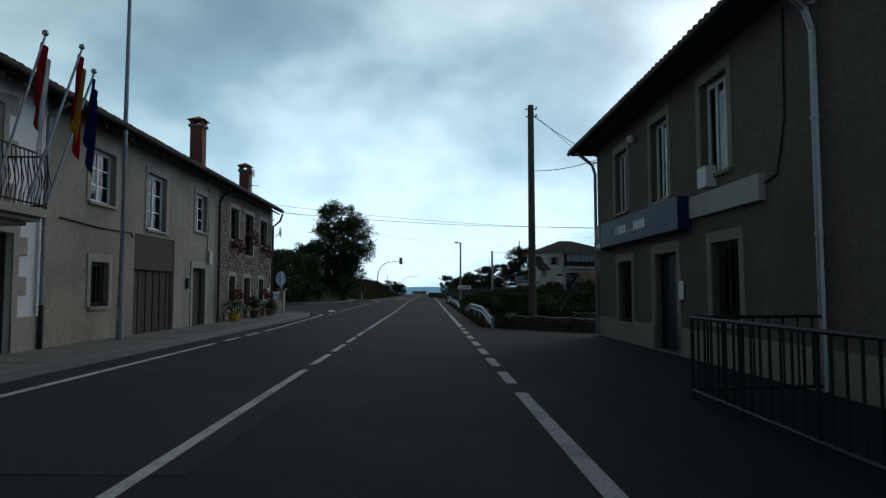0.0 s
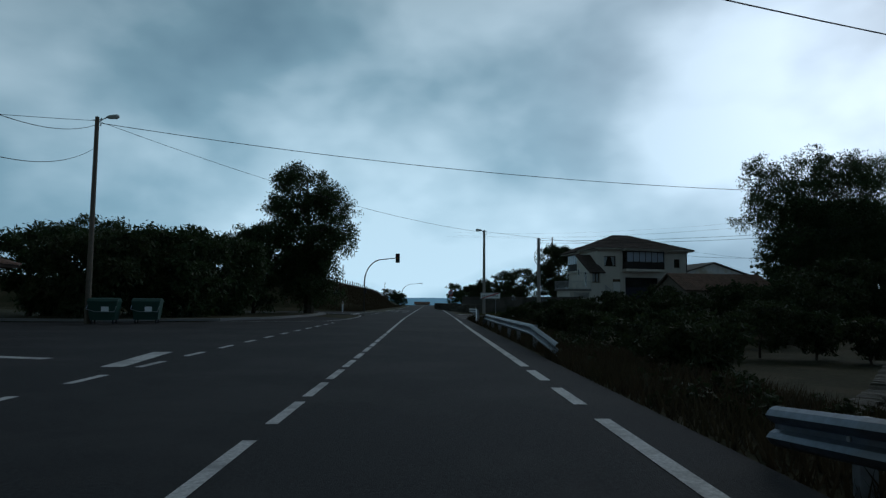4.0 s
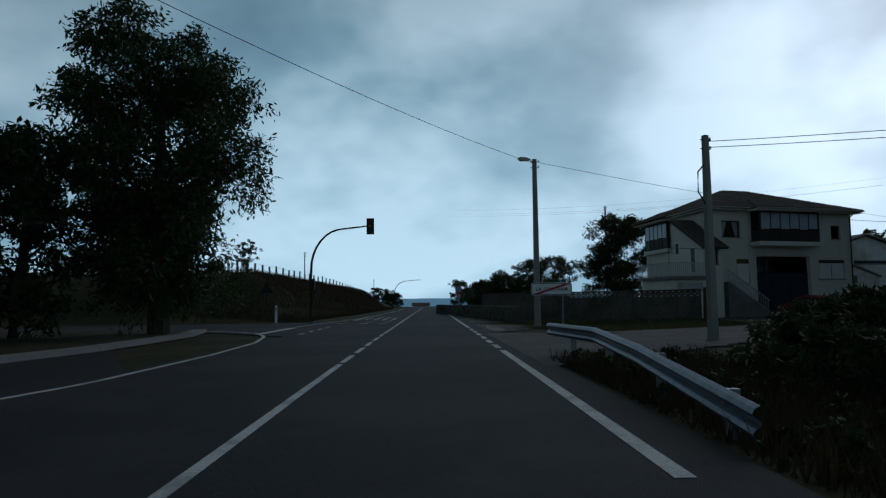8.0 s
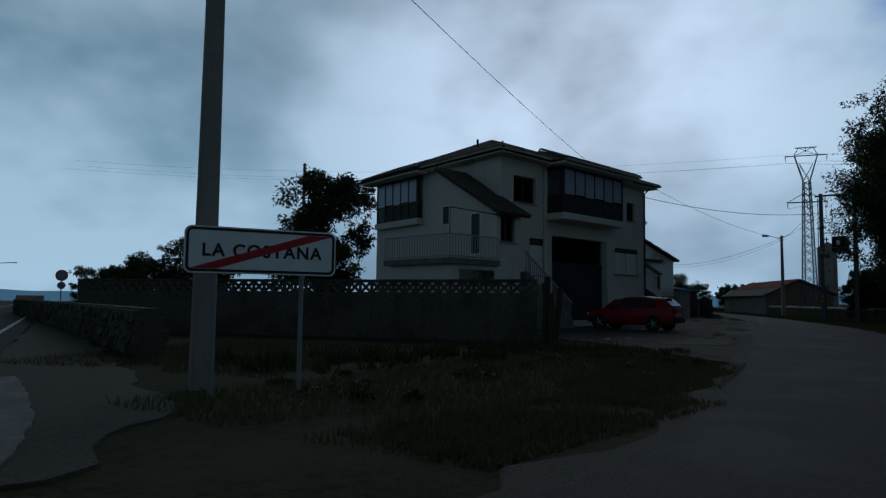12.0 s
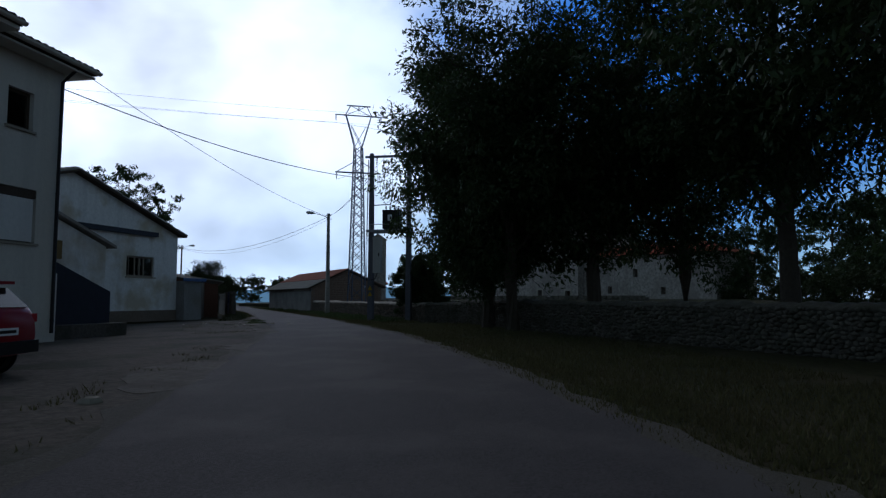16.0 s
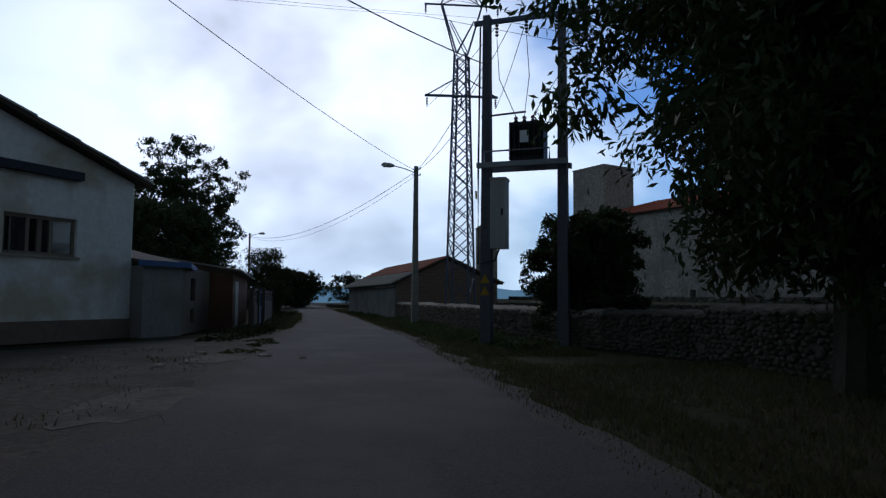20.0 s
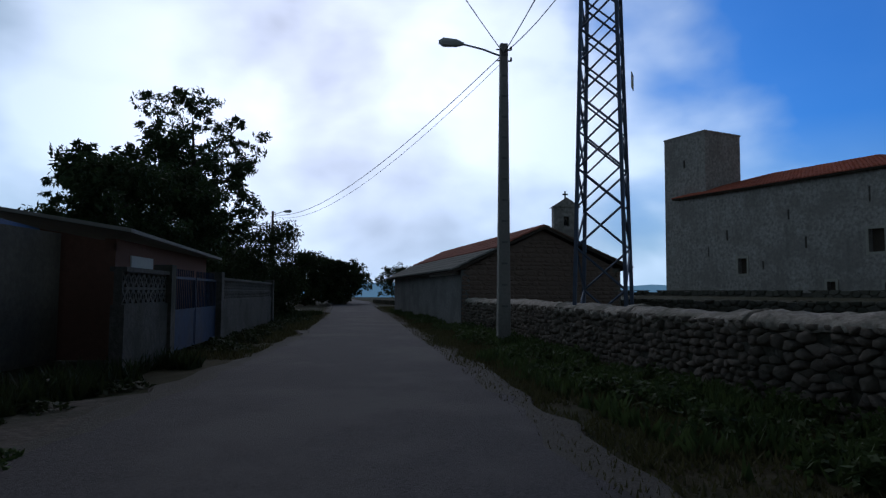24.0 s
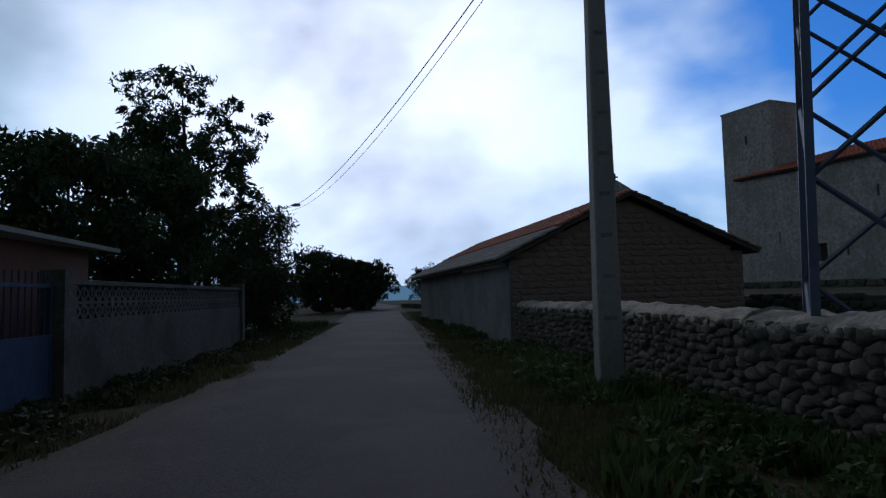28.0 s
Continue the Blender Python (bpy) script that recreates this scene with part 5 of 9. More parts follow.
# painted box with worn letters, and two rows of short bars before it
for pts in ([(-7.5, 116.2), (-7.55, 130.0)], [(-7.5, 130.0), (-4.7, 130.4)], [(-4.7, 122.2), (-4.75, 116.5)], [(-4.75, 116.4), (-5.6, 116.3)]):
    curve_line(pts, 0.16)
for l in (-6.9, -6.2, -5.5):
    curve_line([(l, 118.0), (l + 0.1, 124.5)], 0.14)
    curve_line([(l, 118.0), (l + 0.45, 118.2)], 0.3)
    curve_line([(l + 0.1, 124.5), (l + 0.5, 124.6)], 0.3)
for s_, ls in ((109.0, (-7.85, -6.35, -5.15)), (112.4, (-7.85, -6.3, -5.1))):
    for l in ls:
        curve_line([(l, s_), (l + 0.55, s_ + 0.1)], 0.45)
bm = bmesh.new()
flat(bm, [tuple(at_road(*p)[:2]) for p in ((-3.1, 5.2), (-3.0, 9.3), (-6.4, 9.5), (-6.6, 5.4))], 0.004)
part("patch", bm, ASPHALT_PATCH, road, "paler repaired asphalt patch")
for s0, s1, l0, l1 in ((27.5, 33, -3.3, -0.2), (60, 64, -3.6, 0), (86, 92, -3.6, 0.2), (103, 112, -3.7, 0.2)):
    bm = bmesh.new()
    flat(bm, [tuple(at_road(*p)[:2]) for p in ((l0, s0), (l1, s0 - 0.2), (l1, s1), (l0, s1 + 0.3))], 0.003)
    part("patch", bm, ASPHALT_PATCH, road, "paler resurfaced stretch of asphalt")


# ---- bank and roadside ----
BANK = ROAD @ rz(4.16, 21.0, 0, -90)     # x runs back along the street from the far corner, y into the house


def bx(s):
    return 21.0 - s


b_ops = [(bx(18.96), bx(17.8), 3.58, 5.3), (bx(15.9), bx(14.75), 3.5, 5.4), (bx(12.95), bx(11.75), 3.6, 5.45),
         (bx(18.8), bx(17.55), 0.55, 2.2), (bx(15.75), bx(14.35), 0.03, 2.25), (bx(12.6), bx(11.45), 0.8, 2.3)]
bank = thing("bank_building", "dark brown plastered two-storey bank with white windows", "building", BANK)
part("wall", wall_mesh(0, 27, 0, 6.0, 0.35, b_ops), PLASTER_BANK, bank)
part("wall", boxes((0, 0.35, 0.35, 9, 0, 6.0)), PLASTER_BANK, bank)
part("wall", boxes((0.35, 26.65, 8.65, 9, 0, 6.0)), PLASTER_BANK, bank)
part("wall", boxes((26.65, 27, 0.35, 9, 0, 6.0)), PLASTER_BANK, bank)
part("plinth", wall_mesh(0, 27, 0, 0.6, 0.03, b_ops[3:], -0.03), STONE_TRIM, bank)
roof_face(bank, (-0.7, -0.7, 5.93), (27.7, -0.7, 5.93), (0, 5.2, 2.3), 5.2, 23.2, TILE_BROWN)
roof_face(bank, (27.7, 9.7, 5.93), (-0.7, 9.7, 5.93), (0, -5.2, 2.3), 5.2, 23.2, TILE_BROWN)
roof_face(bank, (-0.7, 9.7, 5.93), (-0.7, -0.7, 5.93), (5.2, 0, 2.3), 5.15, 5.25, TILE_BROWN)
part("soffit", boxes((-0.65, 27.65, -0.65, 0.0, 5.86, 5.9)), WOOD_DARK, bank)
gutter(bank, (-0.7, -0.76, 5.92), (27.7, -0.76, 5.92))
for o in b_ops[:3]:
    add_window(bank, *o, WHITE_PVC, 3, STONE_TRIM, True, CURTAIN, "white window with pale blinds")
for o in (b_ops[3], b_ops[5]):
    add_window(bank, *o, WOOD_DARK, 1, STONE_TRIM, True, WOOD_DARK, "dark barred ground floor window", bars=4)
add_door(bank, *b_ops[4], BLACK, 2, STONE_TRIM, "dark glazed bank door")
part("poster", boxes((bx(14.2), bx(13.95), -0.04, -0.03, 1.2, 1.6)), WHITE_SIGN, bank)
pipe(bank, [(0.12, -0.7, 5.8), (0.12, -0.2, 5.4), (0.12, -0.1, 5.1), (0.12, -0.1, 2.5), (0.12, -0.1, 0.1)], 0.05, STEEL_DULL)
pipe(bank, [(12.1, -0.7, 5.8), (12.1, -0.2, 5.3), (12.1, -0.1, 5.0), (12.1, -0.1, 3.4), (12.1, -0.1, 1.8), (12.1, -0.1, 0.05)], 0.06, STEEL)
bm = bmesh.new()
tube(bm, [(11.2, -0.02, 5.7), (11.15, -0.02, 4.0), (10.9, -0.02, 3.2), (10.4, -0.02, 3.1)], 0.015)
part("cable", bm, METAL_DARK, bank)
sign = part("fascia_sign", boxes((1.45, 7.5, -0.3, -0.003, 2.66, 3.34)), BLUE_SIGN, bank, "blue lit-box bank sign with plain pale lettering bars")
blade = part("blade_sign", boxes((0.9, 1.42, -0.3, -0.003, 2.6, 3.35)), BLUE_SIGN, bank, "dark blue corner sign box")
part("emblem", boxes((0.98, 1.34, -0.308, -0.301, 2.95, 3.28)), MAGENTA, blade)
for k in range(3):
    part("bar", boxes((0.98 + 0.13 * k, 1.06 + 0.13 * k, -0.308, -0.301, 2.68, 2.8)), WHITE_SIGN, blade)
for k, (w, mt) in enumerate(((0.1, WHITE_SIGN), (0.12, WHITE_SIGN), (0.16, WHITE_SIGN), (0.14, WHITE_SIGN), (0.13, WHITE_SIGN))):
    part("bar", boxes((3.0 + 0.2 * k, 3.0 + 0.2 * k + w, -0.308, -0.301, 2.9, 3.12)), mt, sign)
part("bar", boxes((4.0, 4.5, -0.308, -0.301, 2.9, 2.95)), YELLOW, sign)
for k in range(4):
    part("bar", boxes((4.6 + 0.22 * k, 4.77 + 0.22 * k, -0.308, -0.301, 2.9, 3.12)), WHITE_SIGN, sign)
part("blank_board", boxes((7.66, 10.5, -0.12, -0.003, 2.85, 3.28)), CREAM, bank, "blank cream signboard")
part("alarm_box", boxes((8.3, 8.7, -0.2, -0.003, 3.36, 3.75)), WHITE_PVC, bank, "white alarm box")
bm = bmesh.new()
bmesh.ops.create_icosphere(bm, subdivisions=2, radius=0.12, matrix=Matrix.Translation((3.95, -0.13, 5.35)))
part("globe_lamp", bm, WHITE_PVC, bank)


def railing(pts, h, label, m, name="railing"):
    t = thing(name, label, "railing", m)
    for (xa, ya), (xb, yb) in zip(pts, pts[1:]):
        for z in (0.12, h):
            bm = bmesh.new()
            cyl(bm, (xa, ya, z), (xb, yb, z), 0.025, seg=6)
            part("rail", bm, METAL_DARK, t)
        L = math.hypot(xb - xa, yb - ya)
        n = int(L / 0.21)
        for k in range(n + 1):
            x, y = xa + (xb - xa) * k / n, ya + (yb - ya) * k / n
            bm = bmesh.new()
            thick = k % 7 == 0
            cyl(bm, (x, y, 0 if thick else 0.12), (x, y, h), 0.025 if thick else 0.015, seg=6)
            part("post" if thick else "bar", bm, METAL_DARK, t)
    return t


railing([(4.1, 8.9), (2.15, 8.6), (2.0, 4.6), (2.0, 1.2)], 1.05, "black iron railing round the bank forecourt", ROAD)


def concrete_pole(m, h, label, lamp=None, r0=0.15, r1=0.1, notches=True, group="", wood=False, loop=False):
    """A square tapered utility pole, with a lamp on an arm where there is one."""
    t = thing("utility_pole", label, "utility pole", m, group)
    bm = bmesh.new()
    if wood:
        cyl(bm, (0, 0, -0.1), (0, 0, h), r0, r1, 10)
    else:
        a = [bm.verts.new((sx * r0, sy * r0 * 0.8, -0.1)) for sx, sy in ((-1, -1), (1, -1), (1, 1), (-1, 1))]
        b = [bm.verts.new((sx * r1, sy * r1 * 0.8, h)) for sx, sy in ((-1, -1), (1, -1), (1, 1), (-1, 1))]
        bm.faces.new(list(reversed(a)))
        bm.faces.new(b)
        for i in range(4):
            bm.faces.new((a[i], a[(i + 1) % 4], b[(i + 1) % 4], b[i]))
        bmesh.ops.bevel(bm, geom=[e for e in bm.edges if abs((e.verts[0].co - e.verts[1].co).z) > 1], offset=0.02, segments=1, affect="EDGES")
    part("shaft", bm, WOOD_POLE if wood else POLE_CON, t)
    if notches:
        z = 0.9
        while z < h - 0.3:
            f = z / h
            rr = r0 + (r1 - r0) * f
            part("step", boxes((-rr * 0.5, rr * 0.5, -rr * 0.8 - 0.012, -rr * 0.8 + 0.01, z, z + 0.05)), CONCRETE, t)
            z += 0.55
    bm = bmesh.new()
    for zz in (h - 0.15, h - 0.45):
        cyl(bm, (-r1 - 0.1, 0, zz), (r1 + 0.1, 0, zz), 0.02, seg=6)
        cyl(bm, (r1 + 0.1, 0, zz), (r1 + 0.1, 0, zz + 0.1), 0.03, 0.025, 6)
    part("insulator", bm, METAL_DARK, t)
    if lamp:
        d = Vector((lamp[0], lamp[1], 0)).normalized()
        reach = Vector((lamp[0], lamp[1], 0)).length
        arm = new("lamp_arm")
        arm.parent = t
        bm = bmesh.new()
        tube(bm, [(0, 0, h - 0.35), d * reach * 0.5 + Vector((0, 0, h - 0.15)), d * reach + Vector((0, 0, h - 0.02))], 0.025, 6)
        part("arm", bm, STEEL_DULL, arm)
        bm = bmesh.new()
        tube(bm, [d * (reach - 0.05) + Vector((0, 0, h - 0.02)), d * (reach + 0.15) + Vector((0, 0, h)), d * (reach + 0.5) + Vector((0, 0, h + 0.02)), d * (reach + 0.62) + Vector((0, 0, h + 0.02))], [0.04, 0.11, 0.13, 0.05], 8)
        part("lamp_head", bm, CREAM, arm)
    if loop:
        bm = bmesh.new()
        tube(bm, [(-r1 - 0.05, -0.05, h - 1.0), (-0.4, -0.05, h - 1.25), (-0.42, -0.05, h - 1.9), (-0.2, -0.05, h - 2.2), (-r1 - 0.05, -0.05, h - 2.3)], 0.025)
        part("cable_loop", bm, METAL_DARK, t)
    return t


concrete_pole(on_road(2.7, 25.2), 8.55, "tall weathered wooden utility pole beside the bank", notches=False, r0=0.15, r1=0.115, wood=True)
concrete_pole(on_road(7.27, 88.0, 0, 20), 6.7, "concrete utility pole with a loop of cable", notches=False, loop=True)
concrete_pole(on_road(3.69, 100.95), 8.75, "tall pole with a small street lamp beside the town sign", lamp=(-0.25, 0), notches=False, r0=0.16, r1=0.11)
concrete_pole(on_road(-19.1, 66.0), 10.6, "wooden utility pole with a street lamp behind the bins", lamp=(0.5, 0), wood=True, notches=False)
concrete_pole(rz(58.65, 131.9, 0, -42), 7.85, "notched concrete pole with a street lamp at the lane", lamp=(-1.1, 0.1), r0=0.17, r1=0.1)
concrete_pole(rz(77.0, 168.0, 0, -42), 7.9, "distant pole with a street lamp at the lane", lamp=(0.9, 0), wood=True, notches=False, r0=0.12, r1=0.09)
concrete_pole(rz(14.8, 143, 0, 0), 12.2, "tall bare pole behind the garden trees", notches=False, wood=True)
concrete_pole(on_road(-17.0, 147, 3.8), 3.7, "thin wooden pole on the bank above the road", notches=False, wood=True, r0=0.07, r1=0.06)
concrete_pole(on_road(-14.2, 212, 3.0), 3.4, "short wooden pole at the end of the bank", notches=False, wood=True, r0=0.07, r1=0.06)


def guard_rail(pts, label, twist_far=0.0):
    """W-beam rail through points (across, along, height of its middle), with its posts."""
    t = thing("guard_rail", label, "guard rail", ROAD, "roadside guard rails")
    prof = [(0.0, -0.155), (-0.045, -0.13), (-0.075, -0.085), (-0.045, -0.045), (0.0, -0.02), (0.0, 0.02), (-0.045, 0.045), (-0.075, 0.085), (-0.045, 0.13), (0.0, 0.155)]
    P = []
    for a, b in zip(pts, pts[1:]):
        n = max(2, int((Vector(b) - Vector(a)).length / 0.8))
        P += [Vector(a).lerp(Vector(b), k / n) for k in range(n)]
    P.append(Vector(pts[-1]))
    bm = bmesh.new()
    rows = []
    for p in P:
        rows.append([bm.verts.new((p.x + dx + o, p.y, p.z + dz)) for o in (0, 0.006) for dx, dz in (prof if o == 0 else prof[::-1])])
    n = len(rows[0])
    for a, b in zip(rows, rows[1:]):
        for i in range(n):
            bm.faces.new((a[i], a[(i + 1) % n], b[(i + 1) % n], b[i]))
    bm.faces.new(rows[0])
    bm.faces.new(list(reversed(rows[-1])))
    part("beam", bm, RAIL_STEEL, t, smooth=False)
    d = 0.6
    total = pts[-1][1] - pts[0][1]
    while d < total - 0.4:
        s = pts[0][1] + d
        p = min(P, key=lambda q: abs(q.y - s))
        if p.z > 0.3:
            post = part("post", boxes((p.x + 0.03, p.x + 0.15, p.y - 0.04, p.y + 0.04, -0.7, p.z + 0.14)), STEEL_DULL, t)
            bm = bmesh.new()
            cyl(bm, (p.x - 0.015, p.y, p.z), (p.x + 0.01, p.y, p.z), 0.02, seg=6)
            part("bolt", bm, STEEL, post)
        d += 3.0
    return t


guard_rail([(1.0, 23.5, 0.3), (1.0, 27.5, 0.6), (0.95, 33.8, 0.62), (0.85, 37.4, 0.3)], "galvanised guard rail with ends bent to the ground")
guard_rail([(1.0, 47.0, 0.2), (0.95, 50.5, 0.5), (0.92, 58, 0.5), (0.96, 65.4, 0.5), (1.05, 68.2, 0.12)], "galvanised guard rail with a bent and lowered end")
guard_rail([(0.95, 72.3, 0.25), (1.25, 76.5, 0.5), (1.45, 79.9, 0.62), (1.2, 83.7, 0.6)], "galvanised guard rail with a blunt end by the junction")

# low walls and culvert beside the road
for pts, h, label in (([(1.5, 25.6), (2.6, 24.35), (4.3, 22.3)], 0.38, "low dark mossy rubble wall by the forecourt"), ([(2.2, 29.5), (6.8, 29.0), (15, 30.5)], 0.35, "low dark rubble garden wall"),
                      ([(1.9, 38.4), (5.0, 42), (9.5, 48)], -0.1, "low concrete wall beside the field")):
    w = thing("low_wall", label, "wall", ROAD)
    for (xa, ya), (xb, yb) in zip(pts, pts[1:]):
        L = math.hypot(xb - xa, yb - ya)
        mm = Matrix.Translation((xa, ya, 0)) @ Matrix.Rotation(math.atan2(yb - ya, xb - xa), 4, "Z")
        c = part("core", boxes((0, L, 0.02, 0.3, -0.7, h - 0.06)), JOINT, w)
        c.matrix_local = mm
        stone_courses(w, mm, 0, L, -0.5, h, [], STONE_MOSS_SHADE, STONE_MOSS_SHADE_I, (0.24, 0.13), 120, int(L * 10), 0.05, None, 0.01, True)
        rnd = random.Random(int(L * 7))
        x = 0.0
        while x < L - 0.1:
            w_ = rnd.uniform(0.22, 0.5)
            c2 = part("cap_stone", pebble(rnd, w_ / 2, 0.17, rnd.uniform(0.05, 0.1)), STONE_MOSS_SHADE, w)
            c2.matrix_local = mm @ Matrix.Translation((x + w_ / 2, 0.15, h + 0.01)) @ Matrix.Rotation(radians(rnd.uniform(-5, 5)), 4, "Y")
            x += w_ * 0.96

# concrete strip at the mouth of the lane
bm = bmesh.new()
edge = [tuple(at_road(*p)[:2]) for p in ((0.97, 100.4), (1.05, 101.6), (1.12, 103.2), (1.34, 103.3), (1.45, 101.8), (1.6, 100.8), (1.72, 99.2), (1.66, 97.8), (1.5, 96.65), (1.2, 96.1), (1.0, 95.95), (0.9, 97.3), (0.93, 98.8), (0.97, 100.4))]
flat(bm, ragged(resample(edge, 110), 0.09, 6)[:-1], 0.008)
single("concrete_strip", bm, CONCRETE, "broken pale concrete strip at the road's edge", "pavement", kind="structure")
bm = bmesh.new()
edge = [tuple(at_road(*p)[:2]) for p in ((0.8, 135), (2.2, 134), (2.6, 112), (2.9, 104), (3.0, 99.5), (2.3, 97.0), (1.5, 96.3), (0.8, 95.9), (0.72, 110), (0.8, 135))]
flat(bm, ragged(resample(edge, 160), 0.35, 5)[:-1], -0.012)
single("gravel", bm, GRAVEL, "bare gravel verge by the town sign", "ground", kind="structure")

# town sign
sign_m = on_road(4.24, 99.8, 0, -1.5)
ts = thing("town_exit_sign", "white town exit sign reading LA COSTANA struck through in red", "road sign", sign_m)


def rounded_rect(hw, z0, z1, r, n=5):
    """Corner points of an upright rectangle with rounded corners."""
    out = []
    for cx, cz, a0 in ((hw - r, z0 + r, -90), (hw - r, z1 - r, 0), (-hw + r, z1 - r, 90), (-hw + r, z0 + r, 180)):
        for k in range(n + 1):
            a = radians(a0 + 90 * k / n)
            out.append((cx + r * math.cos(a), cz + r * math.sin(a)))
    return out


bm = bmesh.new()
slab(bm, [(x, 0.0, z) for x, z in rounded_rect(1.02, 1.6, 2.22, 0.09)], (0, 0.03, 0))
plate = part("plate", bm, WHITE_SIGN, ts)
bm = bmesh.new()
rim_o, rim_i = rounded_rect(1.0, 1.62, 2.2, 0.08), rounded_rect(0.965, 1.655, 2.165, 0.05)
for (xa, za), (xb_, zb_), (xc, zc), (xd, zd) in zip(rim_o, rim_o[1:] + rim_o[:1], rim_i[1:] + rim_i[:1], rim_i):
    slab(bm, [(xa, -0.006, za), (xb_, -0.006, zb_), (xc, -0.006, zc), (xd, -0.006, zd)], (0, 0.005, 0))
part("border", bm, BLACK, plate)
curve = bpy.data.curves.new("lettering", "FONT")
curve.body, curve.size, curve.align_x, curve.align_y, curve.extrude = "LA COSTANA", 0.235, "CENTER", "CENTER", 0.002
curve.offset, curve.space_character = 0.006, 1.16
curve.materials.append(BLACK)
lettering = new("lettering", curve)
lettering.parent = plate
lettering.matrix_local = Matrix.Translation((0, -0.006, 1.9)) @ Matrix.Rotation(radians(90), 4, "X")
bm = bmesh.new()
slab(bm, [(-0.96, -0.0085, 1.66), (-0.62, -0.0085, 1.66), (0.96, -0.0085, 2.16), (0.62, -0.0085, 2.16)], (0, 0.002, 0))
part("stripe", bm, RED_SIGN, plate, "red diagonal stripe")
for x in (-0.62, 0.55):
    bm = bmesh.new()
    cyl(bm, (x, 0.066, 0), (x, 0.066, 2.15), 0.035, seg=8)
    part("post", bm, STEEL_DULL, ts)


# curved signal mast, and one like it far off
def signal_mast(m, reach, h, label, head=True):
    t = thing("traffic_signal" if head else "street_lamp", label, "traffic signal" if head else "street lamp", m)
    bm = bmesh.new()
    pts = [(0, 0, 0), (0, 0, h * 0.5)]
    for k in range(1, 9):
        a = math.pi / 2 * k / 8
        pts.append((reach * 0.55 * (1 - math.cos(a)), 0, h * 0.55 + (h * 0.42) * math.sin(a)))
    pts.append((reach - 0.1, 0, h))
    tube(bm, pts, [0.09, 0.085] + [0.075 - 0.003 * k for k in range(8)] + [0.05], 10)
    part("mast", bm, METAL_DARK, t)
    bm = bmesh.new()
    cyl(bm, (0, 0, 0), (0, 0, 0.12), 0.2, 0.2, 8)
    part("foot", bm, CONCRETE, t)
    if head:
        bm = bmesh.new()
        box(bm, reach - 0.17, reach + 0.17, -0.12, 0.12, h - 0.48, h + 0.45)
        hd = part("signal_head", bm, BLACK, t, "black signal head with its backboard")
        part("backboard", boxes((reach - 0.25, reach + 0.25, 0.121, 0.14, h - 0.55, h + 0.52)), BLACK, hd)
        for k, mt in enumerate((RED_SIGN, ORANGE, GREEN_PANEL)):
            bm = bmesh.new()
            cyl(bm, (reach, -0.13, h + 0.28 - 0.3 * k), (reach, -0.12, h + 0.28 - 0.3 * k), 0.1, seg=12)
            part("lens", bm, mt, hd)
            bm = bmesh.new()
            tube(bm, [(reach - 0.11, -0.2, h + 0.3 - 0.3 * k), (reach, -0.24, h + 0.4 - 0.3 * k), (reach + 0.11, -0.2, h + 0.3 - 0.3 * k)], 0.012, 5)
            part("hood", bm, BLACK, hd)
        part("control_box", boxes((0.09, 0.25, -0.12, 0.12, 2.2, 2.9)), METAL_DARK, t)
    else:
        part("lamp_head", boxes((reach - 0.2, reach + 0.35, -0.1, 0.1, h - 0.08, h + 0.06)), STEEL, t)
    return t


signal_mast(on_road(-9.6, 110.0), 3.85, 6.35, "dark curved mast that holds a traffic signal over the road")
signal_mast(on_road(-9.3, 205.0), 5.0, 6.0, "distant curved street lamp mast", False)
tri = thing("give_way_sign", "dark back of a triangular road sign on a post", "road sign", on_road(-13.2, 113.0, 0.3))
bm = bmesh.new()
slab(bm, [(-0.45, 0, 1.75), (0.45, 0, 1.75), (0, 0, 2.55)], (0, 0.015, 0))
part("plate", bm, METAL_DARK, tri)
part("post", boxes((-0.03, 0.03, -0.04, -0.005, -0.4, 2.3)), METAL_DARK, tri)
mk = thing("marker_post", "white plastic roadside marker post", "marker post", on_road(-12.4, 112.4, 0.0))
part("body", boxes((-0.07, 0.07, -0.04, 0.04, -0.1, 1.2)), WHITE_SIGN, mk)
part("reflector", boxes((-0.05, 0.05, -0.045, -0.0405, 0.85, 1.05)), ORANGE, mk)
rs_ = thing("round_sign", "two round red-ringed road signs on one steel post", "road sign", on_road(1.8, 152.0))
bm = bmesh.new()
cyl(bm, (0, 0, -0.2), (0, 0, 3.3), 0.04, seg=8)
part("post", bm, STEEL_DULL, rs_)
for z_, r_ in ((2.9, 0.45), (2.1, 0.3)):
    bm = bmesh.new()
    cyl(bm, (0, -0.07, z_), (0, -0.045, z_), r_, seg=20)
    disc = part("plate", bm, RED_SIGN, rs_, "red-ringed round sign plate")
    bm = bmesh.new()
    cyl(bm, (0, -0.076, z_), (0, -0.071, z_), r_ * 0.78, seg=20)
    part("face", bm, GREY_SIGN, disc, "worn pale sign face")
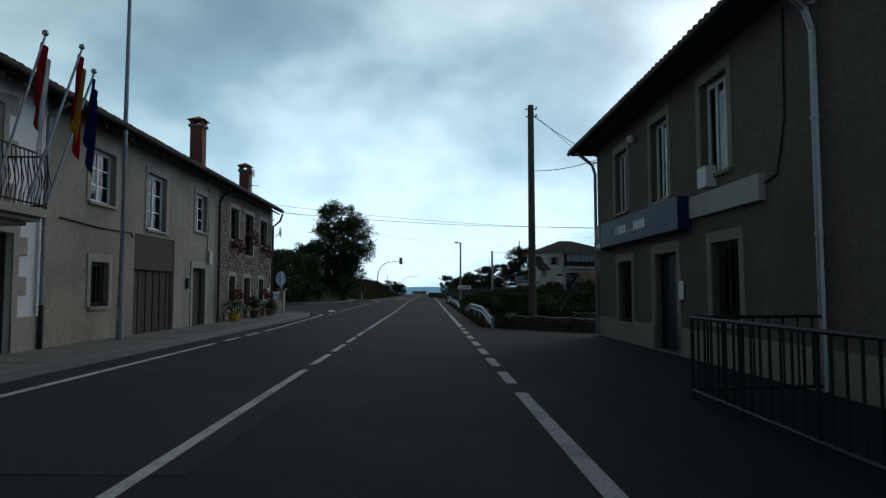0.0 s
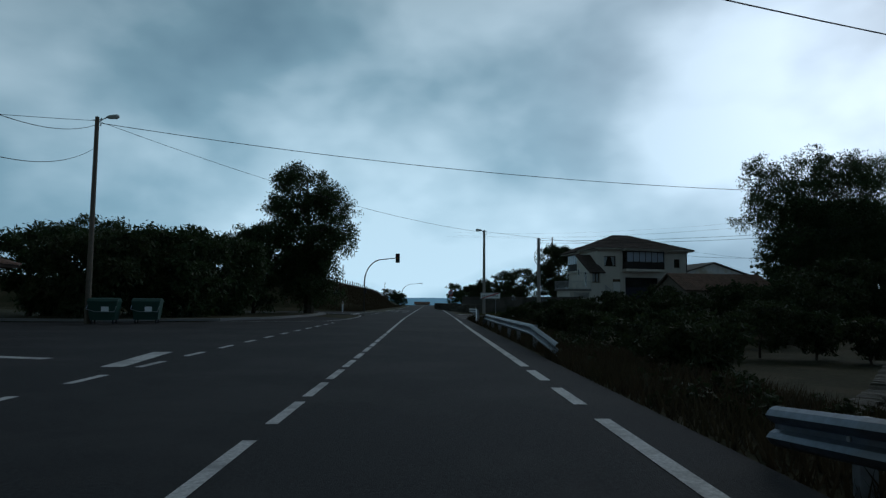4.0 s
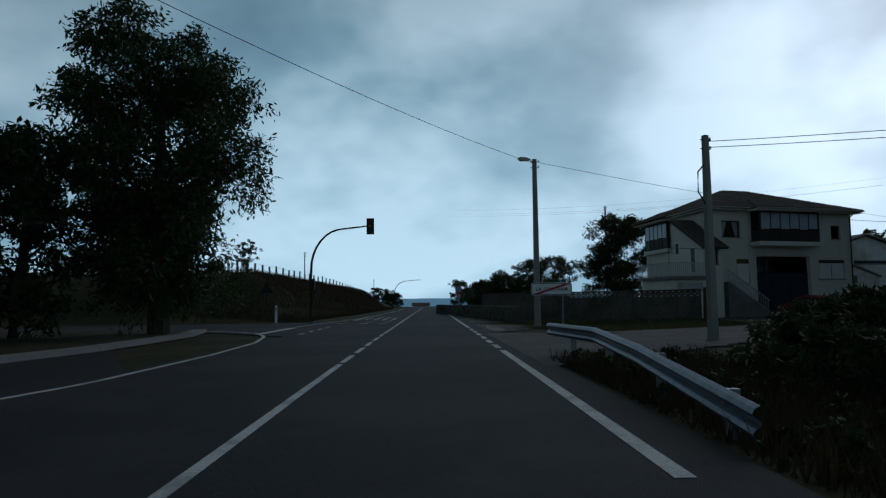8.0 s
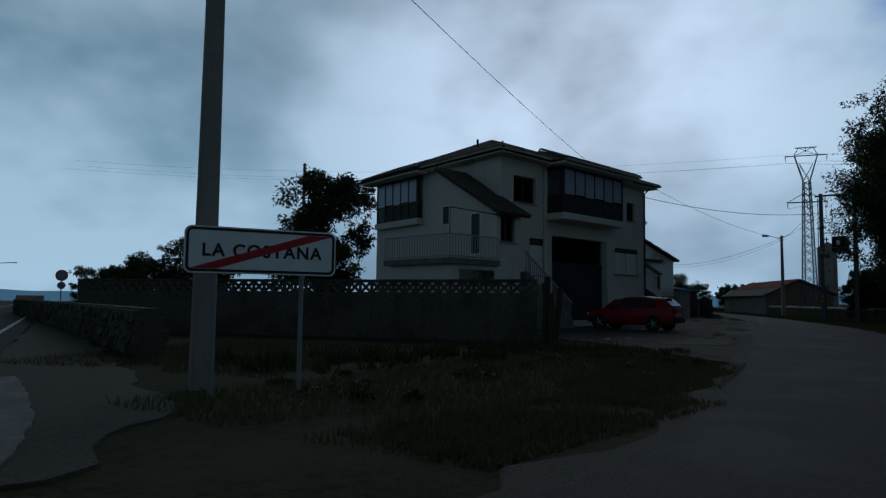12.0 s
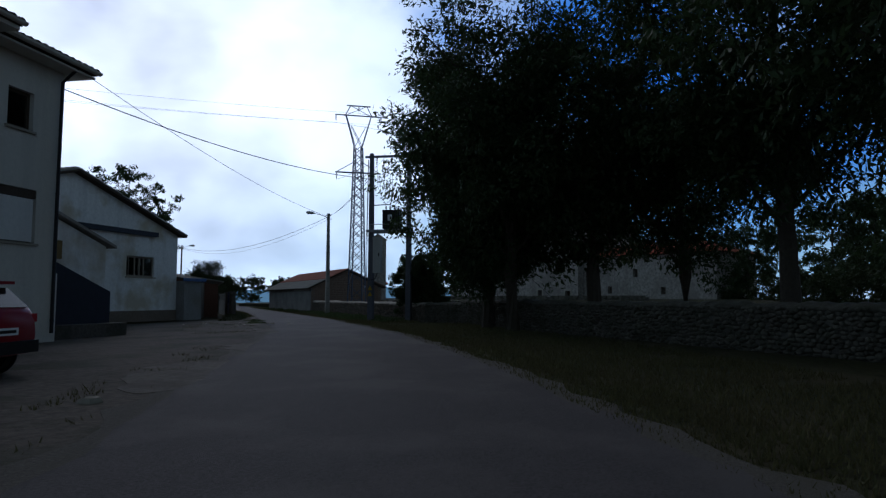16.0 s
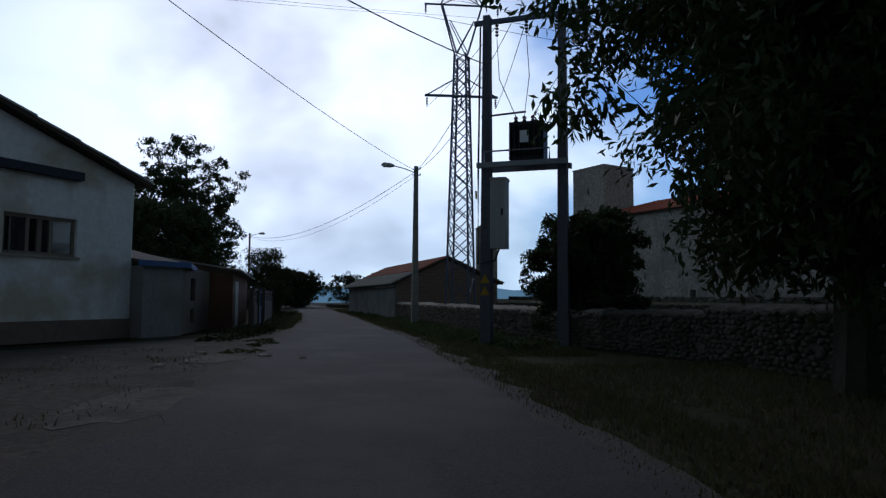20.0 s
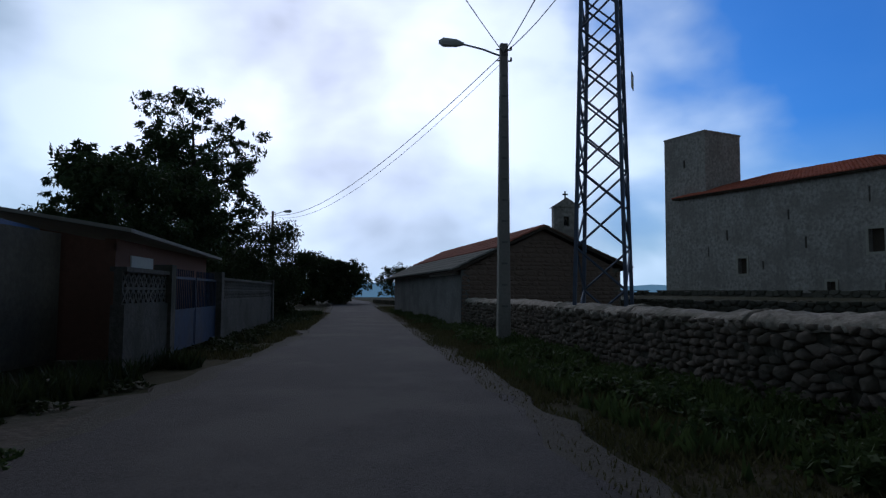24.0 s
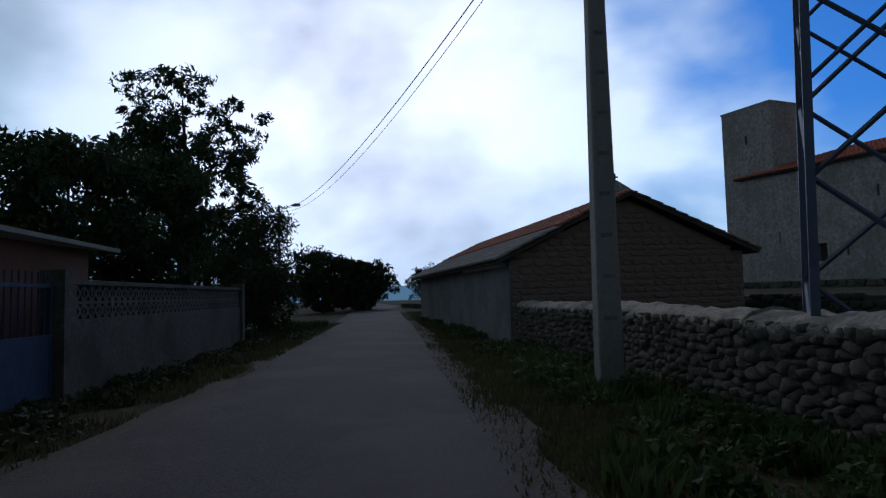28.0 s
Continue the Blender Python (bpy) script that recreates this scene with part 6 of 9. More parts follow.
# post fence along the top of the bank
fence = thing("post_fence", "wooden post and wire fence on the grass bank", "fence", ROAD)
rnd = random.Random(4)
tops = []
for k in range(44):
    s = 116 + 2.6 * k
    l = -17.6 + 3.4 * smooth(120, 225, s)
    w = ROAD @ Vector((l, s, 0))
    z = height(w.x, w.y)
    bm = bmesh.new()
    dx = rnd.uniform(-0.05, 0.05)
    cyl(bm, (l, s, z - 0.3), (l + dx, s, z + rnd.uniform(0.95, 1.15)), 0.1, 0.09, 6)
    part("post", bm, WOOD_DARK, fence)
    tops.append(Vector((l, s, z)))
for zz in (0.5, 1.0):
    bm = bmesh.new()
    tube(bm, [p + Vector((0, 0, zz)) for p in tops], 0.008, 4)
    part("wire", bm, METAL_DARK, fence)

# ---- the white house at the corner ----
HOUSE = rz(17.5, 116.8, 0, 16.2)
hz = 0.25
white = thing("villa", "white two-storey house with glazed galleries and an outside stair", "house", HOUSE)
h_ops = [(0.0, 1.68, 6.0, 7.28), (3.0, 8.05, 0.3, 4.6), (8.85, 11.35, 2.82, 4.35), (10.2, 11.1, 6.0, 7.1), (1.2, 2.4, 2.5, 4.35)]
EZ = 8.25
part("wall", wall_mesh(-0.95, 12.2, hz - 0.4, EZ, 0.35, h_ops), PLASTER_HOUSE, white)
part("wall", boxes((11.85, 12.2, 0.35, 10.8, hz - 0.4, EZ)), PLASTER_HOUSE, white)
bm = bmesh.new()
prism(bm, [(-0.95, 0.35), (-0.6, 0.35), (0.7, 10.8), (0.35, 10.8)], hz - 0.4, EZ)
part("wall", bm, PLASTER_HOUSE, white)
part("wall", boxes((0.7, 11.85, 10.45, 10.8, hz - 0.4, EZ)), PLASTER_HOUSE, white)
part("plinth", wall_mesh(-0.9, 12.24, hz - 0.3, hz + 1.75, 0.03, h_ops, -0.03), PLASTER_HOUSE, white)
ov = 0.65
x0, x1, y0, y1 = -0.95 - ov, 12.2 + ov, -ov, 10.8 + ov
rise = 2.3
half = (y1 - y0) / 2
roof_face(white, (x0, y0, EZ), (x1, y0, EZ), (0, half, rise), half, x1 - x0 - half, TILE_VILLA, 0.26)
xb = 0.35 - ov                           # the side wall stands askew
roof_face(white, (x1, y1, EZ), (xb, y1, EZ), (0, -half, rise), half, x1 - x0 - half, TILE_VILLA, 0.26)
ridge_a = Vector((x0 + half, (y0 + y1) / 2, EZ + rise))
hip_a, hip_b = Vector((xb, y1, EZ)), Vector((x0, y0, EZ))
hip_u = (hip_b - hip_a).normalized()
hip_r = (ridge_a - hip_a).dot(hip_u)
roof_face(white, hip_a, hip_b, ridge_a - hip_a - hip_u * hip_r, hip_r - 0.02, hip_r + 0.02, TILE_VILLA, 0.26)
roof_face(white, (x1, y0, EZ), (x1, y1, EZ), (-half, 0, rise), half - 0.02, half + 0.02, TILE_VILLA, 0.26)
bm = bmesh.new()
prism(bm, [(x0 + 0.05, y0 + 0.05), (x1 - 0.05, y0 + 0.05), (x1 - 0.05, y1 - 0.05), (xb + 0.05, y1 - 0.05)], EZ - 0.2, EZ - 0.14)
part("soffit", bm, PLASTER_HOUSE, white, "pale eaves board")
gutter(white, (x0, y0 - 0.07, EZ), (x1, y0 - 0.07, EZ), 0.1, PLASTER_HOUSE)
gutter(white, (xb - 0.07, y1, EZ), (x0 - 0.07, y0, EZ), 0.08, PLASTER_HOUSE)
for x, y, h in ((0.9, 3.2, -0.1), (4.5, 4.6, 0.7)):
    bm = bmesh.new()
    cyl(bm, (x, y, EZ + 0.8), (x, y, EZ + 1.5 + h), 0.06, seg=8)
    part("flue", bm, METAL_DARK, white)
add_window(white, *h_ops[0], WOOD_DARK, 2, None, True, WOOD_DARK, "dark framed window with drawn pale curtains")
bm = bmesh.new()
slab(bm, [(0.1, 0.24, 7.2), (0.62, 0.24, 7.2), (0.3, 0.24, 6.1), (0.1, 0.24, 6.1)], (0, 0.02, 0))
slab(bm, [(1.58, 0.24, 7.2), (1.06, 0.24, 7.2), (1.38, 0.24, 6.1), (1.58, 0.24, 6.1)], (0, 0.02, 0))
part("curtain", bm, CURTAIN, white)
shut = add_window(white, *h_ops[2], WOOD_DARK, 2, None, True, CURTAIN, "wide window with closed pale shutters", backing=0.08)
for a_, b_ in ((8.93, 10.06), (10.14, 11.27)):
    part("shutter", boxes((a_, b_, 0.03, 0.07, 2.86, 4.08)), PLASTER_WHITE, shut, "pale closed shutter")
part("shutter_box", boxes((8.85, 11.35, 0.02, 0.12, 4.1, 4.34)), WOOD_DARK, shut)
add_window(white, *h_ops[3], WOOD_DARK, 1, None, True, WOOD_DARK)
landing = add_door(white, *h_ops[4], WOOD_BROWN, 3, None, "landing door with a pale closed shutter")
part("shutter", boxes((1.28, 2.32, 0.04, 0.09, 2.55, 4.0)), PLASTER_WHITE, landing, "pale closed shutter")
gd = new("garage_door")
gd.parent = white
gd["label"] = "dark navy garage door with a glazed strip above"
part("lintel", boxes((3.0, 8.05, 0.3, 0.4, 3.15, 3.3)), NAVY, gd)
for k in range(6):
    part("panel", boxes((3.02 + 0.838 * k, 3.83 + 0.838 * k, 0.32, 0.38, 0.3, 3.14)), NAVY, gd)
for k in range(4):
    part("pane", boxes((3.05 + 1.25 * k, 4.25 + 1.25 * k, 0.34, 0.36, 3.32, 4.55)), GLASS, gd)
part("backing", boxes((3.0, 8.05, 0.6, 0.65, 0.25, 4.6)), METAL_DARK, gd)
part("wicket", boxes((3.75, 4.5, 0.29, 0.318, 0.32, 2.3)), BLACK, gd, "small dark wicket door")


def gallery(m_local, w, d, z0, z1, label, cols=7):
    """A glazed gallery that stands out from a wall: x along, y outwards is negative."""
    g = new("gallery")
    g.parent = white
    g.matrix_local = m_local
    g["label"] = label
    part("slab", boxes((-0.08, w + 0.08, -d - 0.08, 0, z0 - 0.42, z0 - 0.1)), PLASTER_HOUSE, g)
    part("sill_beam", boxes((0, w, -d, 0, z0 - 0.1, z0 + 0.02)), TIMBER_BLACK, g)
    mid = z0 + 0.72
    for z, t in ((mid, 0.07), (z1 - 0.16, 0.16)):
        bm = bmesh.new()
        box(bm, 0.002, w - 0.002, -d, -d + 0.08, z, z + t)
        box(bm, 0, 0.08, -d + 0.08, 0, z, z + t)
        box(bm, w - 0.08, w, -d + 0.08, 0, z, z + t)
        part("rail", bm, TIMBER_BLACK, g)
    for x in (0.0, w - 0.12):
        part("post", boxes((x - 0.004, x + 0.124, -d - 0.004, -d + 0.12, z0, z1)), TIMBER_BLACK, g)
    for k in range(cols):
        a, b = 0.12 + (w - 0.24) * k / cols, 0.12 + (w - 0.24) * (k + 1) / cols
        part("pane", boxes((a + 0.03, b - 0.03, -d + 0.03, -d + 0.04, mid + 0.07, z1 - 0.16)), GLASS, g).visible_shadow = False
        part("panel", boxes((a + 0.02, b - 0.02, -d + 0.025, -d + 0.045, z0 + 0.02, mid)), GREEN_PANEL if k == 0 and cols == 5 else TIMBER_BLACK, g)
        part("mullion", boxes((b - 0.035, b + 0.035, -d - 0.015, -d + 0.07, z0 + 0.02, z1 - 0.16)), TIMBER_BLACK, g)
        # sheet over the pane, with the sky's reflection put into its tint
        part("blind", boxes((a + 0.032, b - 0.032, -d + 0.012, -d + 0.026, mid + 0.12 + 0.05 * (k % 2), z1 - 0.18)), PANE_VEIL_SKY, g, "pale veiled pane with the sky's reflection put into its colour")
    for x in (0.02, w - 0.03):
        part("pane", boxes((x, x + 0.01, -d + 0.1, -0.02, mid + 0.07, z1 - 0.16)), GLASS, g).visible_shadow = False
        part("panel", boxes((x, x + 0.012, -d + 0.1, -0.02, z0 + 0.02, mid)), TIMBER_BLACK, g)
    return g


gallery(Matrix.Translation((2.6, 0, 0)), 5.5, 1.0, 5.75, 8.0, "black timber gallery with six veiled panes", 6)
gallery(Matrix.Translation((0.28, 10.35, 0)) @ Matrix.Rotation(radians(-96.9), 4, "Z"), 4.2, 0.3, 5.75, 8.0, "black timber gallery on the side wall", 5)
roof_face(white, (1.9, -1.6, EZ - 0.1), (8.9, -1.6, EZ - 0.1), (0, 2.6, 1.02), 1.3, 5.7, TILE_VILLA, 0.26)


def roof_core(pts):
    """The body of a small hip roof that grows out of the main slope."""
    bm = bmesh.new()
    for p in pts:
        bm.verts.new(p)
    bmesh.ops.convex_hull(bm, input=bm.verts)
    part("roof_body", bm, TILE_VILLA, white)


roof_core([(1.95, -1.55, EZ - 0.12), (8.85, -1.55, EZ - 0.12), (1.95, -1.55, EZ - 0.2), (8.85, -1.55, EZ - 0.2), (3.2, 1.0, EZ + 0.88), (7.6, 1.0, EZ + 0.88), (1.95, 0.6, EZ + 0.02), (8.85, 0.6, EZ + 0.02), (3.2, 1.0, EZ), (7.6, 1.0, EZ)])
bm = bmesh.new()
slab(bm, [(1.95, -1.55, EZ - 0.3), (8.85, -1.55, EZ - 0.3), (8.85, -0.6, EZ - 0.3), (1.95, -0.6, EZ - 0.3)], (0, 0, 0.1))
part("soffit", bm, PLASTER_HOUSE, white)
gutter(white, (1.9, -1.67, EZ - 0.1), (8.9, -1.67, EZ - 0.1), 0.09, PLASTER_HOUSE)
# the side gallery has its own piece of roof, stepped out from the eaves
roof_face(white, (-0.75, 11.4, EZ - 0.12), (-1.45, 5.4, EZ - 0.12), (2.2, -0.26, 0.95), 1.2, 4.84, TILE_VILLA, 0.26)
roof_core([(-0.7, 11.3, EZ - 0.14), (-1.4, 5.45, EZ - 0.14), (-0.7, 11.3, EZ - 0.22), (-1.4, 5.45, EZ - 0.22), (1.35, 9.9, EZ + 0.78), (0.85, 6.3, EZ + 0.78), (0.9, 11.2, EZ), (0.1, 5.5, EZ), (1.1, 9.9, EZ), (0.6, 6.3, EZ)])
bm = bmesh.new()
slab(bm, [(-0.65, 11.3, EZ - 0.3), (-1.35, 5.5, EZ - 0.3), (-0.6, 5.4, EZ - 0.3), (0.3, 11.2, EZ - 0.3)], (0, 0, 0.1))
part("soffit", bm, PLASTER_HOUSE, white)
# stair block with its own sloping roof
porch = part("stair_block", wall_mesh(-2.58, -0.96, hz - 0.4, 5.2, 0.25, [(-2.3, -1.3, 3.85, 5.05)], -1.2), PLASTER_HOUSE, white, "white stair block with a sloping tiled roof")
bm = bmesh.new()
slab(bm, [(-2.58, -0.95, hz - 0.4), (-2.58, 2.2, hz - 0.4), (-2.58, 2.2, 7.15), (-2.58, -0.95, 5.25)], (0.25, 0, 0))
part("side_wall", bm, PLASTER_HOUSE, porch)
part("end_wall", boxes((-2.58, -0.6, 2.2, 2.45, hz - 0.4, 7.15)), PLASTER_HOUSE, porch)
roof_face(white, (-2.85, -1.6, 5.05), (-0.7, -1.6, 5.05), (0, 4.1, 2.45), 0, 2.15, TILE_VILLA, 0.26)
add_window(white, -2.3, -1.3, 3.85, 5.05, WOOD_BROWN, 2, back=CURTAIN, y=-1.2)
sm = Matrix.Translation((-2.8, 0, 0)) @ Matrix.Rotation(radians(-90), 4, "Z")
for y0_, z0_, z1_, w_ in ((-2.2, 4.75, 5.7, 0.55), (0.35, 3.3, 5.2, 0.65)):
    wn_ = new("window")
    wn_.parent = white
    bm = bmesh.new()
    ring(bm, 0, w_, z0_, z1_, 0.06, -0.035, 0.015)
    p_ = part("frame", bm, WHITE_PVC, wn_)
    q_ = part("pane", boxes((0.06, w_ - 0.06, -0.02, -0.01, z0_ + 0.06, z1_ - 0.06)), GLASS, wn_)
    # dark sheet in place of the unlit inside
    r_ = part("blind", boxes((0.06, w_ - 0.06, -0.008, -0.004, z0_ + 0.06, z1_ - 0.06)), WOOD_DARK, wn_)
    wn_.matrix_local = Matrix.Translation((-2.58, -y0_ if y0_ < 0 else 0.35, 0)) @ Matrix.Rotation(radians(-90), 4, "Z")
# raised terrace with railing
terrace = part("terrace", boxes((-5.65, -2.6, -1.45, 2.7, 2.75, 2.98)), CONCRETE, white, "concrete terrace with a grey railing")
part("terrace_wall", boxes((-5.4, -2.6, -1.25, 2.5, hz - 0.4, 2.75)), PLASTER_HOUSE, terrace)
part("strip_window", boxes((-4.9, -2.8, -1.28, -1.25, 1.9, 2.55)), GLASS, terrace)
for pa, pb in (((-5.6, -1.4), (-2.65, -1.4)), ((-5.6, 2.65), (-5.6, -1.4))):
    L = math.dist(pa, pb)
    for z in (3.06, 3.95):
        bm = bmesh.new()
        cyl(bm, (*pa, z), (*pb, z), 0.03, seg=6)
        part("rail", bm, RAIL_GREY, terrace)
    n = int(L / 0.16)
    for k in range(n + 1):
        x, y = pa[0] + (pb[0] - pa[0]) * k / n, pa[1] + (pb[1] - pa[1]) * k / n
        bm = bmesh.new()
        cyl(bm, (x, y, 2.98), (x, y, 3.95), 0.02, seg=5)
        part("bar", bm, RAIL_GREY, terrace)
bm = bmesh.new()
tube(bm, [(-5.6, -1.4, 3.95), (-5.6, -1.4, 5.0), (-2.7, -1.4, 4.95)], 0.025)
part("awning_bar", bm, METAL_DARK, terrace)
# outside stair to the landing
for k in range(13):
    part("tread", boxes((-0.6 + 0.28 * k, -0.32 + 0.28 * k, -1.25, -0.05, hz - 0.3, 2.6 - 0.18 * k)), CONCRETE, white)
for z in (0.0, 0.85):
    bm = bmesh.new()
    cyl(bm, (-0.6, -1.22, 2.65 + z), (3.0, -1.22, 0.35 + z), 0.035, seg=6)
    part("handrail", bm, RAIL_GREY, white)
for k in range(24):
    x = -0.55 + 0.148 * k
    bm = bmesh.new()
    cyl(bm, (x, -1.22, 2.62 - (x + 0.6) * 0.64), (x, -1.22, 3.47 - (x + 0.6) * 0.64), 0.02, seg=5)
    part("stair_bar", bm, RAIL_GREY, white)
pipe(white, [(12.05, -0.6, EZ - 0.1), (12.05, -0.1, EZ - 0.5), (12.05, -0.08, 4), (12.05, -0.08, hz)], 0.05, METAL_DARK)
pipe(white, [(2.3, -0.6, EZ - 0.1), (2.3, -0.1, EZ - 0.4), (2.3, -0.08, 5), (2.3, -0.08, 2.9)], 0.05, PLASTER_HOUSE)

# garden wall with pierced blocks on top
gwall = thing("garden_wall", "grey concrete garden wall with pierced blocks along its top", "wall")
G = [Vector((12.4, 107.95, 0)), Vector((8.6, 112.4, 0)), Vector((3.0, 117.2, 0)), Vector((-0.5, 121.5, 0))]


def pierced_block(w=0.4, h=0.4, t=0.12):
    """A square block pierced by four triangular holes: one welded plate with thickness."""
    bm = bmesh.new()
    f, e, c = 0.05, 0.035, 0.045
    outer = [(0, 0), (w, 0), (w, h), (0, h)]
    rows = []
    for y in (0.0, t):
        o = [bm.verts.new((x, y, z)) for x, z in outer]
        rim = []
        mid = []
        for i in range(4):
            (xa, za), (xb, zb) = outer[i], outer[(i + 1) % 4]
            q = lambda x, z: (w / 2 + (x - w / 2) * (1 - 2 * e / w), h / 2 + (z - h / 2) * (1 - 2 * e / h))
            pa, pb = q(xa + (xb - xa) * 0.17, za + (zb - za) * 0.17), q(xa + (xb - xa) * 0.83, za + (zb - za) * 0.83)
            pc = ((pa[0] + pb[0]) / 2 * 0.32 + w / 2 * 0.68, (pa[1] + pb[1]) / 2 * 0.32 + h / 2 * 0.68)
            rim.append([bm.verts.new((p[0], y, p[1])) for p in (pa, pb, pc)])
        rows.append((o, rim))
        for i in range(4):
            a, b, cc = rim[i]
            na, nb, nc = rim[(i + 1) % 4]
            bm.faces.new((o[i], o[(i + 1) % 4], b, a))
            bm.faces.new((o[(i + 1) % 4], na, nc, cc, b))
        bm.faces.new([r[2] for r in rim])
    (o0, r0), (o1, r1) = rows
    for i in range(4):
        bm.faces.new((o0[i], o0[(i + 1) % 4], o1[(i + 1) % 4], o1[i]))
        for j in range(3):
            bm.faces.new((r0[i][j], r0[i][(j + 1) % 3], r1[i][(j + 1) % 3], r1[i][j]))
    return mesh_of("pierced_block", bm, WALL_DARK)


PB = pierced_block()
for i, (p, q) in enumerate(zip(G, G[1:])):
    d = q - p
    L = d.length
    mm = Matrix.Translation(p) @ Matrix.Rotation(math.atan2(d.y, d.x), 4, "Z")
    c = part("wall", boxes((0, L, -0.15, 0, -0.2, 1.5)), WALL_DARK, gwall)
    c.matrix_local = mm
    n = int(L / 0.4)
    for k in range(n):
        ob = new("pierced_block", PB)
        ob.parent = gwall
        ob.matrix_local = mm @ Matrix.Translation((k * L / n, -0.14, 1.5)) @ Matrix.Diagonal((L / n / 0.4, 1, 1, 1))
    c = part("coping", boxes((0, L, -0.18, 0.03, 1.9, 1.97)), WALL_DARK, gwall)
    c.matrix_local = mm
rw = thing("field_wall", "low dark rubble field wall beside the main road", "wall", rz(1.2, 106.5, 0, 98))
part("core", boxes((0, 42, -0.25, 0.25, -0.2, 0.95)), JOINT, rw)
stone_courses(rw, Matrix.Translation((0, -0.25, 0)), 0, 42, 0, 1.0, [], STONE_MOSS_SHADE, STONE_MOSS_SHADE_I, (0.36, 0.24), 120, 21, 0.09, lambda c: c[0])
stone_courses(rw, Matrix.Translation((0, 0.25, 0)) @ Matrix.Rotation(math.pi, 4, "Z") @ Matrix.Translation((-42, 0, 0)), 0, 42, 0, 1.0, [], STONE_MOSS_SHADE, STONE_MOSS_SHADE_I, (0.36, 0.24), 120, 22, 0.09, lambda c: -c[0])
part("cap", boxes((0, 42, -0.2, 0.2, 0.95, 1.03)), JOINT, rw)
for k, (dx, dy, lean) in enumerate(((0, 0, 4), (0.2, -0.12, -8), (0.36, -0.02, 7), (0.1, -0.28, -4))):
    t = thing("old_post", "leaning dark timber post at the garden wall's end", "post", rz(12.6 + dx, 107.75 + dy, 0, 30 * k) @ Matrix.Rotation(radians(lean), 4, "X"), "old posts at the wall")
    bm = bmesh.new()
    cyl(bm, (0, 0, -0.1), (0, 0, 2.05 - 0.17 * k), 0.12, 0.1, 7)
    part("shaft", bm, WOOD_DARK, t)


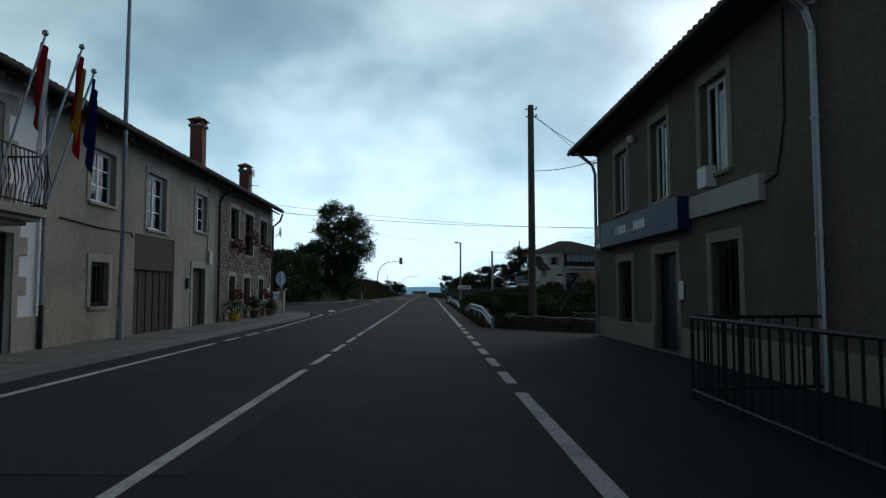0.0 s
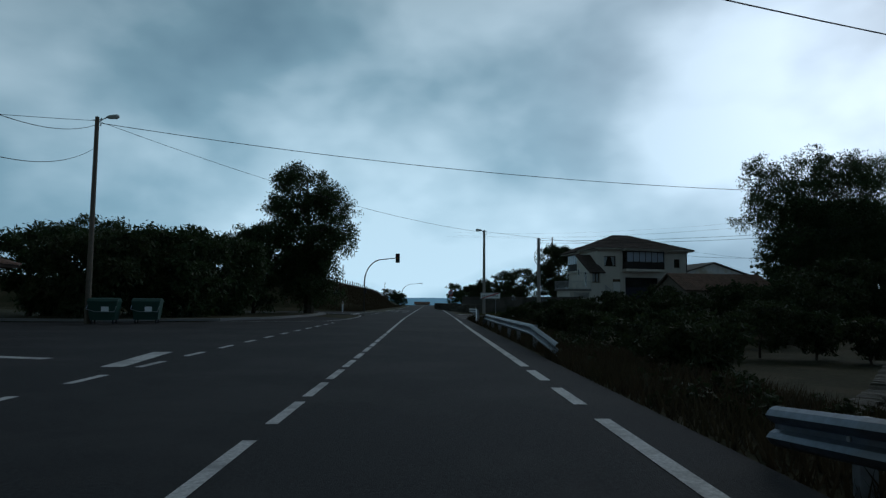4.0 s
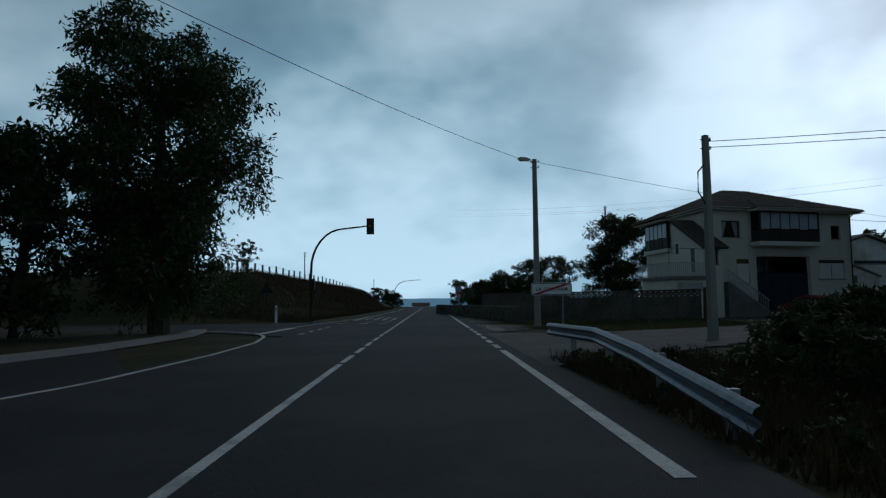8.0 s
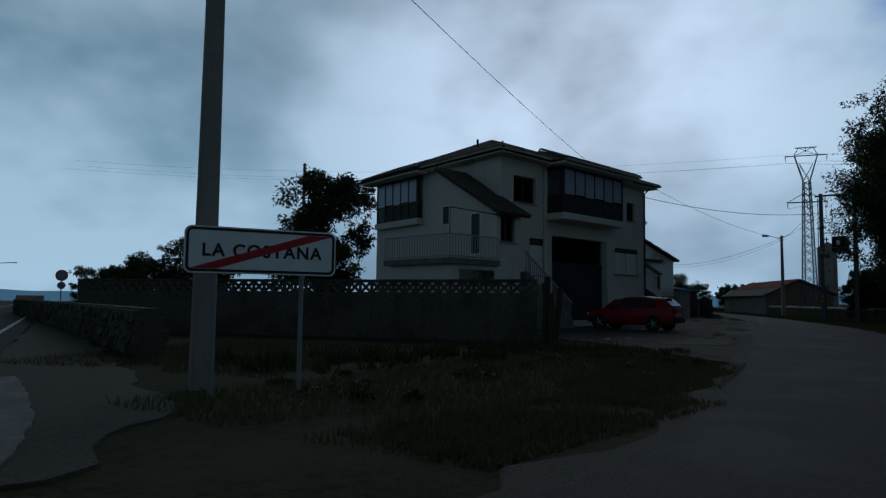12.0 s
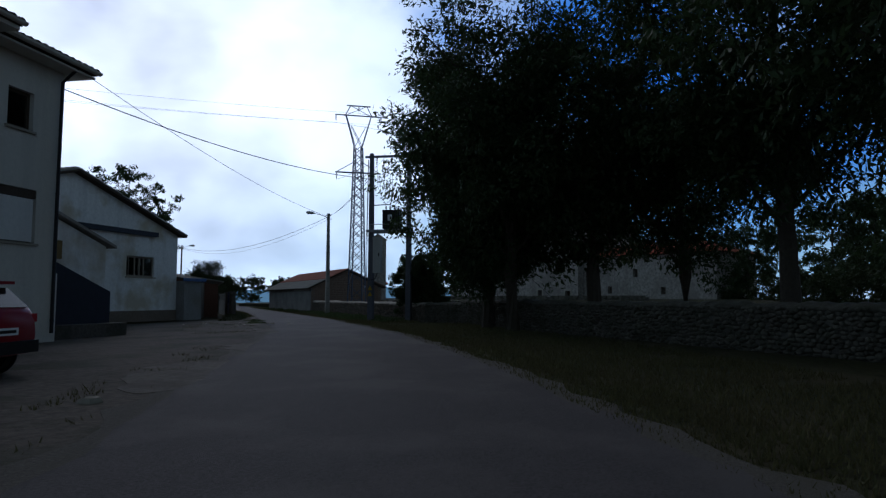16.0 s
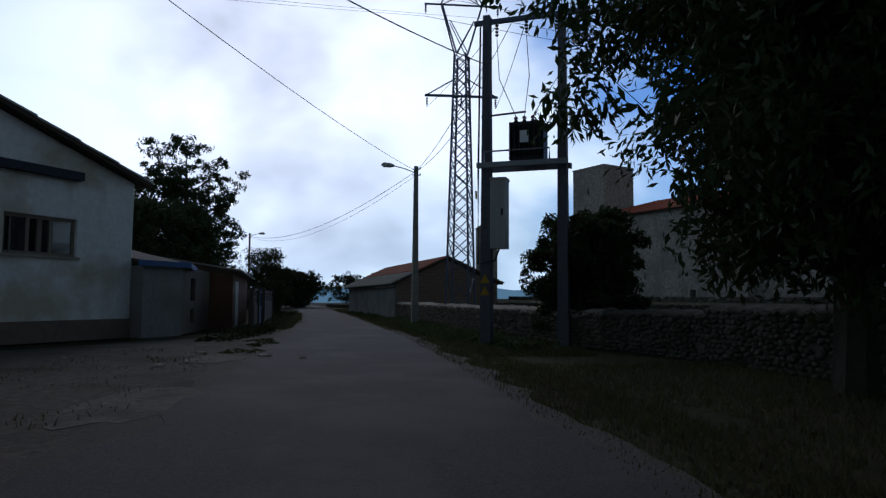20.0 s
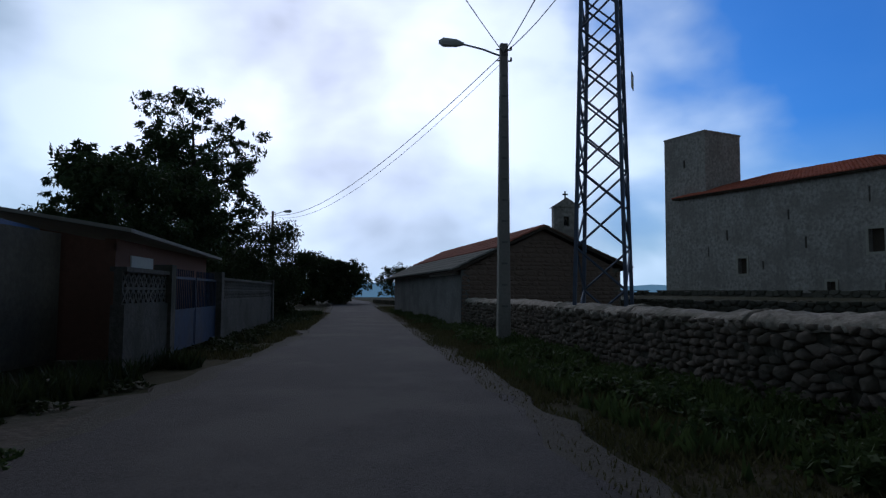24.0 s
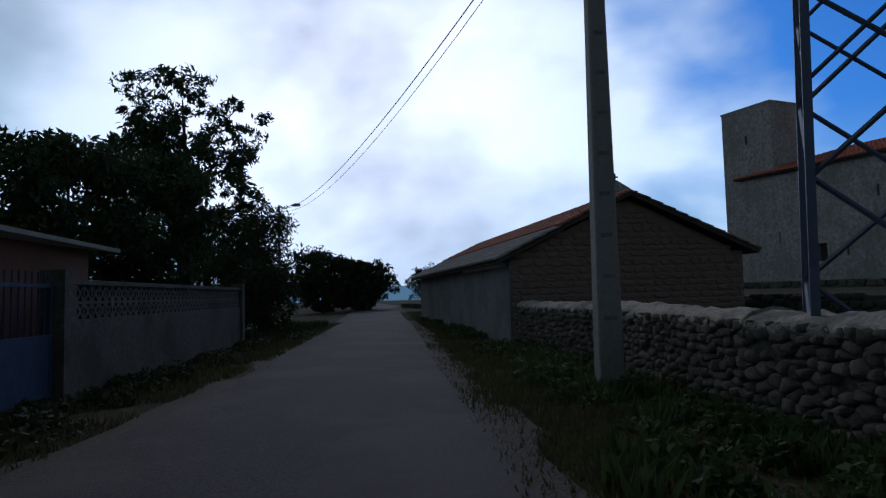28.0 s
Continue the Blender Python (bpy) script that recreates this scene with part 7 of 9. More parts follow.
# ---- red car ----
def car(m):
    t = thing("car", "red hatchback car parked in front of the house", "car", m)
    # profile sections: x along (front +), half width, sill, belt, roof half width, roof height
    sec = [(-2.08, 0.70, 0.42, 0.86, 0.55, 1.02), (-1.98, 0.80, 0.34, 0.98, 0.60, 1.14), (-1.55, 0.87, 0.26, 1.02, 0.62, 1.46), (-0.8, 0.89, 0.24, 1.0, 0.64, 1.53), (0.0, 0.89, 0.24, 0.97, 0.64, 1.52),
           (0.55, 0.88, 0.24, 0.95, 0.62, 1.40), (1.15, 0.87, 0.26, 0.93, 0.60, 1.0), (1.6, 0.84, 0.28, 0.86, 0.58, 0.9), (1.95, 0.74, 0.32, 0.76, 0.5, 0.8), (2.08, 0.6, 0.4, 0.66, 0.42, 0.68)]
    bm = bmesh.new()
    rows = []
    for x, w, z0, zb, rw_, zr in sec:
        ptsr = [(0, z0), (w * 0.9, z0), (w, z0 + 0.18), (w, (z0 + zb) / 2 + 0.06), (w * 0.96, zb), (rw_, zr - 0.05 if zr - zb > 0.2 else zr), (rw_ * 0.6, zr), (0, zr + 0.01)]
        rows.append([bm.verts.new((x, y, z)) for y, z in ptsr] + [bm.verts.new((x, -y, z)) for y, z in ptsr[-2:0:-1]])
    n = len(rows[0])
    for a, b in zip(rows, rows[1:]):
        for i in range(n):
            bm.faces.new((a[i], a[(i + 1) % n], b[(i + 1) % n], b[i]))
    bm.faces.new(rows[0])
    bm.faces.new(list(reversed(rows[-1])))
    body = part("body", bm, CAR_RED, t, smooth=True)
    for sy in (-1, 1):
        for x0, x1, nm in ((-1.42, -0.82, "side_window"), (-0.74, 0.02, "side_window"), (0.1, 0.72, "side_window")):
            bm = bmesh.new()
            zt = lambda x: 1.42 if x < 0.1 else 1.42 - 0.55 * (x - 0.1)
            if x0 < -1.3:
                pts = [(x0, 1.06), (x1, 1.03), (x1, 1.44), (x0 + 0.12, 1.36)]
            else:
                pts = [(x0, 1.03), (x1, 1.0), (x1, max(1.05, zt(x1))), (x0, zt(x0))]
            slab(bm, [(x, sy * (0.875 - (z - 1.0) * 0.52), z) for x, z in pts], (0, sy * 0.012, 0))
            part(nm, bm, TINTED, body, "dark tinted side window")
        for x in (-1.28, 1.28):
            w = new("wheel")
            w.parent = t
            bm = bmesh.new()
            cyl(bm, (x, sy * 0.7, 0.32), (x, sy * 0.9, 0.32), 0.32, 0.31, 20)
            part("tyre", bm, RUBBER, w)
            bm = bmesh.new()
            cyl(bm, (x, sy * 0.9, 0.32), (x, sy * 0.915, 0.32), 0.07, 0.06, 10)
            for k in range(5):
                a = math.tau * k / 5
                cyl(bm, (x, sy * 0.908, 0.32), (x + 0.22 * math.cos(a), sy * 0.908, 0.32 + 0.22 * math.sin(a)), 0.03, 0.022, 6)
            part("rim", bm, STEEL, w, "five-spoke alloy rim")
            bm = bmesh.new()
            cyl(bm, (x, sy * 0.872, 0.33), (x, sy * 0.885, 0.33), 0.38, 0.38, 20)
            part("wheel_arch", bm, BLACK, body)
        part("tail_light", boxes((-2.07, -1.86, sy * 0.62 - 0.13, sy * 0.62 + 0.13, 0.86, 1.0)), RED_SIGN, body, "red tail light")
        part("headlight", boxes((1.78, 1.98, sy * 0.6 - 0.14, sy * 0.6 + 0.14, 0.62, 0.76)), WHITE_PVC, body)
        part("door_mirror", boxes((0.55, 0.72, sy * 0.9 - 0.1, sy * 0.9 + 0.1, 0.98, 1.1)), BLACK, body)
        for x in (-0.4, 0.4):
            part("door_handle", boxes((x - 0.1, x + 0.1, sy * 0.89 - 0.02, sy * 0.89 + 0.02, 0.86, 0.89)), CAR_RED, body)
    bm = bmesh.new()
    slab(bm, [(-2.02, -0.56, 1.1), (-2.02, 0.56, 1.1), (-1.66, 0.52, 1.42), (-1.66, -0.52, 1.42)], (-0.02, 0, 0.012))
    part("rear_window", bm, TINTED, body, "dark tinted rear window")
    bm = bmesh.new()
    slab(bm, [(1.12, -0.58, 1.03), (1.12, 0.58, 1.03), (0.62, 0.54, 1.39), (0.62, -0.54, 1.39)], (0.015, 0, 0.015))
    part("windscreen", bm, TINTED, body)
    part("bumper", boxes((-2.14, -1.98, -0.72, 0.72, 0.36, 0.56)), BLACK, body)
    pl = part("number_plate", boxes((-2.105, -2.085, -0.26, 0.26, 0.66, 0.78)), WHITE_SIGN, body)
    part("plate_bar", boxes((-2.11, -2.106, -0.2, 0.2, 0.695, 0.745)), BLACK, body)
    part("spoiler", boxes((-1.78, -1.55, -0.56, 0.56, 1.49, 1.54)), CAR_RED, body)


car(rz(22.3, 114.0, 0.02, 113))


# ---- farm shed and annex beside the lane ----
SHED = rz(44.58, 132.04, 0, 10.58)
shed = thing("farm_shed", "large whitewashed gabled farm shed with stained plaster", "shed", SHED)
s_ops = [(-4.4, -2.3, 2.4, 3.5), (-8.35, -7.3, 0.4, 2.75)]
part("wall", wall_mesh(-15.7, -0.4, 0.0, 4.85, 0.3, s_ops), PLASTER_SHED, shed)
part("wall", boxes((-0.7, -0.4, 0.3, 14, 0, 4.85)), PLASTER_SHED, shed)
part("wall", boxes((-15.7, -15.4, 0.3, 14, 0, 4.85)), PLASTER_SHED, shed)
part("wall", boxes((-15.4, -0.7, 13.7, 14, 0, 4.85)), PLASTER_SHED, shed)
for y in (0.0, 13.7):
    bm = bmesh.new()
    slab(bm, [(-15.7, y, 4.85), (-0.4, y, 4.85), (-8.0, y, 7.2)], (0, 0.3, 0))
    part("gable", bm, PLASTER_SHED, shed)
roof_face(shed, (0.0, -0.35, 4.87), (0.0, 14.3, 4.87), (-8.0, 0, 2.48), 0, 14.65, FIBRE, 0.35, 1.4)
roof_face(shed, (-16.1, 14.3, 4.87), (-16.1, -0.35, 4.87), (8.1, 0, 2.48), 0, 14.65, FIBRE, 0.35, 1.4)
part("base_course", wall_mesh(-7.0, -0.38, 0.0, 0.6, 0.05, [], -0.05), STONE_GREY, shed, "dark rough base course")
w = add_window(shed, *s_ops[0], WOOD_GREY, 3, None, True, METAL_DARK, "old grey four-light window with broken panes", inset=0.1)
part("mullion", boxes((-3.42, -3.3, 0.08, 0.16, 2.45, 3.47)), WOOD_GREY, w)
part("lath", boxes((-4.2, -4.16, 0.06, 0.09, 2.45, 3.4)), WOOD_GREY, w)
add_door(shed, *s_ops[1], CREAM, 3, None, "pale plank shed door")
part("canopy", boxes((-9.3, -2.3, -0.24, 0.0, 4.62, 4.86)), BEAM_BLUE, shed, "dark slate-blue boxed beam across the gable")
# low lean-to that stands forward of the gable, beside the house
lean = part("lean_to", wall_mesh(-17.1, -13.6, 0.0, 3.1, 0.2, [], -7.2), PLASTER_SHED, shed, "white lean-to with a sloping roof")
bm = bmesh.new()
slab(bm, [(-17.1, -7.2, 3.1), (-13.6, -7.2, 3.1), (-17.1, -7.2, 4.38)], (0, 0.2, 0))
part("gable", bm, PLASTER_SHED, lean)
part("side_wall", boxes((-13.8, -13.6, -7.0, -0.003, 0, 3.1)), PLASTER_SHED, lean)
bm = bmesh.new()
slab(bm, [(-13.3, -7.4, 3.06), (-13.3, -0.01, 3.06), (-17.1, -0.01, 4.46), (-17.1, -7.4, 4.46)], (0, 0, 0.1))
part("roof", bm, FIBRE, lean)
meter = part("wall_box", boxes((-16.45, -15.65, -7.36, -7.204, 2.55, 3.15)), OCHRE, lean, "dull ochre box on the wall")
bm = bmesh.new()
tube(bm, [(-16.8, -7.24, 3.2), (-16.8, -7.24, 2.45), (-16.6, -7.25, 2.3), (-15.9, -7.25, 2.3), (-15.8, -7.26, 2.54)], 0.02, 5)
part("meter_cable", bm, METAL_DARK, meter, "dark cable looped under the box")
stair = part("ramp_wall", boxes((-17.1, -13.7, -8.3, -7.66, 0, 0.42)), WALL_DARK, shed, "dark sloping ramp wall")
bm = bmesh.new()
slab(bm, [(-17.1, -7.6, 0), (-13.75, -7.6, 0), (-13.75, -7.6, 1.5), (-16.9, -7.6, 2.75), (-17.1, -7.6, 2.75)], (0, 0.25, 0))
part("parapet", bm, NAVY, stair)

annex = thing("annex", "grey low annex with a blue-edged lean-to roof", "shed", SHED)
part("wall", boxes((-0.4, 1.2, -0.55, -0.35, 0, 2.25)), PLASTER_ANNEX, annex)
part("end_wall", boxes((-0.396, -0.2, -0.348, 0.7, 0, 2.25)), PLASTER_ANNEX, annex)
m_ax = SHED.inverted() @ rz(45.75, 131.8, 0, 42.5)
c = part("side_wall", wall_mesh(0, 4.6, 0, 2.28, 0.2, [(1.6, 2.3, 1.15, 1.95), (1.65, 2.2, 0.35, 0.85)]), PLASTER_BANK, annex)
c.matrix_local = m_ax
for d in ((1.6, 2.3, 1.15, 1.95), (1.65, 2.2, 0.35, 0.85)):
    c = part("window", boxes((d[0], d[1], 0.1, 0.13, d[2], d[3])), GLASS, annex)
    c.matrix_local = m_ax
    c2 = part("shutter", boxes((d[0], d[1], 0.16, 0.19, d[2], d[3])), METAL_DARK, annex)
    c2.matrix_local = m_ax
bm = bmesh.new()
slab(bm, [(-0.37, -0.7, 2.28), (1.3, -0.72, 2.28), (4.95, 2.6, 2.24), (4.2, 5.5, 3.1), (-0.37, 4.5, 3.2)], (0, 0, 0.1))
part("roof", bm, WALL_DARK, annex, "dark weathered lean-to roof")
bm = bmesh.new()
slab(bm, [(-0.75, -0.76, 2.24), (1.32, -0.78, 2.24), (1.32, -0.78, 2.42), (-0.75, -0.76, 2.42)], (0, 0.05, 0))
slab(bm, [(1.34, -0.76, 2.24), (5.0, 2.56, 2.2), (5.0, 2.56, 2.38), (1.34, -0.76, 2.42)], (-0.03, 0.04, 0))
part("fascia", bm, BLUE_PAINT, annex, "faded blue fascia board")

# yard fence with gate
F0 = Vector((48.9, 132.0, 0))
fdir = (Vector((60.6, 144.9, 0)) - F0)
FL = fdir.length
FENCE = Matrix.Translation(F0) @ Matrix.Rotation(math.atan2(fdir.y, fdir.x), 4, "Z")
yf = thing("yard_fence", "concrete yard wall topped with pierced blocks", "wall", FENCE)
for x0_, x1_ in ((0.0, 2.3), (7.2, FL)):
    part("wall", boxes((x0_, x1_, -0.1, 0.1, -0.1, 1.05)), WALL_DARK, yf)
    n = int((x1_ - x0_) / 0.24)
    for k in range(n):
        for j in range(2):
            ob = new("pierced_block", PB)
            ob.parent = yf
            ob.matrix_local = Matrix.Translation((x0_ + k * (x1_ - x0_) / n, -0.06, 1.05 + 0.25 * j)) @ Matrix.Diagonal(((x1_ - x0_) / n / 0.4, 1, 0.625, 1))
    part("coping", boxes((x0_, x1_, -0.12, 0.12, 1.55, 1.62)), WALL_DARK, yf)
for x in (2.3, 6.9, FL):
    part("pillar", boxes((x, x + 0.3, -0.16, 0.16, -0.1, 1.74)), WALL_DARK, yf)
gate = thing("metal_gate", "faded blue metal double gate with upright bars", "gate", FENCE)
for g0, g1 in ((2.65, 4.72), (4.78, 6.85)):
    leaf = new("gate_leaf")
    leaf.parent = gate
    part("panel", boxes((g0, g1, -0.02, 0.02, 0.12, 0.85)), GATE_BLUE, leaf)
    bm = bmesh.new()
    ring(bm, g0, g1, 0.1, 1.55, 0.05, -0.03, 0.03)
    box(bm, g0 + 0.05, g1 - 0.05, -0.03, 0.03, 0.85, 0.9)
    part("gate_frame", bm, GATE_BLUE, leaf)
    for k in range(1, 14):
        x = g0 + (g1 - g0) * k / 14
        bm = bmesh.new()
        cyl(bm, (x, 0, 0.9), (x, 0, 1.7), 0.012, seg=5)
        part("bar", bm, GATE_BLUE, leaf)
shack = thing("brick_shack", "small brick shack with a sloping sheet roof in the yard", "shed", FENCE @ Matrix.Translation((2.5, 0.9, 0)))
part("wall", boxes((0, 7.5, 0, 0.2, 0, 2.22)), BRICK_I, shack)
bm = bmesh.new()
slab(bm, [(0, 0.0, 2.0), (0, 3.4, 2.0), (0, 3.4, 2.75), (0, 0.0, 2.15)], (0.2, 0, 0))
part("end_wall", bm, BRICK_I, shack)
part("end_wall", boxes((0, 0.2, 0.2, 3.4, 0, 2.0)), BRICK_I, shack)
part("door", boxes((0.8, 2.2, -0.03, 0.0, 0.0, 1.95)), CREAM, shack)
bm = bmesh.new()
slab(bm, [(-0.3, -0.35, 2.32), (8.0, -0.35, 2.2), (8.0, 3.7, 2.75), (-0.3, 3.7, 2.95)], (0, 0, 0.07))
part("roof", bm, FIBRE, shack)

# shed with the blue door
BS = rz(17.4, 95.1, 0, 11)
bs = thing("garage_shed", "plastered garage shed with a faded blue metal door and tiled roof", "shed", BS)
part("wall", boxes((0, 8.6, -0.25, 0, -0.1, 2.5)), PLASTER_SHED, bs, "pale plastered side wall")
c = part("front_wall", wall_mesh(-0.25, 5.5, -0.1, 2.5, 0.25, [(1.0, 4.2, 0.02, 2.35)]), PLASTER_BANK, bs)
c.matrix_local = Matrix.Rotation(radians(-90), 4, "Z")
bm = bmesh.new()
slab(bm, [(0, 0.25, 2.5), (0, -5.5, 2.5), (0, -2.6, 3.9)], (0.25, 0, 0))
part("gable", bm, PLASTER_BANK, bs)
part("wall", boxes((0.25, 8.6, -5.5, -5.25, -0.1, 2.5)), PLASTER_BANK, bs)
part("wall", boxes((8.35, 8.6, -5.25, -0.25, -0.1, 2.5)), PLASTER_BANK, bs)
bd = new("garage_door")
bd.parent = bs
bd["label"] = "faded blue ribbed metal door with a glazed strip"
bd.matrix_local = Matrix.Rotation(radians(-90), 4, "Z")
for k in range(14):
    x = 1.02 + 0.228 * k
    part("panel", boxes((x, x + 0.218, 0.06 + 0.015 * (k % 2), 0.11, 0.04, 1.95)), BLUE_PAINT, bd)
for k in range(5):
    part("pane", boxes((1.05 + 0.63 * k, 1.62 + 0.63 * k, 0.08, 0.09, 2.0, 2.3)), GLASS, bd)
part("header", boxes((1.0, 4.2, 0.05, 0.12, 2.3, 2.35)), BLUE_PAINT, bd)
part("backing", boxes((1.0, 4.2, 0.18, 0.2, 0.02, 2.35)), METAL_DARK, bd)
roof_face(bs, (-0.3, 0.4, 2.42), (8.9, 0.4, 2.42), (0, -3.0, 1.55), 0, 9.2, TILE_BROWN, 0.22)
roof_face(bs, (8.9, -5.7, 2.42), (-0.3, -5.7, 2.42), (0, 3.1, 1.55), 0, 9.2, TILE_BROWN, 0.22)
for k, (x, y, s) in enumerate(((-0.35, 0.4, 0.2), (-0.45, -0.1, 0.16), (0.4, 0.5, 0.18), (8.2, 0.8, 0.3))):
    t = thing("boulder", "rough loose stone block by the garage shed", "stone", BS @ Matrix.Translation((x, y, s * 0.6)) @ Matrix.Rotation(k * 1.3, 4, "Z"), "stones by the shed")
    bm = pebble(random.Random(k), s, s * 0.8, s * 0.7)
    part("block", bm, STONE_MOSS_SHADE, t)

# rubble wall along the lane
WALL = [(64.4, 137.4), (61.3, 133.2), (57.9, 129.6), (55.2, 126.6), (53.2, 124.2), (51.6, 121.4), (50.2, 118.6), (48.2, 115.4), (44.8, 111.4), (40.6, 107.2), (36.6, 102.6), (33.2, 98.6), (29.5, 95.6)]
lw = thing("rubble_wall", "dry rubble field wall with a pale mortar cap along the lane", "wall")
for i, (p, q) in enumerate(zip(WALL, WALL[1:])):
    d = Vector((q[0] - p[0], q[1] - p[1], 0))
    L = d.length
    mm = Matrix.Translation((*p, 0)) @ Matrix.Rotation(math.atan2(d.y, d.x), 4, "Z")
    h = 1.0 if i < 7 else 1.15
    # the lane lies on the right-hand side as x runs along the wall: faces towards +y
    c = part("core", boxes((-0.05, L + 0.05, -0.245, 0.24, -0.2, h - 0.05)), JOINT_PALE if i < 6 else JOINT, lw)
    c.matrix_local = mm
    # stones on the lane side
    flip = mm @ Matrix.Translation((0, -0.24, 0))
    # from the seventh stretch on, tree shade is put into a darker stone
    stone_courses(lw, flip, 0, L, -0.05, h - 0.03, [], STONE_GREY if i < 6 else STONE_MOSS_SHADE, STONE_GREY_I if i < 6 else STONE_MOSS_SHADE_I, (0.17, 0.105), 190 if i in (2, 3) else (90 if i in (1, 4) else 0), 40 + i, 0.085, None, 0.01, True)
    # lumpy cap
    rnd = random.Random(70 + i)
    bm = bmesh.new()
    n = max(3, int(L / 0.07))
    rows = []
    lump = lambda u, v, q: noise.noise(Vector((u, v + i * 7.3, q)))
    for k in range(n + 1):
        x = L * k / n
        top = h + 0.08 * lump(x * 0.8, 0, 3) + 0.05 * lump(x * 3.1, 0, 1) + 0.03
        row = []
        for j, (y, dz) in enumerate(((-0.3, -0.17), (-0.31, -0.08), (-0.2, -0.01), (0.0, 0.03), (0.2, -0.01), (0.31, -0.08), (0.32, -0.2))):
            row.append(bm.verts.new((x, y + 0.05 * lump(x * 4.3, j * 1.7, 5), top + dz + 0.045 * lump(x * 5.1, j * 2.3, 9))))
        rows.append(row)
    for a, b in zip(rows, rows[1:]):
        for j in range(6):
            bm.faces.new((a[j], a[j + 1], b[j + 1], b[j]))
        bm.faces.new((a[6], a[0], b[0], b[6]))
    bm.faces.new(rows[0])
    bm.faces.new(list(reversed(rows[-1])))
    c = part("cap", bm, MORTAR_CAP if i < 6 else STONE_MOSS_SHADE_I, lw, smooth=True)
    c.matrix_local = mm

# ---- barn ----
bd_ = Vector((10.4, 13.7, 0)).normalized()
BARN = Matrix.Translation((64.5, 138.0, 0)) @ Matrix.Rotation(math.atan2(bd_.y, bd_.x), 4, "Z")
barn = thing("stone_barn", "low dark stone barn with a tiled gable roof", "barn", BARN)
BW, BLn = 6.7, 17.5
part("wall", boxes((0, BLn, -0.35, 0, -0.2, 2.15)), CONCRETE, barn, "pale rendered long wall")
part("wall", boxes((0, BLn, -BW, -BW + 0.35, -0.2, 2.3)), MORTAR, barn)
for x in (0.0, BLn - 0.35):
    bm = bmesh.new()
    slab(bm, [(x, -0.35, -0.2), (x, -BW + 0.35, -0.2), (x, -BW + 0.35, 2.4), (x, -BW / 2, 3.75), (x, -0.35, 2.3)], (0.35, 0, 0))
    part("gable_wall", bm, BARN_STONE, barn)
gm = Matrix.Rotation(radians(-90), 4, "Z")
rb = random.Random(9)
cells_v, cells_f = [], []
kinds = [mesh_of("stone", pebble(rb, 1, 1, 1), BARN_STONE) for _ in range(10)]
z = 0.0
count = 0
while z < 3.6:
    h = rb.uniform(0.13, 0.24)
    x = rb.uniform(-0.3, 0.0)
    while x < BW:
        w_ = rb.uniform(0.22, 0.6)
        a, b = max(0.02, x), min(BW - 0.02, x + w_)
        top = 2.25 + min((a + b) / 2, BW - (a + b) / 2) * 0.42
        if b - a > 0.1 and z + h < top:
            s_ = Matrix.Translation((0, -(a + b) / 2, z + h / 2)) @ Matrix.Rotation(radians(-90), 4, "Z") @ Matrix.Diagonal(((b - a) / 2 - 0.01, 0.045, h / 2 - 0.01, 1))
            ob = new("stone", kinds[rb.randrange(10)])
            ob.parent = barn
            ob.matrix_local = s_
            count += 1
        x += w_
    z += h
roof_face(barn, (-0.3, 0.4, 2.12), (BLn + 0.3, 0.4, 2.12), (0, (-0.4 - BW / 2) * 0.48, 1.78 * 0.48), 0, BLn + 0.6, FIBRE, 0.24)
roof_face(barn, (-0.3, 0.4 + (-0.4 - BW / 2) * 0.46, 2.14 + 1.78 * 0.47), (BLn + 0.3, 0.4 + (-0.4 - BW / 2) * 0.46, 2.14 + 1.78 * 0.47), (0, (-0.4 - BW / 2) * 0.54, 1.78 * 0.53), 0, BLn + 0.6, TILE_RED, 0.24)
roof_face(barn, (BLn + 0.3, -BW - 0.35, 2.3), (-0.3, -BW - 0.35, 2.3), (0, 0.35 + BW / 2, 1.6), 0, BLn + 0.6, TILE_BROWN, 0.24)
part("drain_pipe", boxes((0.3, 5.5, 0.02, 0.14, 1.98, 2.08)), PLASTER_WHITE, barn)

# ---- church, tower and palace on the meadow ----
rise_bm = bmesh.new()
prism(rise_bm, [(70, 137), (53.6, 122.6), (50.9, 117.2), (45, 110.6), (37.5, 102.6), (31, 95), (60, 84), (118, 90), (150, 150), (140, 180), (100, 180), (86, 158), (76, 146)], -0.3, lambda x, y: 0.35 + 0.95 * smooth(0, 26, (x - 46) * 0.75 - (y - 112) * 0.55))
single("meadow", rise_bm, GRASS, "raised dry meadow behind the rubble wall", "ground", kind="structure")
fd = Vector((7.3, 17.2, 0)).normalized()
PAL = Matrix.Translation((119.2, 128.4, 1.15)) @ Matrix.Rotation(math.atan2(-fd.y, -fd.x), 4, "Z") @ Matrix.Diagonal((1.5, 1.5, 1.5, 1))   # x runs from the corner towards the lower wing, y away from the lane


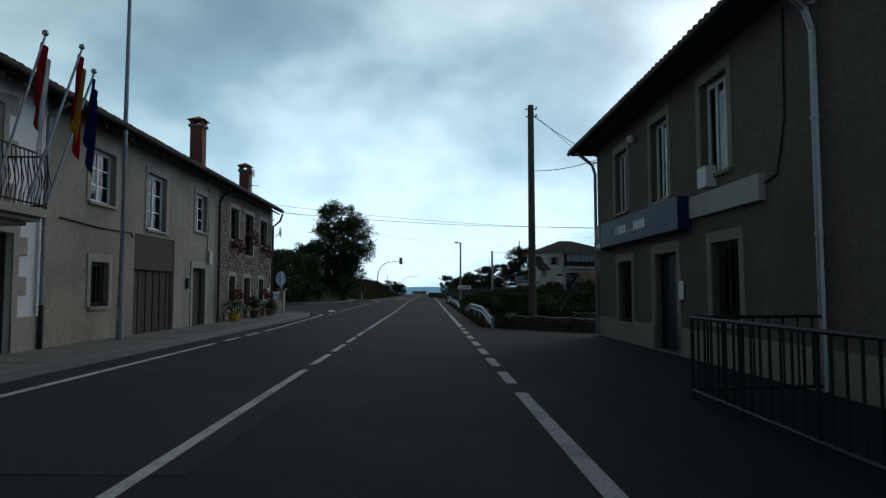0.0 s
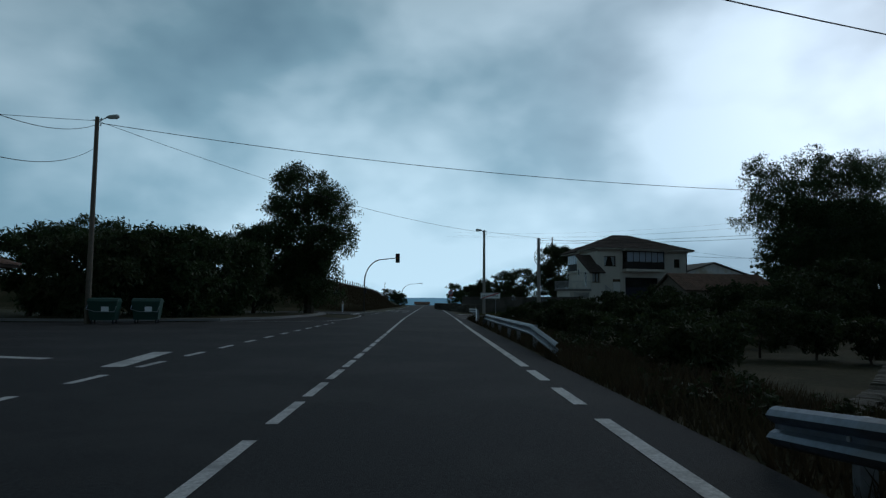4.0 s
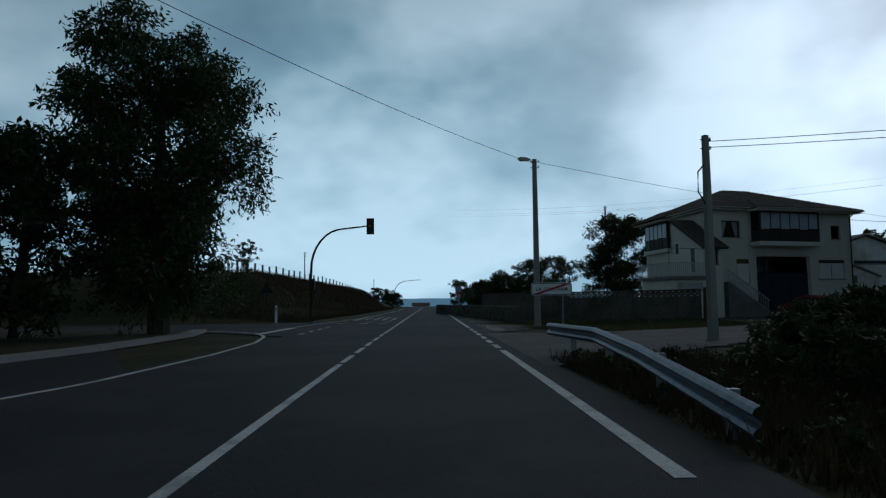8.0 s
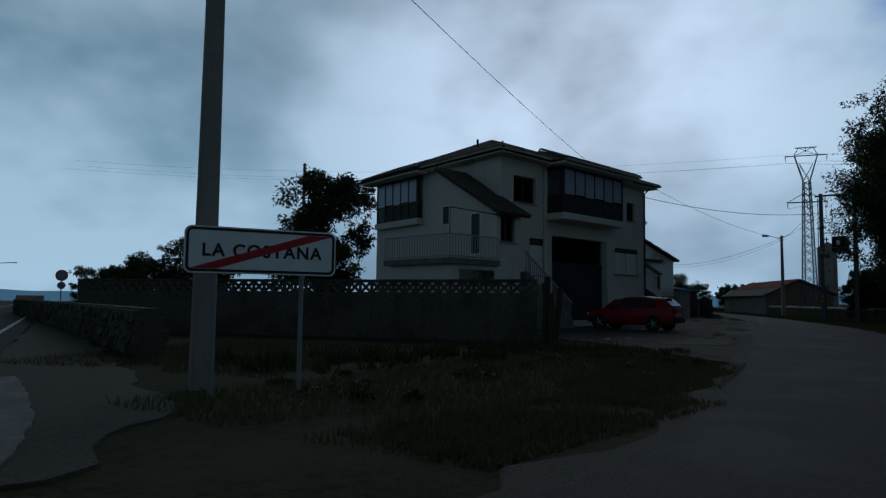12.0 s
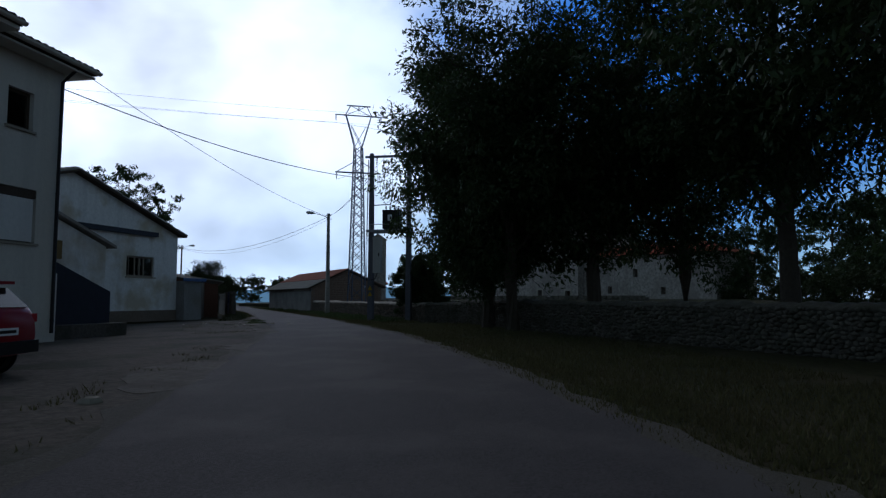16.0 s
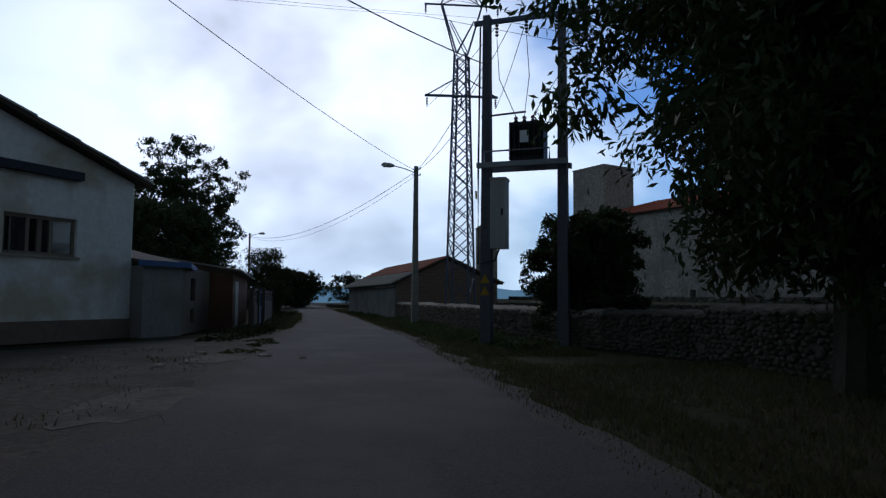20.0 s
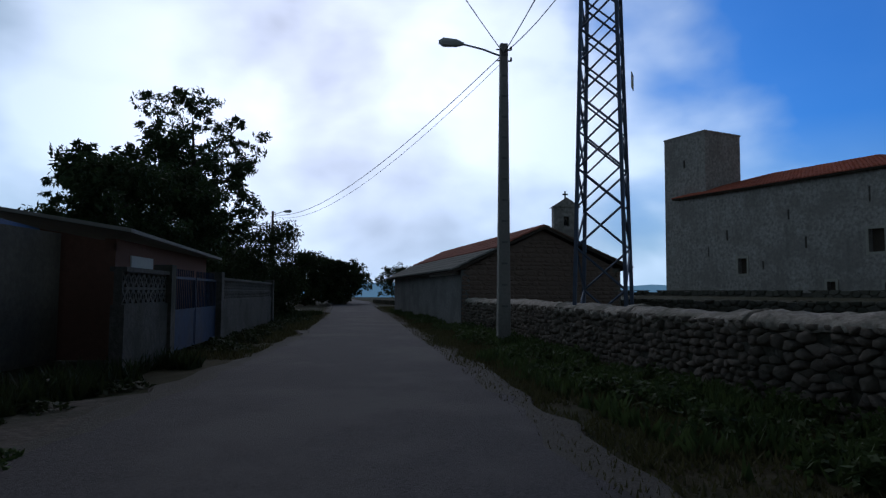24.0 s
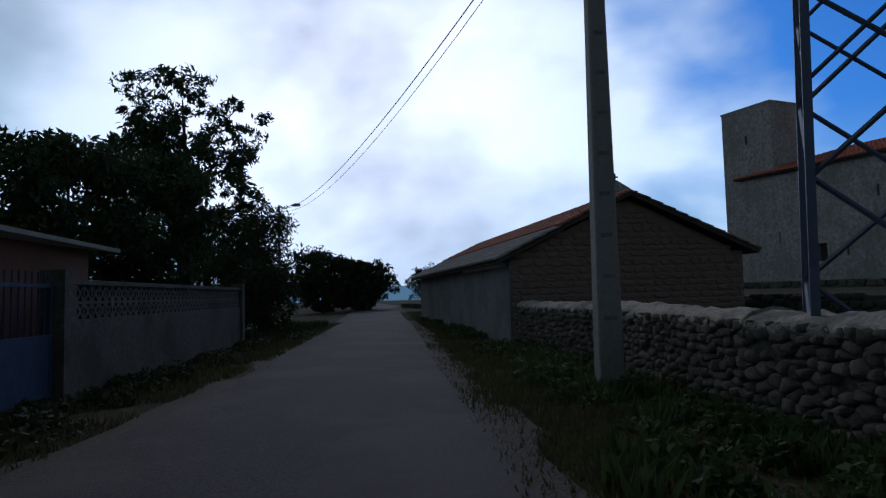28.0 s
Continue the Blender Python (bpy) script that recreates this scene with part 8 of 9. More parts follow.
def palace_part(name, label, x0, x1, h, d, y0=0.0, ops=(), roof=None, mat=STONE_CHURCH):
    t = thing(name, label, "building", PAL)
    part("wall", wall_mesh(x0, x1, -1, h, 0.6, ops, y0), mat, t)
    part("wall", boxes((x0, x0 + 0.6, y0 + 0.6, y0 + d, -1, h)), mat, t)
    part("wall", boxes((x1 - 0.6, x1, y0 + 0.6, y0 + d, -1, h)), mat, t)
    part("wall", boxes((x0 + 0.6, x1 - 0.6, y0 + d - 0.6, y0 + d, -1, h)), mat, t)
    for o in ops:
        w = new("window")
        w.parent = t
        part("shutter", boxes((o[0], o[1], y0 + 0.4, y0 + 0.43, o[2], o[3])), WOOD_DARK, w)
        if o[1] - o[0] > 0.5:
            bm = bmesh.new()
            ring(bm, o[0] - 0.18, o[1] + 0.18, o[2] - 0.18, o[3] + 0.18, 0.178, y0 - 0.05, y0 + 0.02)
            part("surround", bm, STONE_TRIM, w)
    if roof:
        ov, rs = 0.5, roof
        hf = d / 2 + ov
        roof_face(t, (x0 - ov, y0 - ov, h + 0.02), (x1 + ov, y0 - ov, h + 0.02), (0, hf, rs), hf * 0.9, x1 - x0 + 2 * ov - hf * 0.9, TILE_NEW, 0.3, 0.5)
        roof_face(t, (x1 + ov, y0 + d + ov, h + 0.02), (x0 - ov, y0 + d + ov, h + 0.02), (0, -hf, rs), hf * 0.9, x1 - x0 + 2 * ov - hf * 0.9, TILE_NEW, 0.3, 0.5)
        for xa, ya, yb, sx in ((x0 - ov, y0 + d + ov, y0 - ov, 1), (x1 + ov, y0 - ov, y0 + d + ov, -1)):
            roof_face(t, (xa, ya, h + 0.02), (xa, yb, h + 0.02), (sx * hf * 0.9, 0, rs), hf - 0.02, hf + 0.02, TILE_NEW, 0.3, 0.5)
    return t


ops = [(1.6, 2.6, 2.9, 4.4), (1.0, 1.7, -0.6, 0.9), (4.9, 5.5, 0.1, 1.0), (11.9, 12.7, 1.7, 2.9), (6.9, 7.05, 3.4, 4.2), (13.6, 13.75, 4.4, 5.2), (8.2, 8.35, 5.6, 6.3), (2.4, 2.52, 6.2, 7.2), (15.5, 15.62, 3.2, 4.0), (10.4, 10.55, 2.0, 2.6)]
ops = [(-o[1], -o[0], o[2], o[3]) for o in ops]
palace_part("stone_palace", "long old stone building with small windows and a red tiled roof", -18.5, 0.0, 8.3, 11, 0, ops, 1.9)
palace_part("stone_tower", "square windowless stone tower", -20.9, -16.3, 13.9, 4.3, 0.65, [(-18.7, -18.5, 11.1, 11.8)])
bm = bmesh.new()
box(bm, -20.95, -16.25, 0.6, 5.0, 13.9, 14.05)
part("tower_top", bm, STONE_CHURCH, bpy.data.objects["stone_tower"])
pw = thing("paddock_wall", "low dark stone wall along the paddock before the old building", "wall", PAL @ Matrix.Translation((0, -9.5, 0)))
part("core", boxes((-19, 14, 0.05, 0.5, -1.2, 0.2)), JOINT, pw)
stone_courses(pw, Matrix.Identity(4), -19, 14, -0.9, 0.35, [], STONE_MOSS_SHADE, STONE_MOSS_SHADE_I, (0.5, 0.3), 0, 77, 0.08)
# added wall whose dark stone stands for the shaded band of meadow
pk = thing("paddock_wall", "dark stone wall added for the shaded band across the meadow", "wall")
for (xa, ya), (xb, yb) in zip(((66.5, 110.0), (68.6, 122.0), (70.4, 132.0)), ((68.6, 122.0), (70.4, 132.0), (74.5, 141.5))):
    L = math.hypot(xb - xa, yb - ya)
    mm = Matrix.Translation((xb, yb, 0)) @ Matrix.Rotation(math.atan2(ya - yb, xa - xb), 4, "Z")
    c = part("core", boxes((0, L, 0.02, 0.4, 0.1, 1.0)), JOINT, pk)
    c.matrix_local = mm
    stone_courses(pk, mm, 0, L, 0.25, 1.08, [], STONE_MOSS_SHADE, STONE_MOSS_SHADE_I, (0.34, 0.22), 0, int(L * 13), 0.07, None, 0.012, True)
st_ = thing("stone_steps", "pale stone steps against the old building", "steps", PAL)
for k in range(5):
    part("step", boxes((-17.6, -16.2, -1.6 + 0.28 * k, -0.05, -1.0, -0.55 + 0.2 * k)), STONE_TRIM, st_)
palace_part("stone_wing", "lower stone wing with a red tiled hip roof", 0.02, 14.5, 4.3, 8, 1.0, [(3, 3.5, 0.6, 1.3), (6, 6.5, 2.2, 3.0), (9, 9.5, 0.5, 1.2), (12, 12.4, 2.4, 3.0)], 1.5)
ch = thing("church", "small stone church with a red roof and a bell gable", "church", rz(107.7, 158.0, 0.3, -48) @ Matrix.Diagonal((1.5, 1.5, 1.5, 1)))
part("wall", boxes((-1.4, 1.0, 1.05, 7.5, -0.5, 2.2)), STONE_CHURCH, ch)
part("bell_wall", boxes((-0.9, 0.9, 0.1, 1.0, -0.5, 4.0)), STONE_CHURCH, ch)
roof_face(ch, (-1.7, 0.9, 2.2), (1.3, 0.9, 2.2), (0, 3.5, 0.7), 0, 3.0, TILE_NEW, 0.3, 0.5)
roof_face(ch, (1.3, 7.9, 2.2), (-1.7, 7.9, 2.2), (0, -3.5, 0.7), 0, 3.0, TILE_NEW, 0.3, 0.5)
bg = part("bell_gable", wall_mesh(-0.9, 0.9, 4.0, 6.9, 0.9, [(-0.2, 0.2, 5.5, 6.2)], 0.1), STONE_CHURCH, ch)
part("niche_back", boxes((-0.2, 0.2, 0.7, 0.8, 5.5, 6.2)), STONE_CHURCH, ch)
bm = bmesh.new()
slab(bm, [(-1.05, 0.0, 6.9), (1.05, 0.0, 6.9), (0, 0.0, 7.6)], (0, 1.1, 0))
part("pediment", bm, STONE_CHURCH, bg)
bm = bmesh.new()
box(bm, -0.05, 0.05, 0.45, 0.55, 7.55, 8.1)
box(bm, -0.2, 0.2, 0.46, 0.54, 7.82, 7.92)
part("cross", bm, METAL_DARK, bg, "iron cross")
bm = bmesh.new()
cyl(bm, (0, 0.42, 5.62), (0, 0.42, 6.0), 0.15, 0.07, 12)
part("bell", bm, METAL_DARK, bg)

# ---- lattice mast ----
mast = thing("lattice_mast", "blue-grey steel lattice power mast with crossarms", "pylon", rz(57.9, 128.7, 0, 18))
MH = 14.2


def mw(z):
    return 0.56 - 0.3 * min(1, z / 13.0)


for sx in (-1, 1):
    for sy in (-1, 1):
        bm = bmesh.new()
        tube(bm, [(sx * mw(0), sy * mw(0), 0), (sx * mw(12.6), sy * mw(12.6), 12.6)], 0.055, 4)
        part("leg", bm, LATTICE, mast)
        part("footing", boxes((sx * mw(0) - 0.15, sx * mw(0) + 0.15, sy * mw(0) - 0.15, sy * mw(0) + 0.15, -0.1, 0.12)), CONCRETE, mast)
z = 0.4
k = 0
while z < 12.4:
    step_ = 1.5 * mw(z) + 0.12
    z2 = min(12.6, z + step_)
    corner = [(-1, -1), (1, -1), (1, 1), (-1, 1)]
    for f in range(4):
        pair = [corner[f], corner[(f + 1) % 4]]
        if (k + f) % 2:
            pair.reverse()
        for lo, hi, r_ in ((pair[1], pair[0], 0.026), (pair[0], pair[1], 0.022)):
            if r_ > 0.025 or z > 3:
                bm = bmesh.new()
                cyl(bm, (lo[0] * mw(z), lo[1] * mw(z), z), (hi[0] * mw(z2), hi[1] * mw(z2), z2), r_, seg=4)
                part("brace", bm, LATTICE, mast)
    z = z2
    k += 1
head = new("mast_head")
head.parent = mast
turned = Matrix.Rotation(radians(-67), 4, "Z")
head.matrix_local = turned
bm = bmesh.new()
w0 = mw(12.6)
for sy in (-1, 1):
    for sx in (-1, 1):
        tube(bm, [(sx * w0, sy * w0, 12.6), (sx * 0.95, sy * 0.12, 15.0)], 0.04, 4)
    cyl(bm, (-w0, sy * w0, 12.6), (0.55, sy * 0.15, 14.2), 0.025, seg=4)
    cyl(bm, (w0, sy * w0, 12.6), (-0.55, sy * 0.15, 14.2), 0.025, seg=4)
for z_, e in ((15.0, 1.75), (15.75, 0.9)):
    cyl(bm, (-e, 0, z_), (e, 0, z_), 0.05, seg=4)
cyl(bm, (-1.0, 0, 15.0), (-0.6, 0, 15.75), 0.035, seg=4)
cyl(bm, (1.0, 0, 15.0), (0.6, 0, 15.75), 0.035, seg=4)
cyl(bm, (-0.95, 0, 15.0), (0.6, 0, 15.75), 0.025, seg=4)
cyl(bm, (0.95, 0, 15.0), (-0.6, 0, 15.75), 0.025, seg=4)
part("head_frame", bm, LATTICE, head)
arm = part("crossarm", boxes((-1.7, 1.7, -0.05, 0.05, 10.6, 10.7)), LATTICE, mast)
arm.matrix_local = turned
bm = bmesh.new()
for sx in (-1, 1):
    cyl(bm, (sx * 1.6, 0, 10.68), (sx * 0.25, 0, 11.5), 0.03, seg=4)
part("stay", bm, LATTICE, arm)
for sx, z_ in ((-1.6, 10.6), (1.6, 10.6), (0, 10.6), (-1.7, 15.0), (1.7, 15.0), (0.0, 15.75)):
    bm = bmesh.new()
    for j in range(4):
        cyl(bm, (sx, 0, z_ - 0.08 - 0.09 * j), (sx, 0, z_ - 0.12 - 0.09 * j), 0.06, 0.04, 8)
    cyl(bm, (sx, 0, z_), (sx, 0, z_ - 0.5), 0.015, seg=5)
    part("insulator", bm, METAL_DARK, mast).matrix_local = turned
part("warning_plate", boxes((0.3, 0.62, -0.62, -0.6, 5.9, 6.25)), YELLOW, mast, "yellow warning plate")

# ---- transformer on two poles ----
T0, T1 = Vector((49.5, 122.1, 0)), Vector((50.15, 119.95, 0))
tdir = T1 - T0
TL = tdir.length
TM = Matrix.Translation(T0) @ Matrix.Rotation(math.atan2(tdir.y, tdir.x), 4, "Z")
ts_ = thing("transformer_station", "pole-mounted transformer on a platform between two tall poles", "transformer", TM)
for x in (0, TL):
    bm = bmesh.new()
    v = []
    for z_, r in ((-0.2, 0.2), (9.8, 0.13)):
        v.append([bm.verts.new((x + sx * r * 0.8, sy * r, z_)) for sx, sy in ((-1, -1), (1, -1), (1, 1), (-1, 1))])
    bm.faces.new(v[0][::-1])
    bm.faces.new(v[1])
    for i in range(4):
        bm.faces.new((v[0][i], v[0][(i + 1) % 4], v[1][(i + 1) % 4], v[1][i]))
    part("pole", bm, POLE_BLUISH, ts_, "dark weathered tall pole")
plat = part("platform", boxes((-0.2, TL + 0.2, -0.45, -0.3, 5.10, 5.25)), STEEL_DULL, ts_, "steel platform beams")
part("beam", boxes((-0.2, TL + 0.2, 0.3, 0.45, 5.10, 5.25)), STEEL_DULL, plat)
bm = bmesh.new()
tube(bm, [(0.05, -0.5, 5.25), (0.05, -0.5, 5.55), (TL - 0.3, -0.5, 5.55), (TL - 0.3, -0.5, 5.25)], 0.025)
part("guard_bar", bm, STEEL, plat)
trafo = part("transformer", boxes((0.75, 1.75, -0.35, 0.35, 5.30, 6.40)), METAL_DARK, ts_, "dark oil transformer with cooling fins")
for k in range(7):
    part("fin", boxes((0.8 + 0.14 * k, 0.83 + 0.14 * k, -0.5, -0.351, 5.40, 6.30)), METAL_DARK, trafo)
part("plate", boxes((1.1, 1.35, -0.512, -0.502, 5.75, 6.10)), WHITE_SIGN, trafo)
for k in range(4):
    bm = bmesh.new()
    for j in range(3):
        cyl(bm, (0.88 + 0.25 * k, 0, 6.40 + 0.09 * j), (0.88 + 0.25 * k, 0, 6.46 + 0.09 * j), 0.07, 0.045, 8)
    part("bushing", bm, METAL_DARK, trafo)
part("crossarm", boxes((-0.4, TL + 0.8, -0.06, 0.06, 9.55, 9.68)), LATTICE, ts_)
bm = bmesh.new()
cyl(bm, (-0.15, -0.1, 6.7), (1.2, -0.1, 6.75), 0.03, seg=6)
part("crossarm", bm, LATTICE, ts_)
for k in range(3):
    x = 0.3 + 0.9 * k
    bm = bmesh.new()
    for j in range(4):
        cyl(bm, (x, 0, 9.5 - 0.1 * j), (x, 0, 9.45 - 0.1 * j), 0.06, 0.04, 8)
    part("insulator", bm, METAL_DARK, ts_)
    bm = bmesh.new()
    tube(bm, [(x, 0, 9.1), (x + 0.1, -0.1, 7.8), (0.88 + 0.25 * k, 0, 6.65)], 0.012, 4)
    part("lead", bm, METAL_DARK, ts_)
cab = part("cabinet", boxes((0.18, 0.62, -0.3, 0.2, 2.75, 4.75)), CREAM, ts_, "tall pale switch cabinet")
part("hood", boxes((0.16, 0.64, -0.33, 0.22, 4.75, 4.82)), CREAM, cab)
part("lock", boxes((0.5, 0.56, -0.32, -0.301, 3.7, 3.9)), METAL_DARK, cab)
for z_ in (1.4, 1.75):
    bm = bmesh.new()
    slab(bm, [(-0.14, -0.21, z_), (0.14, -0.21, z_), (0, -0.21, z_ + 0.26)], (0, -0.01, 0))
    part("warning_plate", bm, YELLOW, ts_, "yellow warning triangle")
bm = bmesh.new()
tube(bm, [(-0.15, -0.22, 9.4), (-0.2, -0.24, 5.0), (-0.2, -0.24, 2.3), (0.3, -0.2, 2.4), (0.4, -0.1, 2.75)], 0.03)
part("conduit", bm, METAL_DARK, ts_)


# ---- trees ----
def tree(x, y, h, r, label, seed, leaf=LEAF, trunk_r=0.25, low=0.25, leaves=7000, size=0.2, z0=0.0, airy=0.0, name="tree", squash=1.0, limbs=9):
    """A tapered trunk with limbs, and leaves in clumps round their ends with gaps between."""
    rnd = random.Random(seed)
    t = thing(name, label, "tree" if name == "tree" else "bush", Matrix.Translation((x, y, z0)))
    bm = bmesh.new()
    lean_ = Vector((rnd.uniform(-0.04, 0.04), rnd.uniform(-0.04, 0.04), 0))
    top = h * 0.82
    tp = [Vector((0, 0, -0.2))] + [Vector((lean_.x * top * f + rnd.uniform(-0.1, 0.1), lean_.y * top * f + rnd.uniform(-0.1, 0.1), top * f)) for f in (0.2, 0.45, 0.7, 1.0)]
    tube(bm, tp, [trunk_r * 1.25, trunk_r, trunk_r * 0.75, trunk_r * 0.45, trunk_r * 0.12], 8)
    part("trunk", bm, BARK, t)
    centres = []
    for k in range(limbs):
        f = low * 0.8 + (0.95 - low * 0.8) * (k + 0.5) / limbs
        z_ = top * f
        ang = k * 2.4 + rnd.uniform(-0.4, 0.4)
        prof = math.sin(math.pi * min(1, max(0.05, (z_ / h - low * 0.6) / (1.02 - low * 0.6)))) ** 0.55
        reach = r * prof * rnd.uniform(0.62, 0.95)
        base = Vector((lean_.x * z_, lean_.y * z_, z_ * 0.86))
        end = base + Vector((math.cos(ang) * reach, math.sin(ang) * reach * squash, h * 0.13 * rnd.uniform(0.6, 1.5)))
        midp = base.lerp(end, 0.5) + Vector((0, 0, -0.05 * reach))
        bm = bmesh.new()
        tube(bm, [base, midp, end], [trunk_r * 0.4 * (1.1 - f), trunk_r * 0.22, 0.025], 6)
        part("limb", bm, BARK, t)
        n = rnd.randint(4, 6) + int(9 * airy)
        for j in range(n):
            c = base.lerp(end, rnd.uniform(0.35, 1.08)) + Vector((rnd.gauss(0, r * 0.16), rnd.gauss(0, r * 0.16), rnd.gauss(0.1, h * 0.05)))
            out_ = math.hypot(c.x - lean_.x * c.z, c.y - lean_.y * c.z)
            if out_ > r * 0.9:
                c.x, c.y = c.x * r * 0.9 / out_, c.y * r * 0.9 / out_
            centres.append((c, r * rnd.uniform(0.17, 0.33) * (1 - 0.5 * airy)))
    for j in range(11):
        a_, q_ = rnd.uniform(0, math.tau), r * 0.62 * math.sqrt(rnd.random())
        centres.append((Vector((lean_.x * h + q_ * math.cos(a_), lean_.y * h + q_ * math.sin(a_), h * (0.93 - 0.2 * (q_ / r) ** 2 - 0.06 * rnd.random()))), r * rnd.uniform(0.2, 0.3) * (1 - 0.4 * airy)))
    # leaves stand in tufts on the outside of each clump, and hang a little
    rng = np.random.default_rng(seed)
    leaves = int(leaves * 1.5)
    tuft = max(60, leaves // 26)
    wts = np.array([c[1] ** 2 for c in centres])
    own = rng.choice(len(centres), tuft, p=wts / wts.sum())
    cen, rad = np.array([tuple(c[0]) for c in centres])[own], np.array([c[1] for c in centres])[own]
    out_d = rng.normal(size=(tuft, 3))
    out_d /= np.linalg.norm(out_d, axis=1, keepdims=True)
    knot = cen + out_d * (rng.uniform(0.1, 1.0, (tuft, 1)) ** 0.4) * rad[:, None] * np.array([1, 1, 0.8])
    pick = rng.integers(0, tuft, leaves)
    wide = np.clip(0.26 * rad, 0.09, 0.28)[pick][:, None]
    pos = knot[pick] + np.clip(rng.normal(size=(leaves, 3)), -1.7, 1.7) * wide * np.array([1, 1, 0.75])
    ax = rng.normal(size=(leaves, 3)) * 0.6 + out_d[pick] * 0.6 + np.array([0, 0, -0.45])
    ax /= np.linalg.norm(ax, axis=1, keepdims=True)
    nrm = np.cross(ax, rng.normal(size=(leaves, 3)))
    nrm /= np.linalg.norm(nrm, axis=1, keepdims=True)
    ay = np.cross(nrm, ax)
    s = size * 0.72 * rng.uniform(0.6, 1.4, (leaves, 1))
    quad = np.stack([pos - ax * s, pos - ay * s * 0.34 + nrm * s * 0.14, pos + ax * s, pos + ay * s * 0.34 + nrm * s * 0.14], 1).reshape(-1, 3)
    quad[:, 2] = np.maximum(quad[:, 2], 0.03)
    me = bpy.data.meshes.new("crown")
    me.vertices.add(leaves * 4)
    me.vertices.foreach_set("co", quad.ravel())
    me.loops.add(leaves * 4)
    me.loops.foreach_set("vertex_index", np.arange(leaves * 4, dtype=np.int32))
    me.polygons.add(leaves)
    me.polygons.foreach_set("loop_start", np.arange(0, leaves * 4, 4, dtype=np.int32))
    me.update(calc_edges=True)
    me.materials.append(leaf)
    new("crown", me).parent = t
    return t


def road_tree(l, s, *a, **k):
    p = at_road(l, s)
    return tree(p.x, p.y, *a, **k)


E_ = "broad dense dark green tree"
road_tree(-13.3, 95.0, 15.2, 4.3, "tall broad-leaved roadside tree with a dense dark crown", 1, leaves=42000, size=0.18, low=0.1, limbs=30, trunk_r=0.4)
road_tree(-17.8, 92.5, 8.4, 3.6, E_, 2, leaves=12000, low=0.05, limbs=11)
for k, (l, s, h, r) in enumerate(((-19, 77, 7.6, 3.6), (-22.5, 73, 6.8, 3.2), (-18, 84, 7.8, 3.8), (-24, 82, 8.6, 4.0), (-28, 76, 7.6, 3.6), (-33, 72, 8.6, 4.0), (-38, 66, 9.2, 4.2), (-22, 90, 8.5, 4.2), (-30, 88, 10, 4.5))):
    road_tree(l, s, h * 0.8, r, "dark green tree in the thicket by the bins", 20 + k, leaves=7500, size=0.24, low=0.02, trunk_r=0.16, leaf=LEAF_OLIVE if k % 2 else LEAF)
road_tree(-17.5, 124.0, 3.4, 1.1, "thin young sapling on the bank", 42, leaves=900, size=0.14, z0=3.6, trunk_r=0.06, leaf=LEAF_OLIVE)
road_tree(-21.0, 117.0, 3.4, 1.6, "small leafy tree on the bank", 43, leaves=2000, size=0.16, z0=3.0, trunk_r=0.08)
for k, (x, y, h, r) in enumerate(((14.2, 136.5, 10.4, 4.3), (8.5, 165, 7.6, 3.6), (12.5, 170, 8.4, 4.0), (5.0, 176, 6.0, 3.2), (2.5, 190, 5.5, 3.0))):
    tree(x, y, h, r, "broad tree behind the garden wall", 50 + k, leaves=16000 if k == 0 else 7500, size=0.22, low=0.05, airy=0.05, leaf=LEAF_OLIVE)
for k, (l, s, h, r) in enumerate(((6.0, 236, 7.4, 4.4), (9.5, 240, 5.6, 3.4), (-12.5, 250, 4.2, 3.2), (13, 225, 6, 4), (18, 215, 7, 4))):
    road_tree(l, s, h, r, "distant dark roadside tree", 60 + k, leaves=2500, size=0.35, low=0.02, z0=-0.4)
for k, (l, s, h, r) in enumerate(((-20.5, 124, 1.9, 1.5), (-22.5, 120, 2.2, 1.7), (-24.5, 117, 2.2, 1.8), (-27, 114, 2.4, 1.9), (-14.5, 222, 3.0, 2.2), (-12.8, 230, 2.6, 2.0), (-11.6, 238, 2.0, 1.8))):
    road_tree(l, s, h, r, "dark bramble bush on the bank", 300 + k, leaves=2500, size=0.16, low=0.0, trunk_r=0.05, name="bush", leaf=LEAF_HEDGE, z0=3.0 if s < 130 else 1.9, limbs=7)
# small house far down the road
fh = thing("far_house", "small distant white building with a brown roof", "house", on_road(-5.0, 285, -1.4))
part("wall", boxes((-2.6, 2.6, 0, 4, -1.5, 1.7)), PLASTER_WHITE, fh)
roof_face(fh, (-3.0, -0.4, 1.7), (3.0, -0.4, 1.7), (0, 2.4, 0.9), 0, 6.0, TILE_BROWN, 0.3, 0.5)
roof_face(fh, (3.0, 4.4, 1.7), (-3.0, 4.4, 1.7), (0, -2.4, 0.9), 0, 6.0, TILE_BROWN, 0.3, 0.5)
part("door", boxes((-0.6, 0.4, -0.04, -0.002, -1.5, 0.6)), WOOD_BROWN, fh)
# big trees beside the lane
for k, (x, y, h, r, n) in enumerate(((42.2, 110.6, 14.2, 4.7, 34000), (44.4, 112.6, 13.2, 4.5, 80000), (43.8, 107.6, 14.0, 4.8, 24000), (39.4, 100.6, 18.0, 6.2, 40000), (47.0, 104.5, 13.5, 5.2, 24000), (32.2, 97.0, 18.0, 6.0, 34000))):
    tree(x, y, h, r, "large ash tree with hanging dark foliage beside the lane", 80 + k, leaves=n, size=(0.15, 0.15, 0.17, 0.17, 0.17, 0.17)[k], low=0.2 if k == 1 else 0.28, trunk_r=0.27, limbs=44 if k == 1 else 24, airy=0.12 if k < 2 else 0.3)
